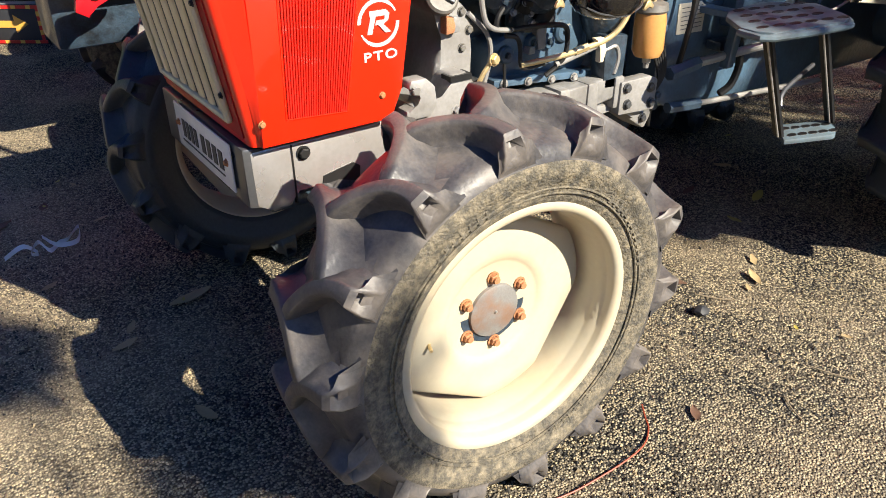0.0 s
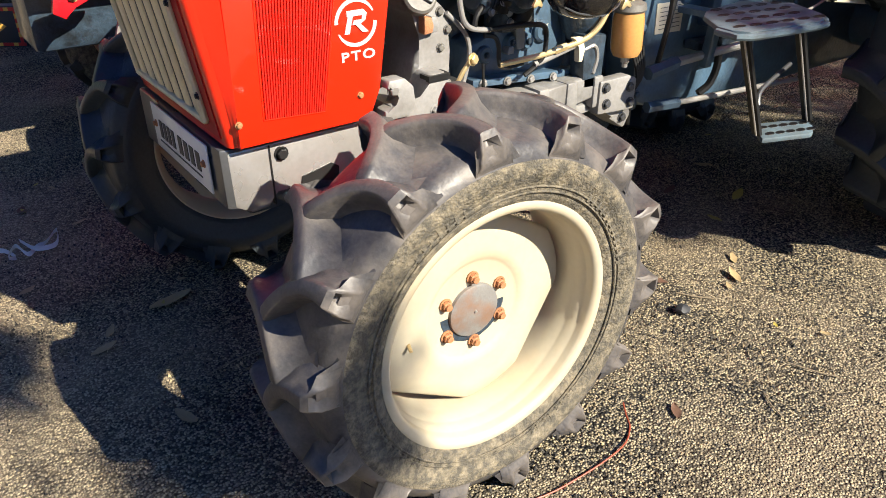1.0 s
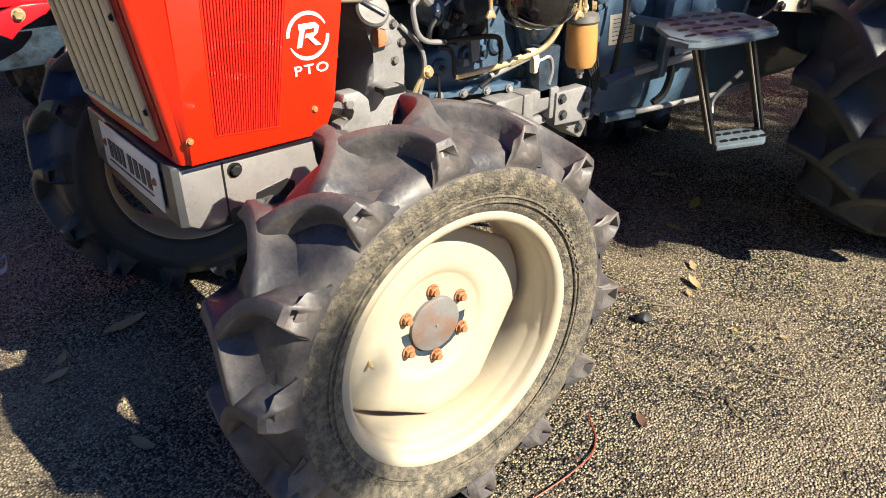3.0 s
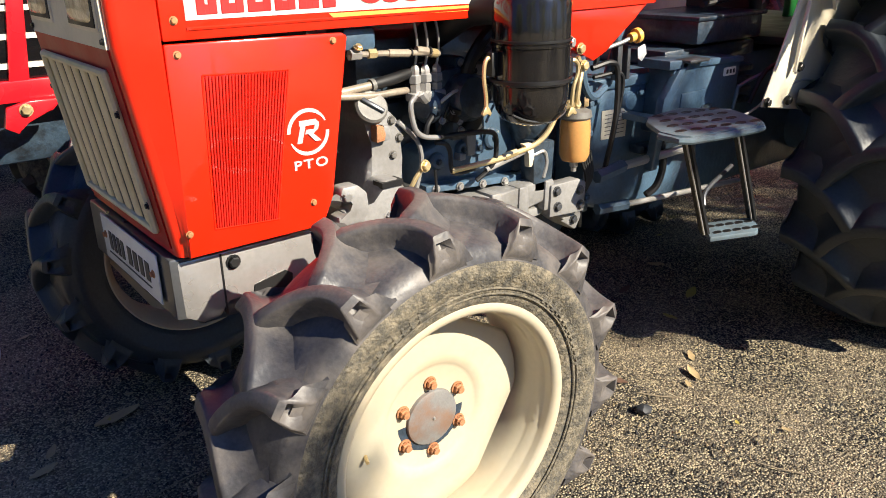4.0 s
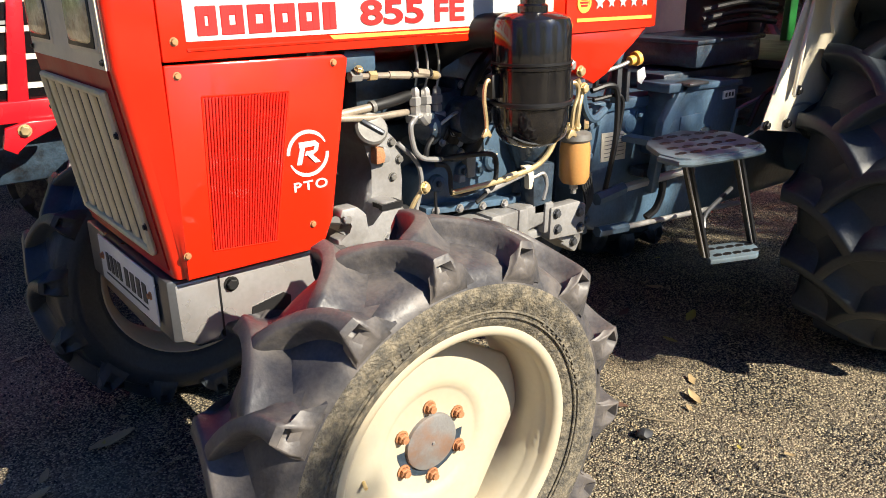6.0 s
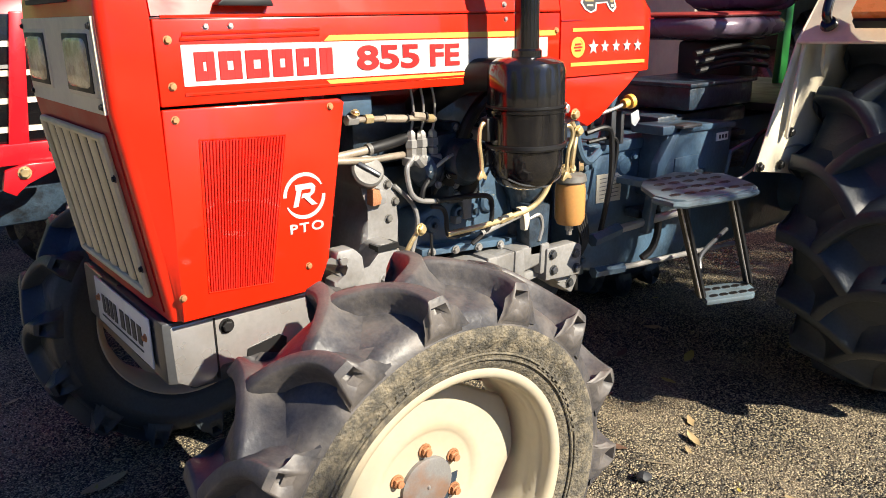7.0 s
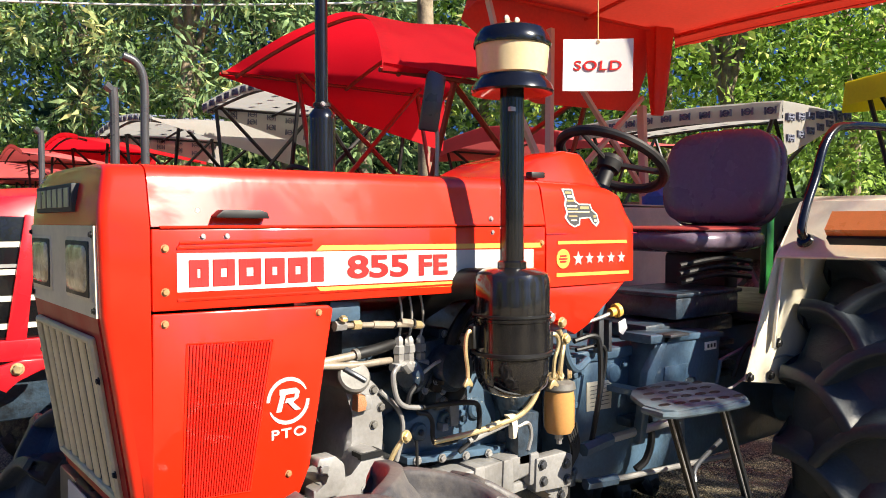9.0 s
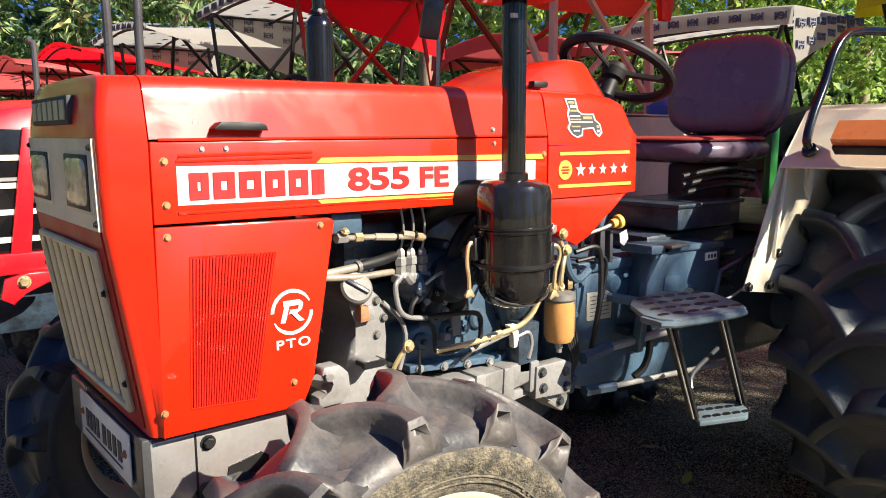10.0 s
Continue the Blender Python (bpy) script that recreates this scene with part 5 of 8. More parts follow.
    part("filler_neck", lathe([(0, 0.0), (0.020, 0.0), (0.020, 0.025), (0.026, 0.028), (0.026, 0.040), (0, 0.043)], 16, axis_pose((0.415, -0.270, 0.962), (0, -0.5, 1))), M_MATBLACK, tractor, "black filler cap")
    part("cover_rim", tube([(0.285, -0.280, 0.80), (0.305, -0.280, 0.87), (0.292, -0.280, 0.925), (0.238, -0.280, 0.98)], 0.006, 8, 3), M_SILVER, tractor)
    part("block_ledge", prism([(0.33, 0.775), (0.68, 0.745), (0.68, 0.765), (0.33, 0.795)], "y", -0.262, -0.20, 0.004), M_CASE, tractor, "blue-grey casting ledge")
    for k, x in enumerate((0.36, 0.44, 0.52, 0.60)):
        part("ledge_bolt", hex_bolt((x, -0.264, 0.783 - 0.0085 * k), (0, -1, 0), 0.009), M_STEEL, tractor)
    # dark cables running down behind the filter
    for k in range(5):
        part("cable", tube([(0.86 + 0.012 * k, -0.30, 0.80), (0.885 + 0.006 * k, -0.31, 0.72), (0.88 - 0.004 * k, -0.30, 0.64), (0.90, -0.28, 0.56)], 0.005, 6), M_MATBLACK, tractor)


make_engine()


def make_gearbox():
    bell = prism([(0.93, 0.60), (1.04, 0.575), (1.50, 0.53), (1.56, 0.60), (1.54, 0.955), (1.30, 0.965), (0.97, 0.965), (0.93, 0.90)], "y", -0.232, 0.232, 0.022)
    box = part("gearbox", bell, M_CASE, tractor, "blue-grey gearbox housing")
    part("housing_flange", cube(0.925, 0.955, -0.262, 0.262, 0.59, 0.985, 0.008), M_CASE, box)
    part("housing_lid", prism([(0.95, 0.955), (1.55, 0.950), (1.55, 0.985), (0.95, 0.990)], "y", -0.245, 0.245, 0.008), M_CASE, box)
    part("type_plate", prism([(1.03, 0.80), (1.145, 0.795), (1.150, 0.885), (1.03, 0.89)], "y", -0.2345, -0.230), M_PANEL, box, "pale type plate with dark rows")
    bm = bmesh.new()
    for k in range(6):
        cube(1.045, 1.135, -0.2362, -0.2340, 0.812 + 0.0125 * k, 0.8135 + 0.0125 * k, into=bm)
    part("plate_rows", bm, M_DARK_INK, box)
    for x, z in ((0.94, 0.64), (0.94, 0.74), (0.94, 0.84), (0.94, 0.93)):
        part("bolt", hex_bolt((x, -0.262, z), (0, -1, 0), 0.011), M_CASE, box)
    part("rear_axle_case", tube([(2.24, -0.56, 0.675), (2.24, -0.3, 0.675), (2.24, 0.3, 0.675), (2.24, 0.56, 0.675)], 0.10, 18, 2), M_CASE, tractor, "blue-grey rear axle tube")
    part("transmission", cube(1.50, 2.45, -0.22, 0.22, 0.52, 1.00, 0.03), M_CASE, tractor, "blue-grey transmission housing")
    hyd = part("hydraulic_box", cube(1.34, 1.86, -0.22, 0.20, 0.985, 1.04, 0.012), M_ENGINE, tractor, "blue-grey hydraulic cover")
    part("tool_box", prism([(1.22, 0.80), (1.58, 0.80), (1.60, 1.01), (1.24, 1.03)], "y", -0.335, -0.23, 0.012), M_CASE, tractor, "blue-grey battery side box")
    part("box_panel", prism([(1.275, 0.865), (1.40, 0.865), (1.405, 0.925), (1.28, 0.925)], "y", -0.340, -0.33, 0.004), M_CASE, tractor, "raised pressed panel")
    part("box_lid", prism([(1.20, 1.005), (1.60, 0.995), (1.60, 1.012), (1.20, 1.034)], "y", -0.345, -0.22, 0.005), M_CASE, tractor, "blue-grey box lid")
    part("box_hinge", prism([(1.375, 0.80), (1.455, 0.80), (1.455, 0.855), (1.44, 0.875), (1.39, 0.875), (1.375, 0.855)], "y", -0.343, -0.333, 0.004), M_ENGINE, tractor, "dark cover plate")
    for k in range(4):
        part("louvre", prism([(1.62, 0.83 + 0.038 * k), (1.80, 0.825 + 0.038 * k), (1.80, 0.845 + 0.038 * k), (1.62, 0.85 + 0.038 * k)], "y", -0.262, -0.21, 0.004), M_ENGINE, tractor, "dark louvre")
    part("box_handle", tube([(1.515, -0.365, 0.80), (1.535, -0.37, 0.90), (1.555, -0.37, 0.925), (1.72, -0.37, 0.955)], 0.0065, 8, 3), M_CASE, tractor, "bent blue-grey rod")
    part("box_sticker", cube(1.500, 1.565, -0.3385, -0.330, 0.955, 0.982), M_PAPER, tractor, "small white sticker")
    bm = bmesh.new()
    for k in range(3):
        cube(1.512 + 0.018 * k, 1.522 + 0.018 * k, -0.3395, -0.333, 0.962, 0.975, into=bm)
    part("sticker_print", bm, M_DARK_INK, tractor)
    part("battery", cube(1.45, 1.83, -0.26, 0.05, 1.05, 1.135, 0.014), M_ENGINE, tractor, "dark battery box under the seat")
    part("battery_lid", cube(1.44, 1.84, -0.268, 0.06, 1.128, 1.142, 0.005), M_ENGINE, tractor)
    part("seat_riser", cube(1.96, 2.06, -0.12, 0.17, 1.04, 1.26, 0.02), M_MATBLACK, tractor, "black seat suspension")
    for k, z in enumerate((1.17, 1.20, 1.23)):
        part("seat_linkage", tube([(1.56, -0.19, z), (1.80, -0.20, z + 0.02), (2.02, -0.19, z)], 0.010, 8), M_MATBLACK, tractor)
    # pedals, brake rods and pipes
    part("pedal_arm", prism([(1.145, 0.70), (1.175, 0.70), (1.215, 0.90), (1.300, 1.02), (1.275, 1.03), (1.185, 0.92)], "y", -0.345, -0.315, 0.005), M_CASE, tractor, "blue-grey pedal arm")
    part("pedal_pad", cube(1.26, 1.36, -0.375, -0.315, 1.022, 1.032, 0.004), M_DARKSTEEL, tractor, "blue-grey foot pedal")
    part("brake_rod", tube([(0.95, -0.31, 0.72), (1.02, -0.31, 0.728), (1.34, -0.33, 0.742)], 0.014, 10, 1), M_STEEL, tractor, "bright steel rod")
    part("rod_fork", tube([(0.93, -0.31, 0.716), (1.05, -0.31, 0.730)], 0.021, 6, 1), M_CASE, tractor)
    part("brake_rod", tube([(0.95, -0.31, 0.612), (1.10, -0.33, 0.606), (1.62, -0.36, 0.585)], 0.009, 10, 1), M_STEEL, tractor, "long grey rod")
    part("rod_fork", tube([(0.94, -0.31, 0.612), (1.06, -0.325, 0.608)], 0.018, 6, 1), M_CASE, tractor)
    part("hydraulic_pipe", tube([(0.90, -0.30, 1.04), (0.97, -0.31, 1.05), (1.00, -0.31, 1.02), (1.005, -0.31, 0.90), (0.985, -0.31, 0.80), (0.975, -0.30, 0.72)], 0.0085, 8), M_MATBLACK, tractor, "black pipe")
    part("hydraulic_pipe", tube([(0.92, -0.29, 1.01), (1.03, -0.30, 1.01), (1.03, -0.30, 0.92), (1.00, -0.30, 0.82), (0.99, -0.29, 0.70)], 0.0065, 8), M_MATBLACK, tractor, "black pipe")
    part("side_hose", tube([(0.83, -0.32, 1.08), (0.85, -0.32, 1.00), (0.90, -0.31, 0.96), (0.96, -0.30, 0.98)], 0.012, 8), M_CASE, tractor, "blue-grey hose")
    part("throttle_rod", tube([(0.965, -0.28, 1.085), (1.05, -0.285, 1.10), (1.10, -0.285, 1.115)], 0.006, 8), M_STEEL, tractor)
    part("throttle_knob", lathe([(0, 0), (0.014, 0), (0.014, 0.02), (0.022, 0.022), (0.022, 0.036), (0, 0.04)], 16, axis_pose((1.075, -0.287, 1.108), (1, -0.1, 0.2))), M_YELLOW, tractor, "yellow throttle knob")
    part("hand_lever", tube([(1.08, -0.20, 0.98), (1.10, -0.22, 1.10), (1.17, -0.22, 1.22)], 0.012, 8), M_CASE, tractor)
    part("lever_post", cube(1.04, 1.062, -0.275, -0.25, 0.985, 1.10, 0.003), M_DARKSTEEL, tractor, "dark lever quadrant")
    part("lever_post", cube(1.085, 1.10, -0.275, -0.25, 0.985, 1.085, 0.003), M_DARKSTEEL, tractor)
    part("paper_tag", prism([(1.118, 1.075), (1.150, 1.085), (1.160, 1.055), (1.140, 1.035), (1.122, 1.045)], "y", -0.285, -0.282), M_PAPER, tractor, "small white tag")
    for k in range(3):
        part("cover_bolt", hex_bolt((1.00 + 0.20 * k, -0.236, 0.930), (0, -1, 0), 0.011), M_CASE, tractor)
    part("cover_plate", lathe([(0, 0.008), (0.026, 0.008), (0.032, 0.0), (0.032, -0.01)], 20, axis_pose((1.155, -0.234, 0.905), (0, -1, 0))), M_CASE, tractor, "round blue-grey cover")
    part("gear_lever", tube([(1.20, -0.05, 0.98), (1.22, -0.06, 1.20), (1.35, -0.08, 1.34)], 0.010, 8), M_MATBLACK, tractor)
    part("lower_hose", tube([(1.25, -0.29, 0.80), (1.265, -0.30, 0.70), (1.24, -0.30, 0.63), (1.20, -0.29, 0.60)], 0.012, 8), M_MATBLACK, tractor)
    part("foot_frame", tube([(1.60, -0.38, 0.86), (1.66, -0.39, 0.96), (1.78, -0.40, 0.985), (2.02, -0.41, 0.99)], 0.008, 8, 3), M_MATBLACK, tractor)


make_gearbox()


# ---- step
def make_step():
    q = [(1.236, -0.364), (1.06, -0.385), (1.000, -0.425), (0.925, -0.530), (0.918, -0.580), (0.940, -0.622), (1.180, -0.660), (1.225, -0.645), (1.268, -0.610), (1.331, -0.480)]
    top = part("step_plate", prism(q, "z", 0.876, 0.892, 0.005), M_STEP, tractor, "grey punched steel step")
    bm = lathe([(0.0, 0.0032), (0.0125, 0.0032), (0.0145, 0.0042), (0.016, 0.002)], 14)
    first = None
    for i in range(6):
        for j in range(4):
            x, y = 1.085 + 0.052 * i - 0.040 * j, -0.40 - 0.012 * i - 0.056 * j
            if x > 1.30 - (abs(y) - 0.46) * 0.4:
                continue
            t = Matrix.Translation((x, y, 0.890)) @ Matrix.Diagonal((1.5, 0.75, 0.7, 1))
            if first is None:
                first = part("step_dimple", bm, M_MATBLACK, top, "dark punched slot")
                first.matrix_local = t
            else:
                share(first, t, top, "step_dimple")
    part("step_edge", tube([(0.925, -0.530, 0.878), (0.918, -0.580, 0.878), (0.940, -0.624, 0.878), (1.180, -0.662, 0.878), (1.225, -0.647, 0.878), (1.270, -0.610, 0.878), (1.331, -0.480, 0.878)], 0.010, 8, 2), M_STEP, top)
    for a, b in (((1.005, -0.555, 0.878), (1.163, -0.545, 0.545)), ((1.235, -0.565, 0.878), (1.392, -0.560, 0.545))):
        part("step_leg", beam(a, b, 0.030, 0.010), M_MATBLACK, tractor, "black step leg with worn edge")
        part("leg_edge", beam(Vector(a) + Vector((-0.013, -0.007, 0)), Vector(b) + Vector((-0.013, -0.007, 0)), 0.004, 0.004), M_STEEL, tractor)
    part("step_brace", tube([(1.135, -0.55, 0.640), (1.17, -0.53, 0.675), (1.34, -0.50, 0.715)], 0.007, 8, 3), M_DARKSTEEL, tractor)
    low = part("lower_tread", prism([(1.151, -0.573), (1.300, -0.630), (1.318, -0.628), (1.362, -0.600), (1.406, -0.543), (1.236, -0.476)], "z", 0.526, 0.542, 0.004), M_STEP, tractor, "worn grey lower step tread")
    for i in range(5):
        for j in range(2):
            share(first, Matrix.Translation((1.235 + 0.033 * i - 0.03 * j, -0.515 - 0.012 * i - 0.045 * j, 0.540)) @ Matrix.Diagonal((1.2, 0.7, 0.7, 1)), low, "step_dimple")
    part("step_arm", beam((1.15, -0.20, 0.862), (1.13, -0.58, 0.868), 0.05, 0.018), M_CASE, tractor)
    part("step_arm", prism([(1.16, 0.74), (1.42, 0.70), (1.44, 0.735), (1.30, 0.76), (1.16, 0.77)], "y", -0.30, -0.24, 0.008), M_ENGINE, tractor)
    part("wire_loop", tube([(1.32, -0.50, 0.872), (1.44, -0.48, 0.865), (1.56, -0.50, 0.92), (1.66, -0.52, 0.945), (1.75, -0.52, 0.93)], 0.004, 6), M_STEEL, tractor)


make_step()


# ---- fenders, grab bar, lamp
def make_fender(s):
    y_in, y_out = s * 0.515, s * 0.93
    lo, hi = sorted((y_in, y_in - s * 0.006))
    arch = [(1.80, 0.95), (1.95, 1.10), (2.2, 1.20), (2.75, 1.16)] if s < 0 else [(1.80, 0.90), (2.75, 0.95)]
    side = [(1.445, 0.885), (1.69, 0.845), *arch, (2.95, 1.0), (2.95, 1.30), (2.80, 1.45), (1.78, 1.452), (1.628, 1.278)]
    f = part("fender_side", prism(side, "y", lo, hi, 0.002, 1), M_FENDER, tractor, "cream inner fender sheet")
    top = part("fender_top", loft([[(x + k, y_out, z), (x, y_in, z), (x + n[0], y_in, z + n[1]), (x + n[0] + k, y_out, z + n[1])] for x, z, n, k in
                ((1.622, 1.272, (0.004, 0.0), 0.10), (1.632, 1.276, (0.004, -0.003), 0.10), (1.780, 1.452, (0.004, -0.005), 0.06), (1.84, 1.470, (0.002, -0.006), 0.04), (2.80, 1.460, (0.0, -0.006), 0), (2.95, 1.30, (-0.005, -0.003), 0))]),
               M_FENDER, tractor, "cream fender top plate", sharp=30)
    if s < 0:
        part("fender_lip", tube([(1.626, y_in + 0.002, 1.272), (1.726, y_out, 1.272)], 0.005, 8, 1), M_FENDER, f)
        part("fender_stay", tube([(1.65, -0.525, 1.265), (1.60, -0.535, 1.12), (1.58, -0.535, 0.98)], 0.007, 8), M_FENDER, f)
        part("fender_strap", prism([(1.715, 1.265), (1.755, 1.265), (1.755, 1.20), (1.735, 1.16), (1.715, 1.20)], "y", -0.56, -0.55), M_FENDER, f)
        for x, z in ((1.462, 0.898), (1.585, 0.890), (1.63, 0.99)):
            part("bolt", hex_bolt((x, y_in - 0.006, z), (0, -1, 0), 0.012), M_MATBLACK, f)
        d = Vector((0.148, 0, 0.176)).normalized()
        nrm = Vector((-d.z, 0, d.x))
        base = Vector((1.632, 0, 1.276))
        def on(u, y, h):
            return tuple(base + d * u + nrm * h + Vector((0, y, 0)))
        bar = part("grab_bar", tube([on(0.065, -0.585, 0.004), on(0.085, -0.578, 0.03), (1.700, -0.575, 1.44), (1.76, -0.573, 1.53), (1.81, -0.572, 1.63), (1.87, -0.575, 1.69), (1.95, -0.58, 1.712), (2.2, -0.59, 1.725), (2.6, -0.60, 1.72)], 0.015, 12), M_BLACK, tractor, "glossy black grab bar on the fender")
        part("bar_foot", lathe([(0, 0.012), (0.022, 0.010), (0.027, 0.0), (0.027, -0.004)], 16, axis_pose(on(0.062, -0.586, 0.003), nrm)), M_BLACK, bar)
        lens = [on(u, -0.665, h) for u, h in ((0.060, 0.006), (0.146, 0.006), (0.141, 0.052), (0.066, 0.052))]
        lamp = part("turn_lamp", loft([lens, [tuple(Vector(p) + Vector((0, -0.30, 0))) for p in lens]]), M_AMBER, tractor, "orange-brown indicator lamp")
        sh = [on(u, -0.668, h) for u, h in ((0.050, -0.002), (0.060, -0.002), (0.060, 0.030), (0.050, 0.030))]
        part("lamp_base", loft([sh, [tuple(Vector(p) + Vector((0, -0.29, 0))) for p in sh]]), M_MATBLACK, lamp)
        sh = [on(u, -0.668, h) for u, h in ((0.150, 0.0), (0.157, 0.0), (0.157, 0.020), (0.150, 0.020))]
        part("lamp_base", loft([sh, [tuple(Vector(p) + Vector((0, -0.29, 0))) for p in sh]]), M_MATBLACK, lamp)


make_fender(-1)
make_fender(1)
part("platform", cube(1.86, 2.9, -0.51, 0.51, 1.02, 1.05, 0.008), M_MATBLACK, tractor, "black driver platform")
part("green_post", prism([(2.60, 1.05), (2.67, 1.05), (2.68, 1.42), (2.62, 1.42)], "y", 0.08, 0.11, 0.004), M_GREEN, tractor, "green upright behind the seat")


# ---- seat and steering wheel
def make_seat():
    def cushion(cx, cy, cz, sx, sy, sz, p=4.0, nu=28, nv=14, m=None):
        bm = bmesh.new()
        rows = []
        def pw(v, e):
            return math.copysign(abs(v) ** e, v)
        for j in range(1, nv):
            ph = -math.pi / 2 + math.pi * j / nv
            rows.append([bm.verts.new((cx + sx * pw(math.cos(ph), 2 / p) * pw(math.cos(t), 2 / p), cy + sy * pw(math.cos(ph), 2 / p) * pw(math.sin(t), 2 / p), cz + sz * pw(math.sin(ph), 2 / 3.0)))
                         for t in (2 * math.pi * i / nu for i in range(nu))])
        for a, b in zip(rows, rows[1:]):
            for i in range(nu):
                bm.faces.new((a[i], a[(i + 1) % nu], b[(i + 1) % nu], b[i]))
        bm.faces.new(rows[0][::-1])
        bm.faces.new(rows[-1])
        if m is not None:
            bm.transform(m)
        return bm
    seat = part("seat_cushion", cushion(1.86, 0, 1.315, 0.26, 0.255, 0.048), M_VINYL, tractor, "dark maroon vinyl seat cushion", sharp=60)
    part("cushion_top", cushion(1.86, 0, 1.357, 0.245, 0.242, 0.012), M_VINYL_RED, seat, "worn red-brown seat top", sharp=60)
    m = pose(2.10, 0, 1.565, 0, 10, 0)
    back = part("seat_back", cushion(0, 0, 0, 0.055, 0.255, 0.195, 4.5, m=m), M_VINYL, tractor, "dark maroon vinyl backrest", sharp=60)
    part("back_shell", cushion(0.045, 0, -0.005, 0.030, 0.262, 0.200, 4.5, m=m), M_VINYL, back, "backrest edge piping", sharp=60)
    part("seat_bracket", prism([(1.95, 1.26), (2.16, 1.26), (2.20, 1.45), (2.16, 1.45), (2.10, 1.30), (1.95, 1.29)], "y", -0.10, 0.10, 0.005), M_MATBLACK, tractor)


make_seat()


def make_steering():
    ax = Vector((0.50, 0, 0.86)).normalized()
    m = axis_pose((1.42, 0.0, 1.605), ax, (0, 1, 0))
    bm = lathe([(0.193 + 0.0185 * math.cos(a), 0.0185 * math.sin(a)) for a in (2 * math.pi * k / 10 for k in range(10))], 48, m, closed=True)
    w = part("steering_wheel", bm, M_MATBLACK, tractor, "black steering wheel")
    part("wheel_boss", lathe([(0, 0.012), (0.040, 0.010), (0.048, -0.01), (0.040, -0.04), (0, -0.05)], 24, m), M_MATBLACK, w)
    for a in (90, 210, 330):
        c = Vector((math.cos(radians(a)), math.sin(radians(a)), 0))
        part("spoke", tube([m @ (c * 0.03 + Vector((0, 0, -0.012))), m @ (c * 0.19)], 0.014, 8, 1, flat=0.6), M_MATBLACK, w)
    part("steering_column", tube([m @ Vector((0, 0, -0.03)), m @ Vector((0, 0, -0.40))], 0.028, 14, 1), M_MATBLACK, tractor, "black steering column")
    part("column_shroud", tube([m @ Vector((0, 0, -0.12)), m @ Vector((0, 0, -0.45))], 0.05, 14, 1, r2=0.09), M_MATBLACK, tractor)


make_steering()


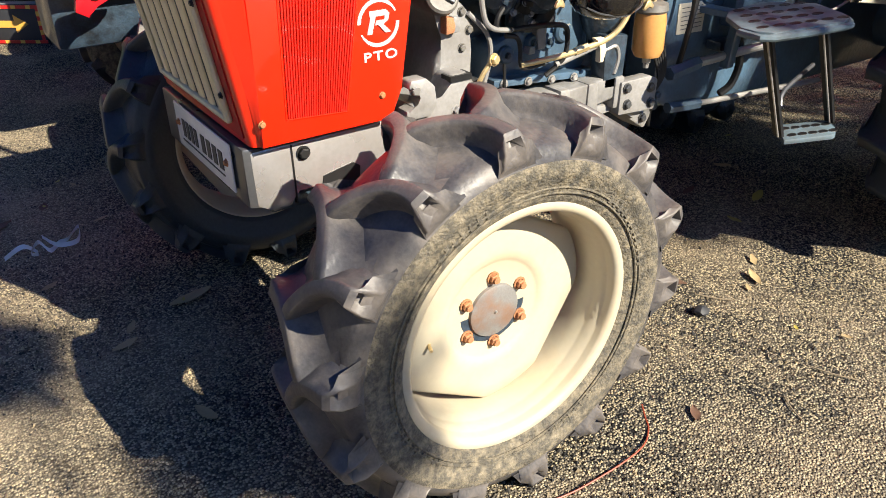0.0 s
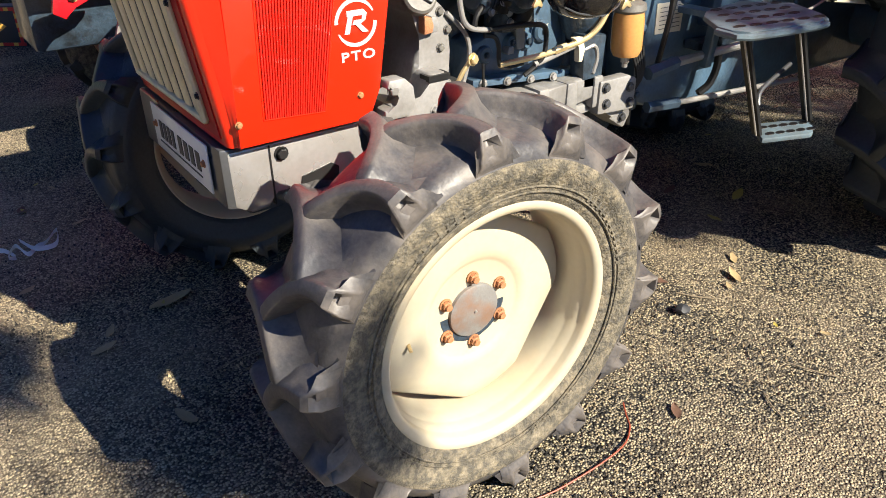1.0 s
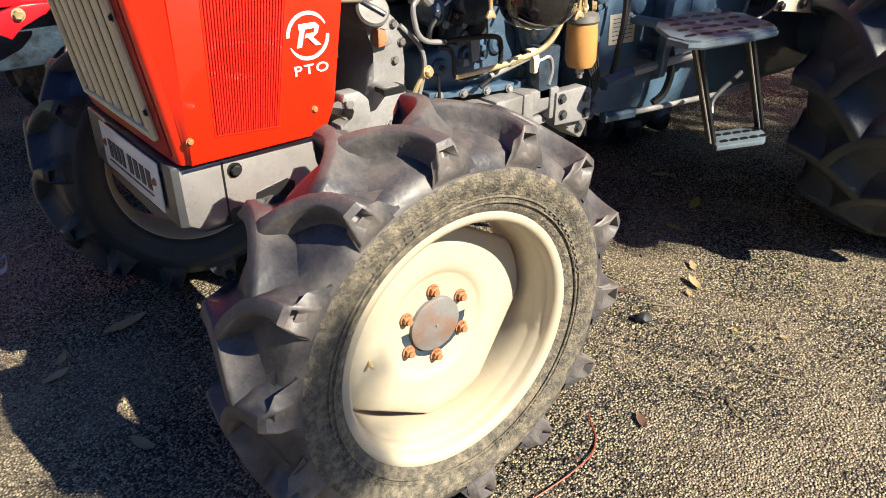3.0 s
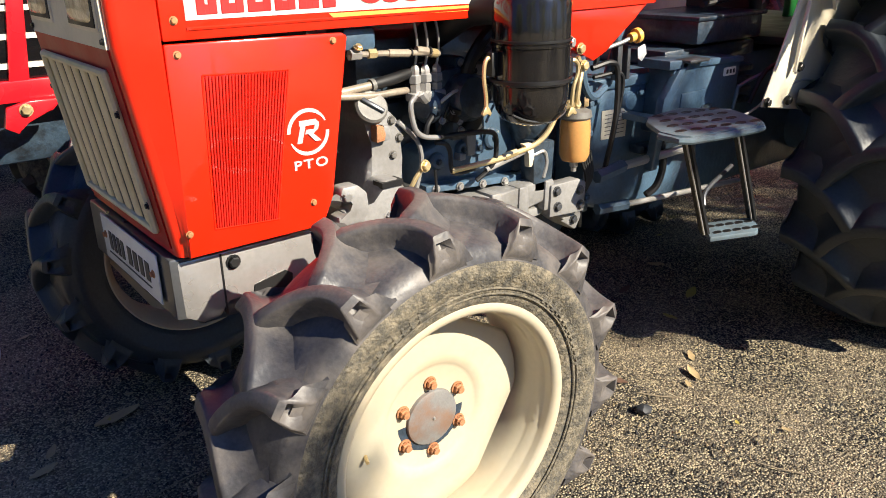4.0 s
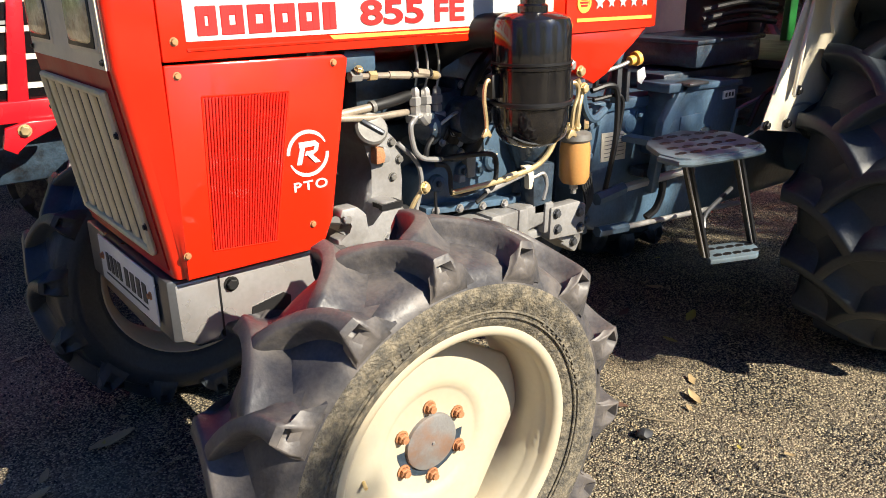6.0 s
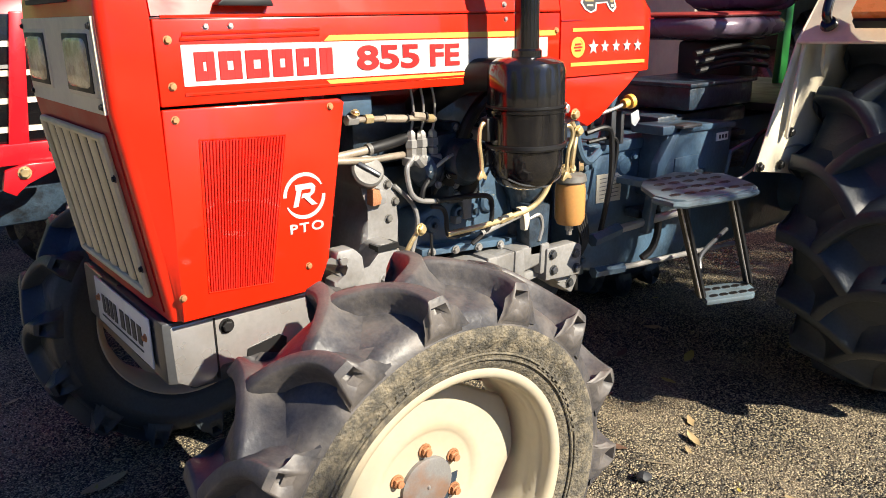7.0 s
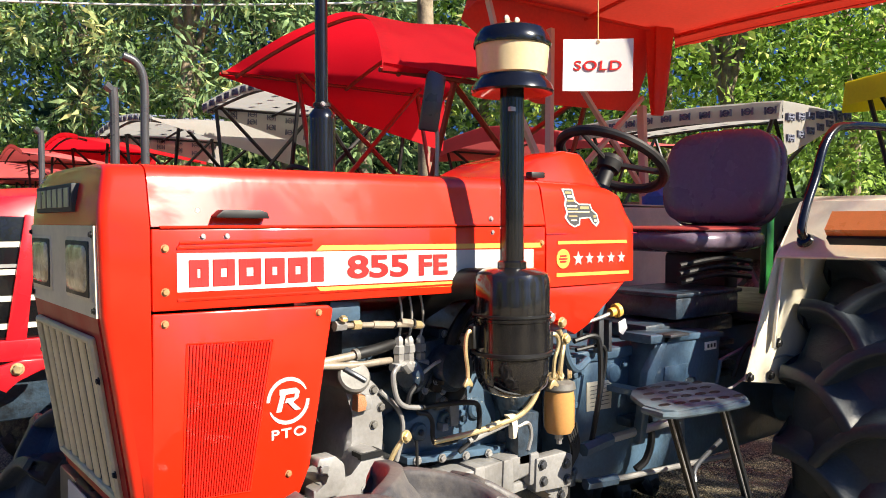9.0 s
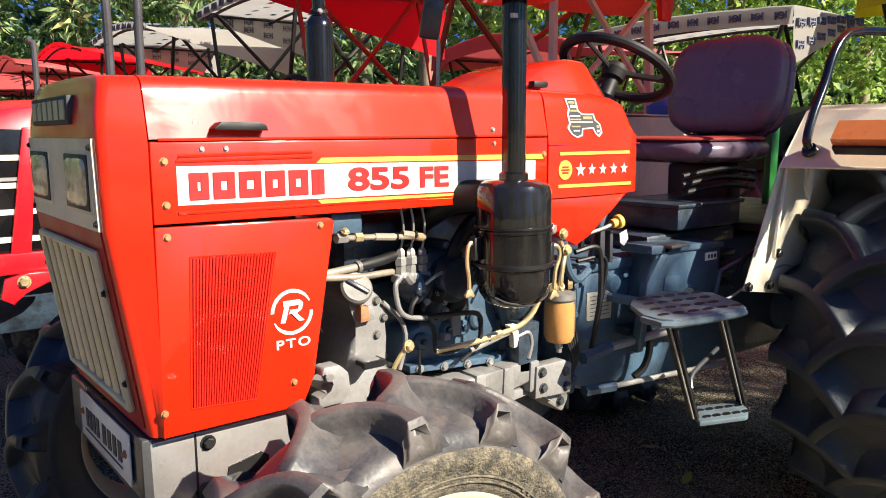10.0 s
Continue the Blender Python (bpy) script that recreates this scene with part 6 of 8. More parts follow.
# ---- air cleaner with its intake, exhaust
def make_air_cleaner():
    x, y = 0.511, -0.452
    R = 0.0935
    body = lathe([(0, 1.278), (0.036, 1.277), (0.070, 1.273), (R - 0.006, 1.262), (R, 1.245), (R, 1.158), (R + 0.003, 1.156), (R + 0.003, 1.150), (R, 1.148), (R, 1.076), (R + 0.005, 1.073), (R + 0.005, 1.064), (R - 0.002, 1.061),
                  (R - 0.003, 1.025), (R - 0.009, 1.000), (R - 0.022, 0.978), (R - 0.045, 0.966), (0, 0.963)], 48, pose(x, y, 0))
    c = part("air_cleaner", body, M_CLEANER, tractor, "glossy black oil-bath air cleaner")
    part("cleaner_band", lathe([(R + 0.0015, 1.066), (R + 0.0055, 1.068), (R + 0.0055, 1.075), (R + 0.0015, 1.077)], 48, pose(x, y, 0), closed=True), M_MATBLACK, c)
    part("cleaner_band", lathe([(R - 0.001, 1.160), (R + 0.003, 1.161), (R + 0.003, 1.166), (R - 0.001, 1.167)], 48, pose(x, y, 0), closed=True), M_MATBLACK, c)
    part("sump_cone", lathe([(0.080, 0.995), (0.084, 0.965), (0.080, 0.930), (0.062, 0.885), (0.052, 0.858), (0.048, 0.845), (0, 0.842)], 36, pose(0.712, -0.245, 0)), M_ENGINE, tractor, "dark blue sump cone")
    part("cone_stay", prism([(0.665, 0.72), (0.735, 0.715), (0.745, 0.86), (0.66, 0.87)], "y", -0.315, -0.26, 0.006), M_ENGINE, tractor, "dark blue bracket below the cone")
    part("intake_pipe", lathe([(0.0295, 1.27), (0.0295, 1.74), (0.026, 1.74), (0.026, 1.27)], 28, pose(x, y, 0), closed=True), M_BLACK, c, "glossy black intake pipe")
    part("pipe_collar", lathe([(0.030, 1.275), (0.036, 1.277), (0.036, 1.290), (0.030, 1.294)], 28, pose(x, y, 0), closed=True), M_BLACK, c)
    part("pipe_tag", cube(x - 0.030, x - 0.014, y - 0.0275, y - 0.018, 1.652, 1.662), M_WHITE, c)
    pre = part("pre_cleaner", lathe([(0.030, 1.725), (0.060, 1.715), (0.098, 1.697), (0.101, 1.702), (0.097, 1.716), (0.082, 1.732), (0.080, 1.738), (0.03, 1.738)], 40, pose(x, y, 0), closed=True), M_BLACK, tractor, "black skirt of the dust pre-cleaner")
    part("dust_bowl", lathe([(0.078, 1.738), (0.084, 1.742), (0.089, 1.80), (0.090, 1.812), (0.0, 1.812), (0, 1.738)], 40, pose(x, y, 0)), M_CREAM_BOWL, pre, "cream plastic dust bowl")
    part("bowl_cover", lathe([(0.093, 1.808), (0.095, 1.814), (0.090, 1.832), (0.078, 1.850), (0.050, 1.860), (0, 1.863)], 40, pose(x, y, 0)), M_BLACK, pre, "black domed cover")
    bm = bmesh.new()
    for dx in (-0.017, 0.017):
        bmesh.ops.create_uvsphere(bm, u_segments=10, v_segments=8, radius=0.0085, matrix=Matrix.Translation((x + dx, y, 1.876)) @ Matrix.Diagonal((1, 0.5, 1.1, 1)))
    cube(x - 0.018, x + 0.018, y - 0.004, y + 0.004, 1.860, 1.872, 0.002, 1, into=bm)
    part("wing_nut", bm, M_CREAM, pre, "cream wing nut")
    part("cleaner_bracket", cube(x + 0.05, x + 0.115, y - 0.02, -0.325, 1.085, 1.18, 0.006), M_MATBLACK, tractor, "black mounting bracket")
    part("bracket_eye", hex_bolt((x + 0.105, y - 0.025, 1.148), (0.3, -1, 0), 0.012), M_STEEL, tractor)
    part("cleaner_clip", tube([(0.612, -0.478, 1.100), (0.628, -0.482, 1.106), (0.642, -0.482, 1.094), (0.643, -0.482, 1.072), (0.630, -0.482, 1.040), (0.627, -0.480, 0.995)], 0.0052, 8), M_BRASS, tractor, "yellow-zinc clip")
    part("clip_wing", prism([(0.610, 0.972), (0.622, 0.990), (0.632, 0.990), (0.646, 0.974), (0.640, 0.968), (0.628, 0.978), (0.616, 0.966)], "y", -0.484, -0.476, 0.002), M_BRASS, tractor, "yellow-zinc wing nut")
    part("clip_wing", prism([(0.374, 1.000), (0.384, 1.016), (0.394, 1.016), (0.404, 1.000), (0.400, 0.992), (0.390, 1.002), (0.379, 0.994)], "y", -0.434, -0.426, 0.002), M_BRASS, tractor, "yellow-zinc wing nut")
    part("clip_bracket", cube(0.398, 0.420, -0.440, -0.420, 1.085, 1.140, 0.003), M_MATBLACK, tractor)
    part("clip_bracket", cube(0.598, 0.618, -0.490, -0.470, 1.060, 1.115, 0.003), M_MATBLACK, tractor)
    part("cleaner_clip", tube([(0.405, -0.430, 1.122), (0.393, -0.430, 1.128), (0.384, -0.430, 1.112), (0.382, -0.430, 1.080), (0.388, -0.430, 1.040), (0.389, -0.430, 1.010)], 0.0050, 8), M_BRASS, tractor, "yellow-zinc clip")
    for s in (-1, 1):
        part("clip_wire", tube([(x + s * 0.09, y - 0.035, 1.0), (x + s * 0.06, y - 0.055, 0.985), (x, y - 0.07, 0.974)], 0.002, 6), M_DARKSTEEL, tractor)
    part("intake_elbow", tube([(x - 0.02, y + 0.05, 1.235), (x - 0.06, -0.30, 1.225), (x - 0.09, -0.22, 1.18), (x - 0.10, -0.15, 1.14)], 0.040, 16), M_MATBLACK, tractor, "black rubber intake elbow")


make_air_cleaner()


def make_exhaust():
    x, y = 0.242, 0.0
    e = part("exhaust_muffler", lathe([(0.036, 1.50), (0.036, 1.660), (0.035, 1.672), (0.024, 1.688), (0.0205, 1.690), (0.0205, 1.706), (0.017, 1.708), (0.0168, 2.35), (0.013, 2.35), (0.013, 1.7), (0, 1.7)], 28, pose(x, y, 0)), M_BLACK, tractor, "glossy black upright exhaust pipe")
    part("pipe_clamp", lathe([(0.019, 1.694), (0.0235, 1.695), (0.0235, 1.703), (0.019, 1.704)], 24, pose(x, y, 0), closed=True), M_MATBLACK, e)
    part("clamp_bolt", hex_bolt((x - 0.01, y - 0.024, 1.699), (-0.3, -1, 0), 0.005), M_STEEL, e)


make_exhaust()


# ---- canopy over the driver's place, the SOLD sign under it
def make_own_canopy():
    can = thing("canopy", "orange-red cloth canopy on cream steel posts above the tractor", "canopy", (2.3, 0, 1.45))
    base = Vector((2.3, 0, 1.45))
    xs = [1.55 + 1.55 * i / 16 for i in range(17)]
    def roof(f, v):
        return 2.60 - 0.105 * f - (0.16 - 0.145 * f) * abs(v) ** 2.4
    ring_n = 26
    rows = []
    for i, x in enumerate(xs):
        row = []
        f = i / 16
        for k in range(ring_n + 1):
            v = k / ring_n * 2 - 1
            y = 0.95 * v
            xx = x + 0.45 * max(0.0, -v) * (1 - f)
            z = roof(f, v) - 0.012 * math.sin(f * 9.5) * (1 - abs(v)) + 0.008 * noise.noise((x * 4, y * 4, 1))
            z -= 0.05 * max(0, 0.12 - f) / 0.12
            row.append((xx, y, z))
        # skirts on both long sides
        def skirt(s):
            drop = (0.10 + 0.26 * min(1, max(0, (f - 0.02) / 0.25))) * (1 - 0.62 * max(0, (f - 0.72) / 0.28))
            if s > 0:
                drop = (0.10 + 0.36 * min(1, max(0, (f - 0.02) / 0.25))) * (1 - 0.80 * min(1, max(0, (f - 0.83) / 0.08)))
            return [(x + (0.45 * (1 - f) if s < 0 else 0.0) + 0.004 * noise.noise((x * 8, q, 3)), s * (0.955 + 0.05 * q + 0.012 * noise.noise((x * 9, q * 3, 7 + s))), roof(f, 1) - 0.01 - drop * q) for q in (0.2, 0.45, 0.7, 1.0)]
        rows.append(skirt(-1)[::-1] + row + skirt(1))
    bm = bmesh.new()
    vs = [[bm.verts.new(Vector(p) - base) for p in r] for r in rows]
    for a, b in zip(vs, vs[1:]):
        for j in range(len(a) - 1):
            bm.faces.new((a[j], a[j + 1], b[j + 1], b[j]))
    sheet = part("canopy_sheet", bm, M_C_ORANGE, can, sharp=70)
    # hems at front and back
    for x, d in ((1.55, -0.05), (3.10, 0.05)):
        bm = bmesh.new()
        low = []
        for k in range(41):
            v = k / 40 * 2 - 1
            z = roof(0 if d < 0 else 1, v)
            xe = x + (0.45 * max(0.0, -v) if d < 0 else 0.0)
            low.append(((xe, 0.95 * v, z), (xe + d * 0.3, 0.95 * v, z - 0.05), (xe + d * 0.3, 0.95 * v, z - 0.082 - 0.010 * abs(math.sin(k * 0.65)))))
        vv = [[bm.verts.new(Vector(p) - base) for p in q] for q in low]
        for a, b in zip(vv, vv[1:]):
            for j in range(2):
                bm.faces.new((a[j], a[j + 1], b[j + 1], b[j]))
        part("hem", bm, M_C_ORANGE, can, sharp=70)
        for dz in (0.028, 0.075):
            part("hem_seam", tube([Vector((x + (0.45 * max(0.0, 1 - k / 10) if d < 0 else 0.0) + d * 0.3 + math.copysign(0.003, -d), 0.95 * (k / 20 * 2 - 1), roof(0 if d < 0 else 1, k / 20 * 2 - 1) - dz)) - base for k in range(21)], 0.0028, 5, 1), M_RED_INK, can)
    # gathered corner cloth at the rear, tied round the post
    bm = bmesh.new()
    rings = []
    for i in range(9):
        f = i / 8
        w = 0.055 * (1 - f) ** 0.8 + 0.040
        rings.append([Vector((2.90 - 0.08 * f + w * math.cos(a) * (1 + 0.22 * math.sin(5 * a + 1.5 * f)), 0.90 - 0.05 * f + 0.6 * w * math.sin(a) * (1 + 0.2 * math.sin(4 * a)), 2.46 - 0.49 * f)) - base for a in (2 * math.pi * k / 24 for k in range(24))])
    part("gathered_corner", loft(rings), M_C_ORANGE, can, sharp=60)
    def p(*q):
        return Vector(q) - base
    for f in (0.0, 0.5, 1.0):
        x = 1.555 + 1.53 * f
        part("hoop", tube([p(x + 0.45 * max(0.0, -v) * (1 - f), 0.93 * v, roof(f, v) - 0.028) for v in (-1, -0.8, -0.5, 0, 0.5, 0.8, 1)], 0.011, 8), M_C_ORANGE, can)
    for y in (-0.9, 0.9):
        part("side_bar", tube([p(1.56 if y > 0 else 1.99, y, 2.43), p(3.08, y, 2.45)], 0.010, 8, 1), M_C_ORANGE, can)
    for a, b, w in (((1.84, 0.72, 1.47), (1.93, 0.80, 2.30), 0.034), ((2.52, 0.70, 1.46), (2.53, 0.73, 1.98), 0.040), ((1.90, 0.70, 1.52), (2.52, 0.72, 2.02), 0.026),
                    ((2.06, 0.74, 2.05), (2.52, 0.72, 1.56), 0.026), ((1.85, 0.73, 1.56), (1.64, 0.76, 1.95), 0.032), ((2.85, -0.62, 1.46), (2.85, -0.62, 2.44), 0.040), ((1.64, 0.76, 1.95), (1.58, 0.86, 2.42), 0.026)):
        part("post", beam(p(*a), p(*b), w, w * 0.7), M_POST, can, "cream square steel post")


make_own_canopy()


def make_sign():
    at = Vector((1.50, 0.135, 1.975))
    s = thing("sold_sign", "white paper sign with red SOLD lettering hung on a string", "sign", at)
    r = Vector((0.70, -0.715, -0.02)).normalized()
    u = Vector((0.02, 0.0, 1)).normalized()
    n = r.cross(u).normalized()
    m = Matrix((r, u, n)).transposed().to_4x4()
    bm = cube(-0.130, 0.130, -0.097, 0.097, -0.0012, 0.0012, 0.0005, 1)
    bmesh.ops.subdivide_edges(bm, edges=[e for e in bm.edges if e.calc_length() > 0.1], cuts=4, use_grid_fill=True)
    for v in bm.verts:
        v.co.z += 0.006 * (v.co.x / 0.13) ** 2 + 0.004 * v.co.y / 0.1
    bm.transform(m)
    card = part("card", bm, M_PAPER, s)
    o = m @ Vector((-0.090, -0.020, 0.0045))
    t = lettering("SOLD", o, r, u, 0.037, M_RED_INK, s, "sold_lettering", shear=0.08, spread=1.15, bold=0.012)
    fit_width(t, o, r, 0.178)
    part("string", tube([m @ Vector((0, 0.086, 0.003)), Vector((0.0, 0.0, 0.35)), Vector((0.005, 0, 0.60))], 0.0022, 6, 2), M_ROPE, s)
    part("eyelet", lathe([(0.003, -0.002), (0.007, -0.002), (0.007, 0.004), (0.003, 0.004)], 12, m @ Matrix.Translation((0, 0.086, 0.002)), closed=True), M_BRASS, s)


make_sign()


# ---------------------------------------------------------------- the other tractors of the row
def lugged_tyre(R, rim_r, hw):
    """The carcass of a farther tractor's tyre, axis along y."""
    m = axis_pose((0, 0, 0), (0, -1, 0), (1, 0, 0))
    prof = [(rim_r, hw * 0.8), (R * 0.74, hw), (R * 0.84, hw * 0.97), (R * 0.9, hw * 0.8), (R * 0.93, 0)]
    bm = lathe(prof + [(r, -a) for r, a in prof[-2::-1]], 48, m, closed=True)
    return bm


def row_lug(R, hw, side, lug_w):
    m = axis_pose((0, 0, 0), (0, -1, 0), (1, 0, 0))
    rings = []
    for s in (0.0, 0.35, 0.7, 1.0):
        a, th = side * hw * (-0.08 + 1.1 * s), -0.38 * s
        rings.append([m @ Vector((r * math.cos(th + w), r * math.sin(th + w), a)) for w, r in ((-lug_w / R, R * 0.86), (-lug_w * 0.5 / R, R * (1 - 0.02 * s)), (lug_w * 0.5 / R, R * (1 - 0.02 * s)), (lug_w / R, R * 0.86))])
    return loft(rings)


ROW = {}


def arched_sheet(x0, x1, half, z_top, z_edge, skirt, y_c=0.0, nose=0.0, n=12, k=18, near_skirt=None, bow=0.0, tilt=0.0):
    """A cloth roof, arched across y, with hanging side skirts that grow from front to back."""
    bm = bmesh.new()
    rows = []
    for i in range(n + 1):
        f = i / n
        x = x0 + (x1 - x0) * f
        row = []
        dn = skirt if near_skirt is None else near_skirt
        for q in (1.0, 0.5):
            row.append((x, y_c - half - 0.02 * q + 0.01 * noise.noise((x * 7, q, 2)), z_edge - tilt - dn * q * (0.1 + 0.9 * f)))
        for j in range(k + 1):
            v = j / k * 2 - 1
            x = x0 + (x1 - x0) * f + bow * (1 - abs(v) ** 1.6) * (1 - f)
            z = z_top + tilt * v - (z_top - z_edge) * abs(v) ** 1.7 - nose * (1 - f) ** 3 + 0.012 * noise.noise((x * 3, v * 4, y_c)) - 0.025 * abs(math.sin(f * math.pi * 2)) * (1 - v * v)
            row.append((x, y_c + half * v, z))
        for q in (0.5, 1.0):
            row.append((x, y_c + half + 0.02 * q + 0.01 * noise.noise((x * 7, q, 5)), z_edge + tilt - skirt * q * (0.1 + 0.9 * f)))
        rows.append([bm.verts.new(p) for p in row])
    for a, b in zip(rows, rows[1:]):
        for j in range(len(a) - 1):
            bm.faces.new((a[j], a[j + 1], b[j + 1], b[j]))
    return bm


def print_marks(parent, x0, x1, half, z_top, z_edge, rng, lift=0.004):
    """Small round printed marks on a canopy's cloth, on both faces."""
    mesh = None
    for i in range(5):
        for j in range(9):
            x = x0 + (x1 - x0) * (i + 0.5 + rng.uniform(-0.1, 0.1)) / 5
            v = ((j + 0.5) / 9 * 2 - 1) * 0.95
            z = z_top - (z_top - z_edge) * abs(v) ** 1.7 - 0.025 * abs(math.sin((x - x0) / (x1 - x0) * math.pi * 2)) * (1 - v * v)
            slope = math.atan((z_top - z_edge) * 1.7 * abs(v) ** 0.7 / half) * (1 if v > 0 else -1)
            t = Matrix.Translation((x, half * v, z)) @ Matrix.Rotation(-slope, 4, "X") @ Matrix.Rotation(rng.uniform(-0.3, 0.3), 4, "Z")
            if mesh is None:
                bm = lathe([(0.017, -0.006), (0.0205, -0.006), (0.0205, 0.006), (0.017, 0.006)], 14, closed=True)
                cube(-0.030, 0.030, -0.003, 0.003, -0.006, 0.006, into=bm)
                cube(-0.010, 0.010, 0.006, 0.009, -0.006, 0.006, into=bm)
                cube(-0.022, 0.022, -0.030, -0.027, -0.006, 0.006, into=bm)
                mesh = part("printed_mark", bm, M_PRINT, parent)
                mesh.matrix_local = t
            else:
                share(mesh, t, parent, "printed_mark")


def row_tractor(name_label, at, paint, canopy, c, detail=False, turn=0.0, frame_mat=None, marks=False, shape=None, valance=0.0, front=False, pipes=0, group="tractors of the row"):
    """A tractor like its neighbours: wheels, bonnet, seat, fenders, canopy. c: canopy (x0, x1, half, z_top, z_edge, skirt)."""
    rng = random.Random(int(at[1] * 100) + 7)
    t = thing("tractor", name_label, "tractor", (at[0], at[1], 0), group)
    t.rotation_euler = (0, 0, turn)
    frame_mat = frame_mat or M_MATBLACK
    if "front" not in ROW:
        ROW["front"] = part("tyre", lugged_tyre(0.455, 0.27, 0.12), M_RUBBER_SIDE, t)
        ROW["rear"] = part("tyre", lugged_tyre(0.685, 0.36, 0.19), M_RUBBER_SIDE, t)
        ROW["rim"] = part("rim", lathe([(0.275, 0.09), (0.26, 0.06), (0.24, 0.02), (0.10, 0.01), (0, 0.01), (0, 0), (0.10, 0), (0.24, 0.0), (0.25, -0.06), (0.275, -0.09)], 40, axis_pose((0, 0, 0), (0, -1, 0))), M_CREAM, t)
        first = True
    else:
        first = False
    ax = 0.28 if detail else 0.09
    for s in (-1, 1):
        for key, x, y, z in (("front", ax, 0.67 * s, 0.45), ("rear", 2.2, 0.72 * s, 0.675)):
            mm = Matrix.Translation((x, y, z)) @ (Matrix.Scale(-1, 4, (0, 1, 0)) if s > 0 else Matrix.Identity(4))
            if first and s < 0:
                tyre = ROW[key]
                tyre.matrix_local = mm
            else:
                tyre = share(ROW[key], mm, t, "tyre")
            count = 15 if key == "front" else 20
            for sd in (1, -1):
                lk = key + str(sd)
                for q in range(count):
                    turn_q = Matrix.Rotation(-2 * math.pi * (q + (0.5 if sd < 0 else 0)) / count, 4, "Y")
                    if lk not in ROW:
                        ROW[lk] = part("lug", row_lug(0.455, 0.12, sd, 0.035) if key == "front" else row_lug(0.685, 0.19, sd, 0.045), M_RUBBER, tyre)
                        ROW[lk].matrix_local = turn_q
                    else:
                        share(ROW[lk], turn_q, tyre, "lug")
            k = 1.0 if key == "front" else 1.34
            rm = Matrix.Translation((x, y, z)) @ (Matrix.Rotation(math.pi, 4, "Z") if s > 0 else Matrix.Identity(4)) @ Matrix.Diagonal((k, k * 1.3, k, 1))
            if first and s < 0 and key == "front":
                ROW["rim"].matrix_local = rm
            else:
                share(ROW["rim"], rm, t, "rim")
    # bonnet: arched, with dark side vents and a red bar frame
    sec = [(0.30, 0.92), (0.315, 1.30), (0.305, 1.42), (0.26, 1.50), (0.15, 1.54)]
    def ring(x, d):
        h = [(y, z - d * (z - 0.92)) for y, z in sec]
        return [(x, -y, z) for y, z in h] + [(x, y, z) for y, z in h[::-1]]
    body = part("bonnet", loft([ring(-0.40, 0.10), ring(-0.36, 0.03), ring(-0.1, 0.0), ring(0.9, -0.02), ring(1.05, 0.02)]), paint, t, sharp=40)
    part("chassis", cube(-0.36, 2.5, -0.18, 0.18, 0.52, 0.93, 0.03), M_ENGINE, t)
    part("front_axle", tube([(ax, -0.6, 0.46), (ax, 0.6, 0.46)], 0.07, 10, 1), M_ENGINE, t)
    part("rear_axle", tube([(2.2, -0.6, 0.675), (2.2, 0.6, 0.675)], 0.10, 10, 1), M_ENGINE, t)
    for s in (-1, 1):
        a, b = sorted((s * 0.312, s * 0.330))
        part("side_vent", prism([(-0.34, 0.90), (0.55, 0.90), (0.60, 1.38), (-0.36, 1.42)], "y", a, b, 0.006), M_BLACK, t, "black side vent")
        part("fender", prism([(1.55, 0.9), (1.75, 0.95), (1.9, 1.3), (2.2, 1.42), (2.6, 1.35), (2.8, 1.1), (2.85, 1.25), (2.7, 1.48), (2.2, 1.56), (1.8, 1.46), (1.6, 1.15)], "y", *sorted((s * 0.52, s * 0.92)), 0.006), paint, t)
        if detail and s < 0:
            for z in (0.945, 1.06, 1.17, 1.285):
                part("vent_strip", prism([(-0.34, z), (-0.08, z), (-0.07, z + 0.022), (-0.34, z + 0.024)], "y", -0.336, -0.328), M_PANEL, t, "silver strip")
            part("frame_bar", prism([(-0.235, 0.88), (-0.155, 0.88), (-0.095, 1.42), (-0.150, 1.42)], "y", -0.350, -0.326, 0.006), paint, t, "crimson frame bar")
            part("frame_bar", prism([(-0.38, 0.81), (0.6, 0.81), (0.6, 0.90), (-0.38, 0.90)], "y", -0.352, -0.30, 0.008), paint, t, "crimson frame bar")
            part("tow_bracket", prism([(-0.29, 0.72), (-0.24, 0.69), (-0.20, 0.74), (-0.10, 0.77), (-0.05, 0.815), (-0.18, 0.82), (-0.27, 0.80)], "y", -0.40, -0.36, 0.006), paint, t, "crimson bracket")
            part("bolt", hex_bolt((-0.20, -0.40, 0.785), (0, -1, 0), 0.02), M_BRASS, t)
            part("vent_louver", prism([(-0.33, 1.20), (-0.13, 1.20), (-0.13, 1.215), (-0.33, 1.215)], "y", -0.338, -0.328), M_SILVER, t)
    ex = 0.31 if pipes > 1 else 0.12
    if pipes > 0:
        part("exhaust", tube([(ex, 0, 1.5), (ex, 0, 1.99), (ex - 0.015, 0, 2.03), (ex - 0.04, 0, 2.05)], 0.022, 10, 3), M_DARKSTEEL, t, "dark upright exhaust pipe")
    if pipes > 1:
        part("intake_pipe", tube([(0.455, 0.0, 1.45), (0.455, 0, 1.85), (0.455, 0, 2.08), (0.42, 0, 2.17), (0.355, 0, 2.20)], 0.021, 12, 4), M_DARKSTEEL, t, "dark hooked intake pipe")
    part("dash", cube(0.95, 1.25, -0.22, 0.22, 1.0, 1.52, 0.04), M_MATBLACK, t)
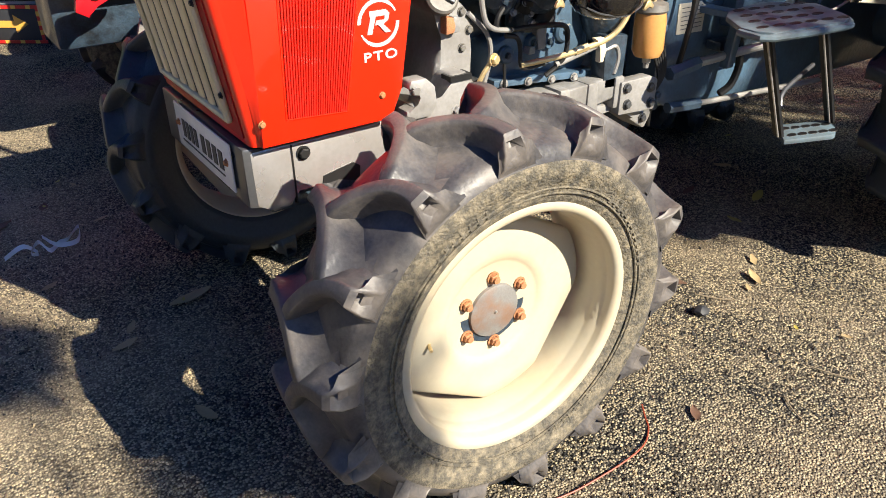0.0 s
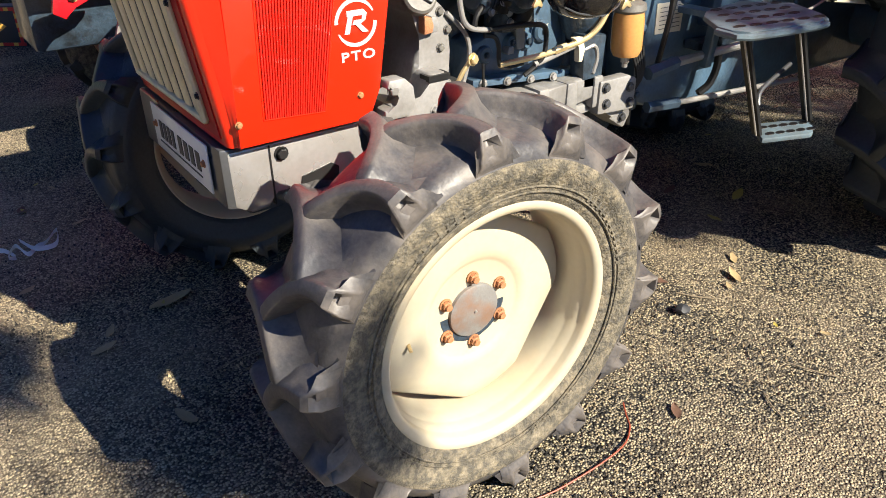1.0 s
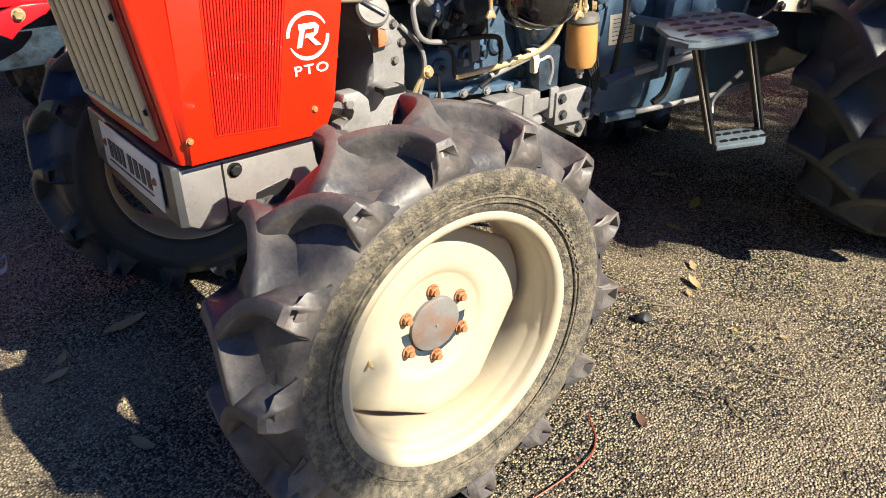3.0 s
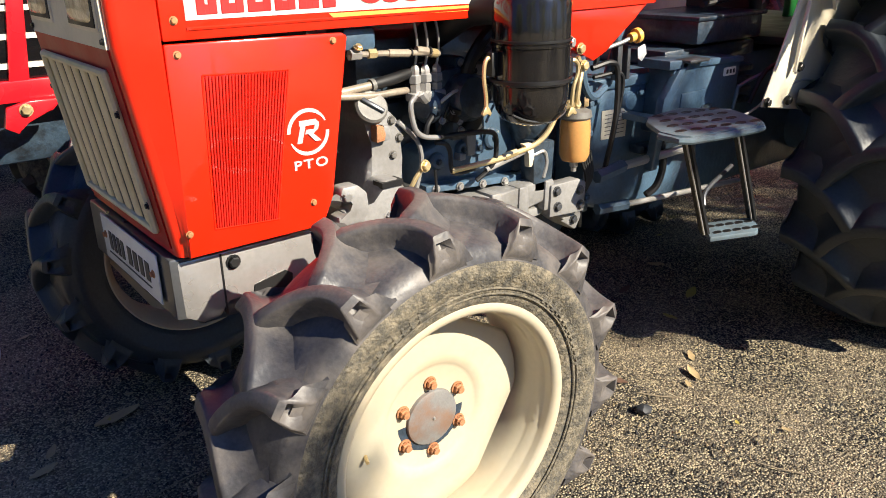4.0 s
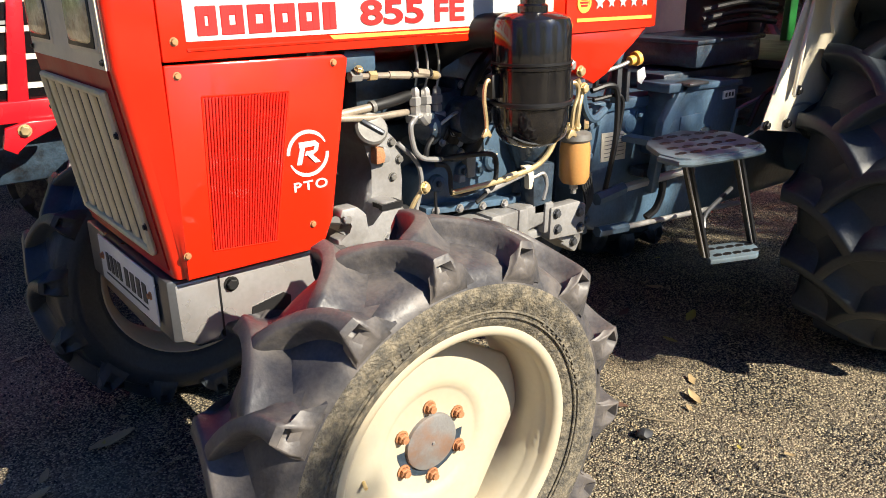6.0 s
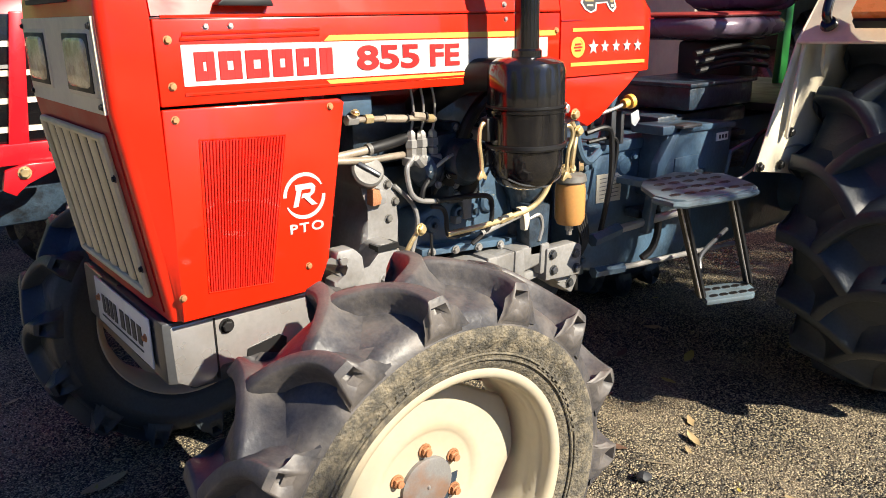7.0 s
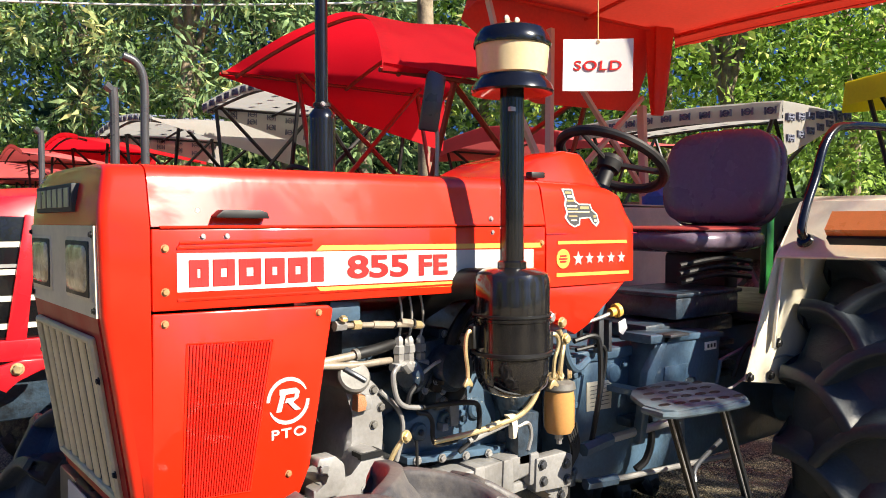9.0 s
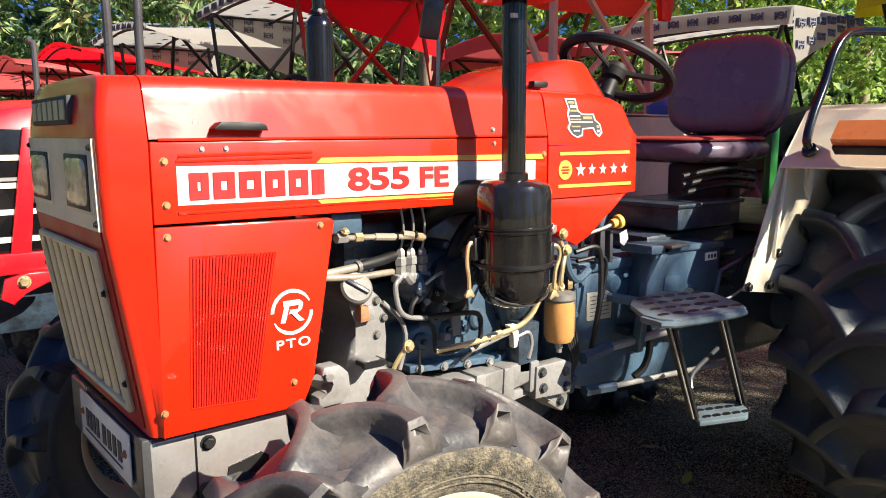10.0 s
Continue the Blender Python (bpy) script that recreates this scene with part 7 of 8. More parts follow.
    part("steering_wheel", lathe([(0.19 + 0.014 * math.cos(q), 0.014 * math.sin(q)) for q in (math.pi * i / 4 for i in range(8))], 32, axis_pose((1.42, 0, 1.60), (0.5, 0, 0.86)), closed=True), M_MATBLACK, t)
    part("steering_column", tube([(1.42, 0, 1.60), (1.2, 0, 1.25)], 0.03, 8, 1), M_MATBLACK, t)
    part("seat", cube(1.75, 2.2, -0.24, 0.24, 1.18, 1.30, 0.04), M_VINYL, t)
    part("seat_back", cube(2.14, 2.24, -0.24, 0.24, 1.28, 1.66, 0.04), M_VINYL, t)
    part("platform", cube(1.3, 2.7, -0.5, 0.5, 0.93, 0.98, 0.01), M_MATBLACK, t)
    x0, x1, half, zt, ze, sk = c
    sheet = part("canopy_sheet", arched_sheet(x0, x1, half, zt, ze, sk, nose=0.04, **(shape or {})), canopy, t, sharp=75)
    if valance:
        bm = bmesh.new()
        vv = []
        for j in range(25):
            v = j / 24 * 2 - 1
            z = zt - (zt - ze) * abs(v) ** 1.7
            xv = x0 - 0.004 if front else x1 + 0.004
            vv.append([bm.verts.new((xv + 0.01 * math.sin(j * 1.9) * q, half * v, z - valance * q)) for q in (0, 0.5, 1.0)])
        for a, b in zip(vv, vv[1:]):
            for q in range(2):
                bm.faces.new((a[q], a[q + 1], b[q + 1], b[q]))
        val = part("valance", bm, canopy, t, sharp=75)
        if marks:
            first = None
            for j in range(11):
                v = (j + 0.5) / 11 * 2 - 1
                tm = Matrix.Translation((x0 - 0.004 if front else x1 + 0.004, half * v, zt - (zt - ze) * abs(v) ** 1.7 - valance * 0.5)) @ Matrix.Rotation(math.pi / 2, 4, "Y") @ Matrix.Rotation(math.pi / 2, 4, "Z")
                if first is None:
                    bm = lathe([(0.020, -0.014), (0.026, -0.014), (0.026, 0.014), (0.020, 0.014)], 14, closed=True)
                    cube(-0.040, 0.040, -0.005, 0.005, -0.014, 0.014, into=bm)
                    cube(-0.046, -0.036, -0.026, 0.026, -0.014, 0.014, into=bm)
                    cube(0.036, 0.044, -0.026, 0.026, -0.014, 0.014, into=bm)
                    first = part("printed_mark", bm, M_PRINT, val)
                    first.matrix_local = tm
                else:
                    share(first, tm, val, "printed_mark")
            first = None
            for j in range(7):
                for q in (0.3, 0.7):
                    f = (j + 0.5) / 7
                    tm = Matrix.Translation((x0 + (x1 - x0) * f, half + 0.014, ze - sk * q * (0.1 + 0.9 * f))) @ Matrix.Rotation(math.pi / 2, 4, "X")
                    if first is None:
                        first = share(first or val.children[0], tm, sheet, "printed_mark")
                    else:
                        share(first, tm, sheet, "printed_mark")
    if marks:
        print_marks(sheet, x0, x1, half, zt, ze, rng)
    for x in (x0 + 0.09, (x0 + x1) / 2, x1 - 0.05):
        pts = []
        for j in range(9):
            v = (j / 8 * 2 - 1) * 0.98
            fx = (x - x0) / (x1 - x0)
            sh = shape or {}
            pts.append((x + sh.get("bow", 0) * (1 - abs(v) ** 1.6) * (1 - fx), half * v, zt + sh.get("tilt", 0) * v - (zt - ze) * abs(v) ** 1.7 - 0.06))
        part("hoop", tube(pts, 0.013, 6, 2), frame_mat, t)
    for s in (-1, 1):
        y = s * 0.58
        tl = (shape or {}).get("tilt", 0) * s
        part("side_rail", tube([(x0, s * half * 0.97, ze + tl - 0.03), (x1, s * half * 0.97, ze + tl - 0.03)], 0.012, 6, 1), frame_mat, t)
        xa, xb = 1.75, min(2.75, x1 - 0.1)
        for a, b in (((xa, y, 1.45), (xa, s * half * 0.9, ze + tl)), ((xb, y, 1.35), (xb, s * half * 0.9, ze + tl)), ((xa, y, 1.45), (xb, s * half * 0.85, ze + tl)), ((xb, y, 1.40), (xa, s * half * 0.85, ze + tl)),
                     ((xa, y, 1.48), (xb, y, 1.45))):
            part("post", tube([a, b], 0.017, 6, 1), frame_mat, t)
    return t


near = row_tractor("crimson tractor with black side vents under a red cloth canopy", (0.0, 2.15), M_RED2, M_C_RED, (1.24, 3.10, 0.95, 2.655, 2.255, 0.44), detail=True, pipes=2, shape={"bow": 0.38, "tilt": 0.13, "near_skirt": 0.05}, frame_mat=M_POST_RUST)
mirror = part("mirror", prism([(-0.05, 0.0), (0.045, 0.0), (0.05, 0.27), (-0.03, 0.29), (-0.045, 0.27)], "y", -0.02, 0.02, 0.012), M_DARKSTEEL, near, "dark rear-view mirror")
mirror.matrix_local = pose(1.48, -0.98, 1.82, 0, 8, -30)
part("mirror_arm", tube([(1.52, -0.98, 1.45), (1.535, -0.98, 1.80), (1.50, -0.975, 1.90)], 0.010, 8), M_STEEL, near)
row_tractor("red tractor under a cream printed canopy with dark frame", (0.30, 4.35), M_RED2, M_C_CREAM, (1.66, 3.05, 0.92, 2.53, 2.47, 0.42), marks=True, pipes=1, valance=0.085, front=True, shape={"near_skirt": 0.36})
row_tractor("red tractor under a pale printed canopy", (0.15, 6.55), M_RED2, M_C_CREAM, (1.45, 2.9, 0.95, 2.47, 2.38, 0.30), marks=True, valance=0.07, front=True, shape={"near_skirt": 0.42})
row_tractor("dark red tractor under a red canopy", (0.1, 8.8), M_MAROON, M_C_RED, (1.40, 2.9, 0.95, 2.48, 2.38, 0.28), valance=0.06, front=True)
row_tractor("red tractor under a faded red canopy", (0.0, 11.2), M_RED2, M_C_PINK, (1.35, 2.9, 0.95, 2.52, 2.36, 0.2), valance=0.06, front=True)
row_tractor("red tractor under a faded red canopy", (0.2, 13.4), M_RED2, M_C_PINK, (1.0, 2.8, 0.95, 2.45, 2.10, 0.1))
# second row behind, facing the other way
row_tractor("tractor under a white printed canopy in the back row", (7.3, 2.05), M_MATBLACK, M_C_CREAM, (1.75, 2.75, 0.98, 2.27, 2.235, 0.40), shape={"near_skirt": 0.12}, valance=0.13, turn=math.pi, marks=True, group="tractors of the back row")
row_tractor("green tractor under a yellow canopy in the back row", (7.7, -0.10), M_GREEN, M_C_YELLOW, (1.0, 2.7, 0.95, 2.46, 2.38, 0.22), valance=0.17, turn=math.pi, group="tractors of the back row")
row_tractor("red tractor under a faded red canopy in the back row", (7.4, 4.15), M_RED2, M_C_PINK, (1.0, 2.9, 0.98, 2.34, 2.20, 0.16), valance=0.15, turn=math.pi, group="tractors of the back row")

# things by the driver's place behind
bag = thing("bag", "crumpled bright blue plastic bag on the far fender", "bag", (2.62, 0.66, 1.46))
bm = bmesh.new()
bmesh.ops.create_icosphere(bm, subdivisions=3, radius=0.10)
for v in bm.verts:
    v.co = Vector((v.co.x * 1.3, v.co.y * 0.9, max(v.co.z, -0.03) * 0.8)) * (1 + 0.25 * noise.noise(v.co * 14))
bm.transform(Matrix.Translation((0, 0, 0.028)))
part("sack", bm, M_BLUE, bag, sharp=30)


def make_arrow_board():
    b = thing("arrow_board", "black board with yellow arrow and red-yellow border", "sign board", (-0.214, 4.72, 0))
    b.rotation_euler = (0, 0, radians(-39))
    b.scale = (0.68, 0.68, 0.68)
    brd = part("board", prism([(-0.30, 0.0), (0.30, 0.0), (0.26, 0.42), (-0.30, 0.42)], "y", -0.02, 0.02, 0.006), M_DARK_INK, b)
    for k, (x0, x1, z0, z1) in enumerate(((-0.29, 0.29, 0.012, 0.045), (-0.29, 0.27, 0.375, 0.41), (0.235, 0.27, 0.045, 0.375))):
        part("border", cube(x0, x1, -0.026, -0.018, z0, z1), M_RED_INK, b, "red border tape")
        for j in range(3):
            f = (j + 0.6) / 3.4
            q = (x0 + (x1 - x0) * f, x0 + (x1 - x0) * f + 0.05) if k < 2 else (x0, x1)
            zz = (z0, z1) if k < 2 else (z0 + (z1 - z0) * f, z0 + (z1 - z0) * f + 0.05)
            part("border_patch", cube(q[0], q[1], -0.0285, -0.02, zz[0], zz[1]), M_YELLOW, b)
    part("arrow", prism([(-0.26, 0.18), (-0.03, 0.18), (-0.03, 0.12), (0.12, 0.215), (-0.03, 0.31), (-0.03, 0.25), (-0.26, 0.25)], "y", -0.028, -0.018), M_YELLOW, b, "yellow arrow")
    part("stand", prism([(-0.28, 0.0), (0.28, 0.0), (0.24, 0.40), (-0.28, 0.40)], "y", 0.10, 0.13, 0.006), M_SILVER, b)
    part("hinge_top", cube(-0.29, 0.25, -0.015, 0.12, 0.405, 0.425, 0.005), M_SILVER, b)


make_arrow_board()


# ---------------------------------------------------------------- trees
def leaf_material(name, dark, light, yellow):
    m = bpy.data.materials.new(name)
    m.use_nodes = True
    n, l = m.node_tree.nodes, m.node_tree.links
    b = n["Principled BSDF"]
    geo = n.new("ShaderNodeNewGeometry")
    ramp = n.new("ShaderNodeValToRGB")
    tone = n.new("ShaderNodeTexNoise")
    tone.inputs["Scale"].default_value, tone.inputs["Detail"].default_value = 0.9, 3
    l.new(n.new("ShaderNodeTexCoord").outputs["Object"], tone.inputs["Vector"])
    wide = n.new("ShaderNodeMapRange")
    wide.inputs["From Min"].default_value, wide.inputs["From Max"].default_value = 0.30, 0.72
    wide.inputs["To Min"].default_value, wide.inputs["To Max"].default_value = -0.22, 0.82
    l.new(tone.outputs["Fac"], wide.inputs["Value"])
    own = n.new("ShaderNodeMath")
    own.operation = "MULTIPLY_ADD"
    own.inputs[1].default_value = 0.45
    l.new(geo.outputs["Random Per Island"], own.inputs[0])
    l.new(wide.outputs["Result"], own.inputs[2])
    l.new(own.outputs[0], ramp.inputs["Fac"])
    e = ramp.color_ramp.elements
    e[0].color, e[1].color = (*dark, 1), (*yellow, 1)
    ramp.color_ramp.elements.new(0.72).color = (*light, 1)
    l.new(ramp.outputs["Color"], b.inputs["Base Color"])
    b.inputs["Roughness"].default_value = 0.5
    b.inputs["Specular IOR Level"].default_value = 0.25
    tr = n.new("ShaderNodeBsdfTranslucent")
    l.new(ramp.outputs["Color"], tr.inputs["Color"])
    mx = n.new("ShaderNodeMixShader")
    mx.inputs[0].default_value = 0.42
    l.new(b.outputs[0], mx.inputs[1])
    l.new(tr.outputs[0], mx.inputs[2])
    l.new(mx.outputs[0], n["Material Output"].inputs["Surface"])
    return m


M_LEAF = leaf_material("long_green_leaves", (0.018, 0.050, 0.028), (0.34, 0.50, 0.22), (0.85, 0.85, 0.36))
M_LEAF2 = leaf_material("bright_green_leaves", (0.020, 0.058, 0.016), (0.40, 0.62, 0.11), (0.88, 0.90, 0.26))
M_BARK = mat("pale_bark", (0.30, 0.24, 0.16), 0.85, var=0.3, scale=5, grime=(0.09, 0.07, 0.05), grime_amt=0.7, grime_scale=6, bump=0.8, bump_scale=22)


def leaves_mesh(name, clumps, per, size, wide, rng, material):
    """Rosettes of long bent leaves round twig ends."""
    verts, faces = [], []
    for c, r in clumps:
        for _ in range(per):
            d = Vector((rng.gauss(0, 1), rng.gauss(0, 1), rng.gauss(0, 0.8))).normalized()
            p = c + d * r * rng.uniform(0.25, 1.0)
            f = (d + Vector((rng.uniform(-0.7, 0.7), rng.uniform(-0.7, 0.7), rng.uniform(-0.9, 0.2)))).normalized()
            s = f.cross(Vector((rng.uniform(-1, 1), rng.uniform(-1, 1), rng.uniform(-0.2, 1)))).normalized()
            u = s.cross(f)
            L = size * rng.uniform(0.6, 1.3)
            w = L * wide
            k = len(verts)
            verts += [p, p + f * L * 0.4 + s * w + u * L * 0.05, p + f * L * 0.4 - s * w + u * L * 0.05, p + f * L - u * L * 0.14]
            faces += [(k, k + 1, k + 2), (k + 1, k + 3, k + 2)]
    me = bpy.data.meshes.new(name)
    me.from_pydata([tuple(v) for v in verts], [], faces)
    me.materials.append(material)
    return me


def make_tree(at, height, spread, seed, trunk_r=0.16, low=0.25, clumps=170, per=16, leaf=0.24, wide=0.17, material=None, label="broad-leaved tree with dense green crown"):
    rng = random.Random(seed)
    t = thing("tree", label, "tree", (at[0], at[1], 0), "trees behind the yard")
    lean = Vector((rng.uniform(-0.3, 0.3), rng.uniform(-0.3, 0.3), 0))
    fork = Vector((0, 0, height * 0.42)) + lean
    bm = tube([(0, 0, -0.1), (0.03, 0.02, height * 0.2), tuple(fork)], trunk_r, 12, 4, r2=trunk_r * 0.7)
    for k in range(7):
        a = k * 0.9 + rng.random()
        e = fork + Vector((math.cos(a) * spread * 0.7, math.sin(a) * spread * 0.7, height * rng.uniform(0.05, 0.45)))
        mid = fork.lerp(e, 0.5) + Vector((0, 0, height * 0.05))
        tube([tuple(fork - Vector((0, 0, rng.uniform(0, height * 0.15)))), tuple(mid), tuple(e)], trunk_r * 0.45, 7, 4, r2=trunk_r * 0.08, into=bm)
    part("trunk", bm, M_BARK, t, sharp=80)
    pts = []
    for _ in range(clumps):
        while True:
            q = Vector((rng.uniform(-1, 1), rng.uniform(-1, 1), rng.uniform(-1, 1)))
            if 0.25 < q.length < 1:
                break
        z = height * (low + (1 - low) * (q.z * 0.5 + 0.5))
        k = 1 + 0.25 * noise.noise((q.x * 2 + seed, q.y * 2, q.z * 2))
        pts.append((Vector((q.x * spread * k, q.y * spread * k, z)) + lean, rng.uniform(0.25, 0.5)))
    cr = new("crown", leaves_mesh("crown", pts, per, leaf, wide, rng, material or M_LEAF))
    cr.parent = t


FWD, RGT = Vector((0.618, 0.786, 0)), Vector((0.786, -0.618, 0))
EYE = Vector((-0.81, -1.85, 0))


def place(depth, side):
    """A ground point by its depth and its offset to the right per metre of depth, seen from where the filming person stands."""
    p = EYE + FWD * depth + RGT * (depth * side)
    return p.x, p.y


for depth, side, h, sp, seed, mt in ((15.5, -0.62, 8.5, 3.2, 1, M_LEAF), (14.0, -0.33, 8.5, 3.0, 2, M_LEAF), (15.0, -0.10, 9.0, 3.2, 3, M_LEAF), (16.0, 0.13, 8.5, 3.2, 4, M_LEAF2),
                                     (15.0, 0.36, 8.5, 3.3, 5, M_LEAF2), (14.5, 0.60, 8.0, 3.2, 6, M_LEAF2), (19.5, -0.45, 9.5, 3.8, 7, M_LEAF2), (20.0, -0.2, 10.0, 3.8, 8, M_LEAF),
                                     (20.5, 0.05, 10, 3.8, 9, M_LEAF), (20.0, 0.28, 10, 3.8, 10, M_LEAF2), (20.0, 0.52, 10, 3.8, 11, M_LEAF2)):
    make_tree(place(depth, side), h * 1.45, sp, seed, low=0.12 if depth < 18 else 0.05, clumps=430 if mt is M_LEAF else 440, per=30 if mt is M_LEAF else 24, leaf=0.225 if mt is M_LEAF else 0.19, wide=0.135 if mt is M_LEAF else 0.22, material=mt)

make_tree(place(12.6, -0.022), 14.0, 2.0, 61, trunk_r=0.17, low=0.52, clumps=90, per=22, leaf=0.26, wide=0.12, material=M_LEAF, label="tree with a bare pale trunk and a high crown")

# unseen trees behind the filming person, whose crowns shade parts of the yard
def make_shade_tree(foot, tip, areas, gaps, seed, label):
    """A crown whose clumps throw their shadows on the ground areas (x0, x1, y0, y1, count), with sunny gaps (x, y, rx, ry)."""
    rng = random.Random(seed)
    t = thing("tree", label, "tree", (*foot, 0))
    o = Vector((*foot, 0))
    pts = []
    sx, sy = SUN_TO.x / SUN_TO.z, SUN_TO.y / SUN_TO.z
    for x0, x1, y0, y1, count in areas:
        for _ in range(count):
            gx, gy, z = rng.uniform(x0, x1), rng.uniform(y0, y1), rng.uniform(4.7, 5.5)
            if any(((gx - a) / c) ** 2 + ((gy - b) / d) ** 2 < 1 for a, b, c, d in gaps):
                continue
            pts.append((Vector((gx + sx * z, gy + sy * z, z)) - o, rng.uniform(0.08, 0.16)))
    fork = Vector(tip) - o
    bm = tube([(0, 0, -0.1), tuple(fork * 0.35 + Vector((0.05, 0, 0.2))), tuple(fork)], 0.14, 10, 4, r2=0.06)
    for q, _ in pts[::max(1, len(pts) // 8)][:8]:
        mid = fork.lerp(q, 0.5) + Vector((0, 0, 0.15))
        tube([tuple(fork * 0.85), tuple(mid), tuple(q)], 0.022, 6, 3, r2=0.005, into=bm)
    part("trunk", bm, M_BARK, t, sharp=80)
    cr = new("crown", leaves_mesh("crown", pts, 18, 0.11, 0.21, rng, M_LEAF))
    cr.parent = t


make_shade_tree((1.2, -8.2), (1.5, -6.9, 4.2), ((-1.6, -1.22, -0.6, 0.9, 42), (-1.05, -0.72, 0.38, 0.50, 10), (-1.05, -0.80, -0.95, -0.50, 14), (-0.60, -0.46, -0.55, -0.08, 15), (-0.98, -0.92, -0.02, 0.10, 2), (-1.04, -0.88, 0.50, 0.68, 9)),
                ((-0.60, 2.35, 0.2, 0.5), (-0.86, 0.02, 0.20, 0.27), (-0.76, 0.74, 0.16, 0.16), (-0.64, 0.55, 0.12, 0.10)), 21, "leafy tree beside the yard whose crown shades the asphalt")
# added only to darken the driver's place and the ground by the rear wheels
make_shade_tree((4.2, -7.4), (3.9, -6.0, 4.3), ((1.24, 1.9, 0.95, 2.2, 150), (1.24, 1.9, -0.15, 0.95, 110), (0.66, 0.86, 0.62, 1.0, 9), (1.9, 4.5, -0.55, 1.7, 420)), (), 22, "unseen leafy tree added to shade the driver's place")
# unseen trees added on the camera's side: they close the place, cut sky light and mirror in the paint
for a, d, h, sp, seed in ((-60, 12, 6.2, 2.4, 31), (-100, 10, 7.5, 2.6, 32), (-140, 10, 7.5, 2.8, 33), (-175, 12, 5.0, 2.4, 34), (150, 13, 5.2, 2.4, 35), (98, 17, 7.0, 2.8, 38), (105, 16, 7.0, 2.8, 39), (113, 15, 6.5, 2.8, 40), (-28, 12, 7.5, 2.6, 36), (2, 13, 7.5, 2.8, 37)):
    make_tree((d * math.cos(radians(a)), -1.8 + d * math.sin(radians(a))), h, sp, seed, clumps=150, per=14, leaf=0.42, wide=0.16, low=0.12, material=M_LEAF)
# an unseen crown, added to shade the yard behind the rear wheels
make_tree((10.2, -6.6), 7.2, 2.1, 41, clumps=190, per=18, leaf=0.30, wide=0.2, low=0.55, material=M_LEAF)

# far woods that close the view
rng = random.Random(77)
pts = []
for _ in range(1500):
    d, s = rng.uniform(25, 29), rng.uniform(-1.0, 1.0)
    x, y = place(d, s)
    z = rng.uniform(0.2, 9.5)
    if z > 3 and noise.noise((s * 7, z * 0.55, 4.4)) > 0.34:
        continue
    pts.append((Vector((x, y, z)), rng.uniform(0.5, 0.9)))
far_woods = new("far_woods", leaves_mesh("far_woods", pts, 16, 0.55, 0.26, rng, M_LEAF))
tagged(far_woods, "dense dark green woods behind the yard", "woods", kind="stuff")
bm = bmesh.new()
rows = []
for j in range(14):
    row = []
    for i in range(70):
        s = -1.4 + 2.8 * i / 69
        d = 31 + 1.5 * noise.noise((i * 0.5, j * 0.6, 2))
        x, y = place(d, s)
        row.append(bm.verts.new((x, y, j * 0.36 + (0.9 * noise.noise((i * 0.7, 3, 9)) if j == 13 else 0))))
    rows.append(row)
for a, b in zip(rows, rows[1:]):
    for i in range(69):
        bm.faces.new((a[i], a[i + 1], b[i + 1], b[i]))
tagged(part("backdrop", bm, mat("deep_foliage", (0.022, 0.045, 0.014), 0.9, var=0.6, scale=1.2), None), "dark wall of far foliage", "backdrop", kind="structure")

# overhead cable
cable = thing("overhead_cable", "thin white cable strung between the trees", "cable", (*place(13.0, -0.33), 4.9))
p0 = Vector((*place(13.0, -0.33), 4.9))
line = [Vector((*place(13.0, s), z)) - p0 for s, z in ((-0.75, 5.1), (-0.40, 4.93), (-0.10, 4.95), (0.05, 5.06), (0.25, 5.35), (0.7, 6.1))]
part("wire", tube(line, 0.017, 6, 5), M_RIBBON, cable)


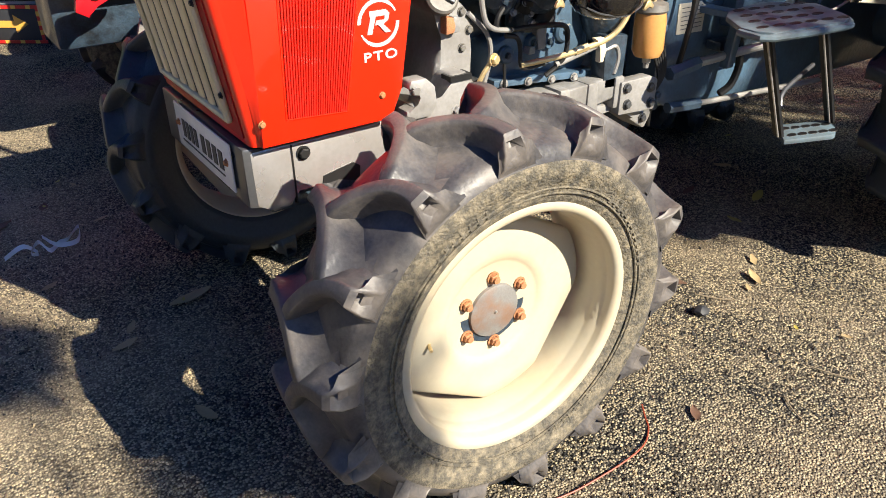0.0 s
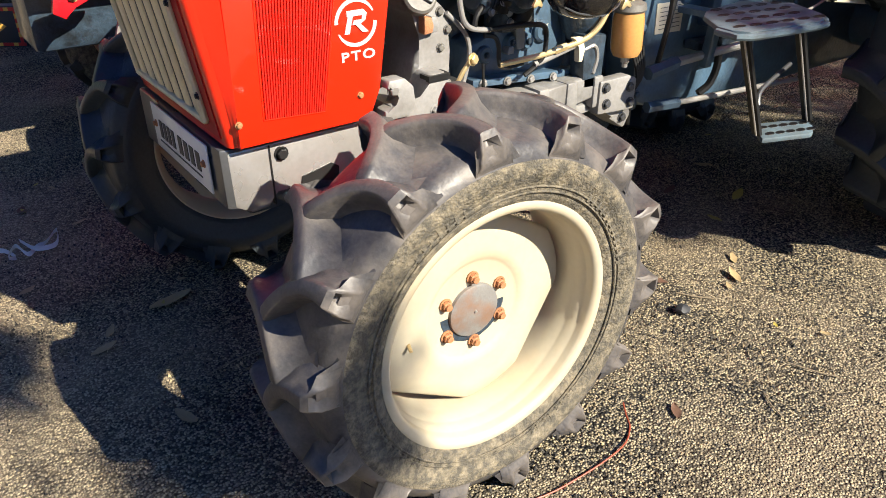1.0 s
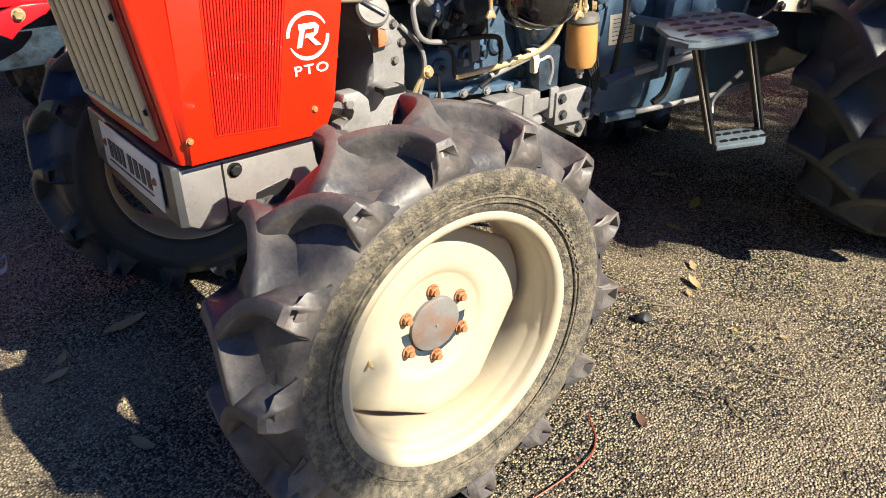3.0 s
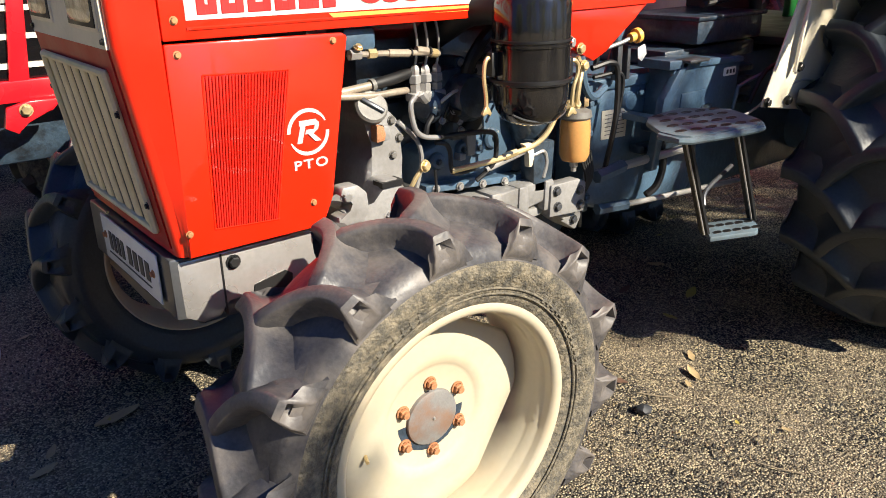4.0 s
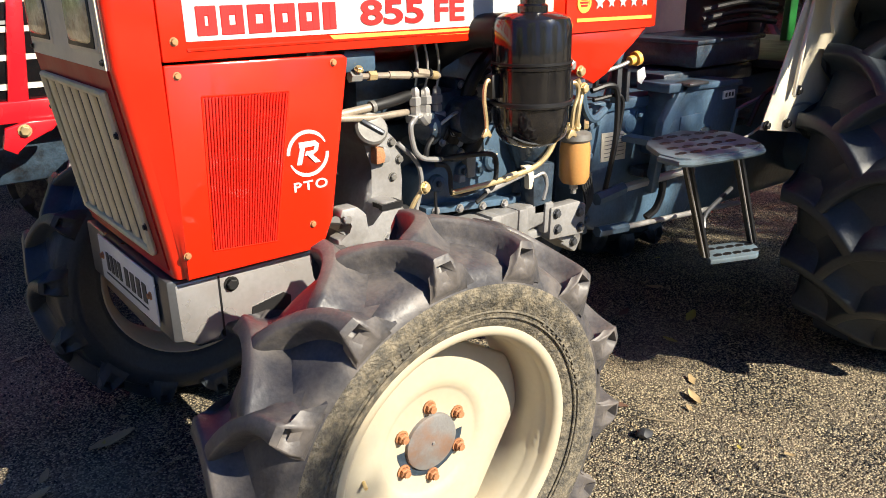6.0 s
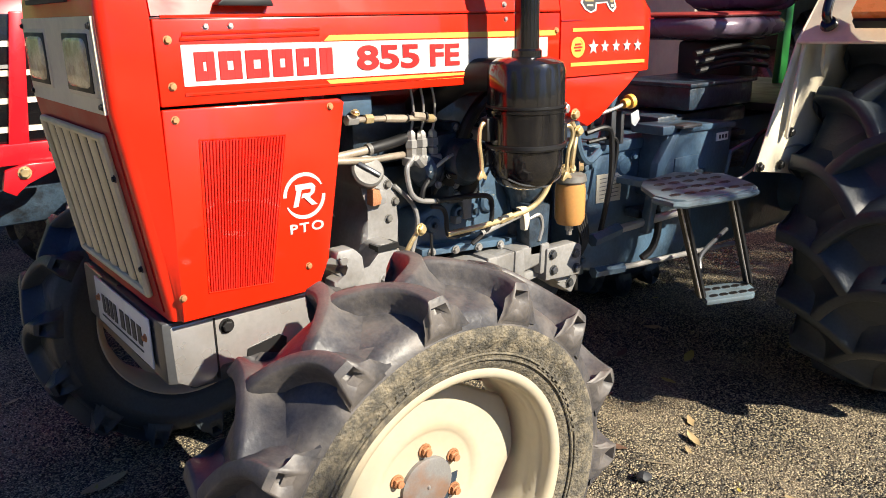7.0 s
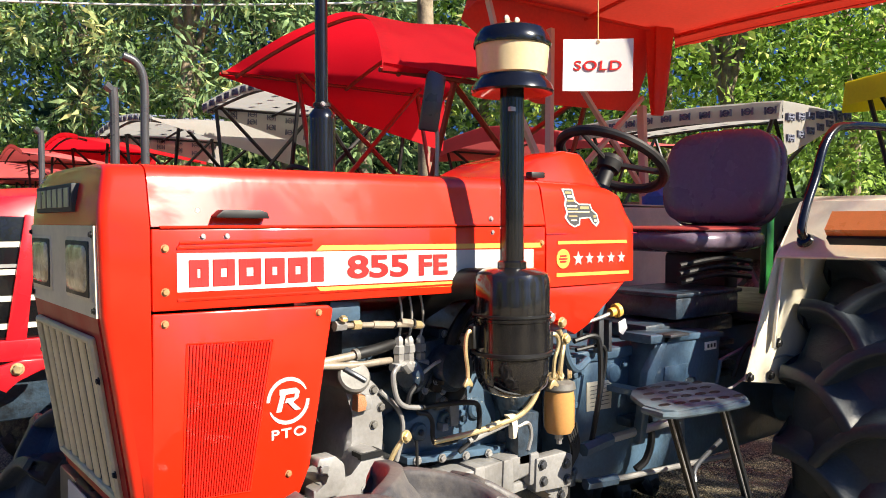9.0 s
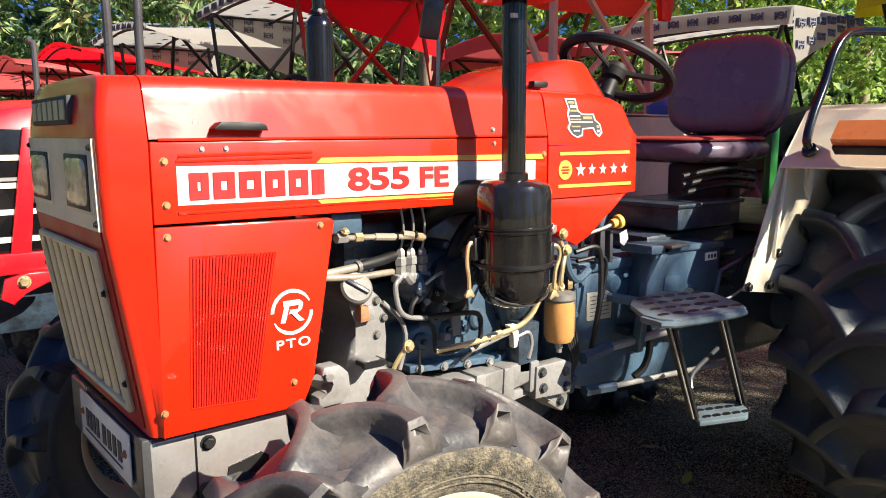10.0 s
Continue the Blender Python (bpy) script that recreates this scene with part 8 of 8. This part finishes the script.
# ---------------------------------------------------------------- litter on the asphalt
def make_leaf_litter():
    M = [mat("dry_tan_leaf", (0.42, 0.31, 0.16), 0.7, var=0.25, scale=30), mat("yellow_leaf", (0.42, 0.34, 0.07), 0.6, var=0.2, scale=30), mat("brown_leaf", (0.13, 0.070, 0.045), 0.8, var=0.3, scale=30)]
    names = ("pale tan dry leaf on the asphalt", "fallen yellow leaf on the asphalt", "curled brown dry leaf on the asphalt")
    spots = [(-0.343, 0.496, 0.075, 0, 0.2), (-0.555, 0.43, 0.030, 0, 1.0), (-0.595, 0.34, 0.040, 0, 0.1), (-0.28, 1.08, 0.04, 0, 0.4), (-0.50, -0.10, 0.045, 0, 1.9), (1.797, -0.10, 0.045, 1, 0.3), (0.74, -0.37, 0.030, 1, 0.8),
             (-0.80, 1.45, 0.05, 2, 0.3), (-0.62, 1.55, 0.04, 2, 1.3), (1.02, -0.36, 0.04, 2, 2.2), (1.25, -0.50, 0.04, 0, 1.1), (1.55, -0.18, 0.035, 1, 1.5),
             (1.62, 0.10, 0.04, 2, 0.2), (1.95, 0.2, 0.04, 0, 2.0), (-0.45, 1.3, 0.03, 0, 0.2), (-0.25, 1.55, 0.03, 0, 1.2), (1.35, -0.42, 0.03, 0, 0.9), (0.55, -0.85, 0.03, 2, 0.9), (-0.72, 0.85, 0.03, 0, 0.4)]
    rng = random.Random(3)
    extra = [(rng.uniform(-1.3, 2.4), rng.uniform(-1.1, 2.4), rng.uniform(0.008, 0.02), rng.choice((0, 0, 1, 2)), rng.random() * 6) for _ in range(34)]
    for x, y, s, k, a in spots + extra:
        bm = bmesh.new()
        n = 7
        rows = []
        curl = rng.uniform(0.1, 0.35)
        for i in range(n):
            f = i / (n - 1)
            w = s * 0.42 * math.sin(math.pi * min(1, f * 0.92 + 0.06)) ** 0.8
            h = 0.004 + s * curl * (f - 0.4) ** 2
            rows.append([bm.verts.new(((f - 0.5) * s * 2, sg * w * (1 + 0.2 * rng.uniform(-1, 1)), h + abs(sg) * s * curl * 0.4)) for sg in (-1, 0, 1)])
        for p, q in zip(rows, rows[1:]):
            for j in range(2):
                bm.faces.new((p[j], p[j + 1], q[j + 1], q[j]))
        o = part("fallen_leaf", bm, M[k], None, sharp=60)
        o.matrix_world = pose(x, y, 0.004, rng.uniform(-8, 8), rng.uniform(-8, 8), math.degrees(a))
        tagged(o, names[k], "leaf", "fallen leaves")


make_leaf_litter()


def make_ground_bits():
    st = thing("stone", "small dark stone on the lit asphalt", "stone", (0.945, -0.537, 0))
    bm = bmesh.new()
    bmesh.ops.create_icosphere(bm, subdivisions=2, radius=0.022)
    for v in bm.verts:
        v.co = Vector((v.co.x * 1.3, v.co.y, v.co.z * 0.7 + 0.012)) * (1 + 0.35 * noise.noise(v.co * 40))
    part("chip", bm, M_DARK_INK, st, sharp=25)
    rb = thing("ribbon", "crumpled white ribbon lying on the asphalt", "ribbon", (-0.66, 1.13, 0))
    pts = [(-0.16, 0.02, 0.004), (-0.09, 0.05, 0.02), (-0.05, -0.02, 0.012), (-0.075, -0.05, 0.03), (-0.04, 0.0, 0.045), (-0.01, -0.02, 0.01), (0.03, 0.03, 0.008), (0.06, 0.0, 0.03), (0.11, 0.05, 0.045), (0.09, 0.0, 0.012), (0.02, -0.01, 0.02), (-0.02, 0.05, 0.04)]
    line = smooth_line(pts, 6)
    bm = bmesh.new()
    rows = []
    for i, p in enumerate(line):
        tw = Vector((0, math.sin(i * 0.25) * 0.5, 1)).normalized() * 0.009
        rows.append((bm.verts.new(p - tw + Vector((0, 0, 0.009))), bm.verts.new(p + tw + Vector((0, 0, 0.009)))))
    for a, b in zip(rows, rows[1:]):
        bm.faces.new((a[0], a[1], b[1], b[0]))
    part("band", bm, M_RIBBON, rb, sharp=80)
    w = thing("wire", "thin rust-red wire lying on the asphalt", "wire", (0.30, -0.84, 0))
    part("strand", tube([(-0.42, 0.05, 0.004), (-0.25, -0.02, 0.005), (-0.10, -0.03, 0.004), (0.04, -0.02, 0.008), (0.11, 0.02, 0.004), (0.14, 0.06, 0.003), (0.17, 0.10, 0.003)], 0.0022, 6), M_WIRE, w)
    rng = random.Random(9)
    for x, y, L, a in ((-0.30, 0.05, 0.09, 0.1), (-0.25, 0.26, 0.06, 0.3), (1.05, -0.50, 0.06, 2.2), (1.00, -0.95, 0.07, 2.0), (-0.45, 0.15, 0.07, 0.5), (0.78, -0.98, 0.05, 1.1)):
        tw = thing("twig", "thin dry twig on the asphalt", "twig", (x, y, 0), "twigs")
        part("stick", tube([(-L, 0, 0.004), (0, L * 0.12, 0.006), (L, 0.0, 0.005)], 0.0022, 5, 3), M_BARK, tw)
        tw.rotation_euler = (0, 0, a)


make_ground_bits()
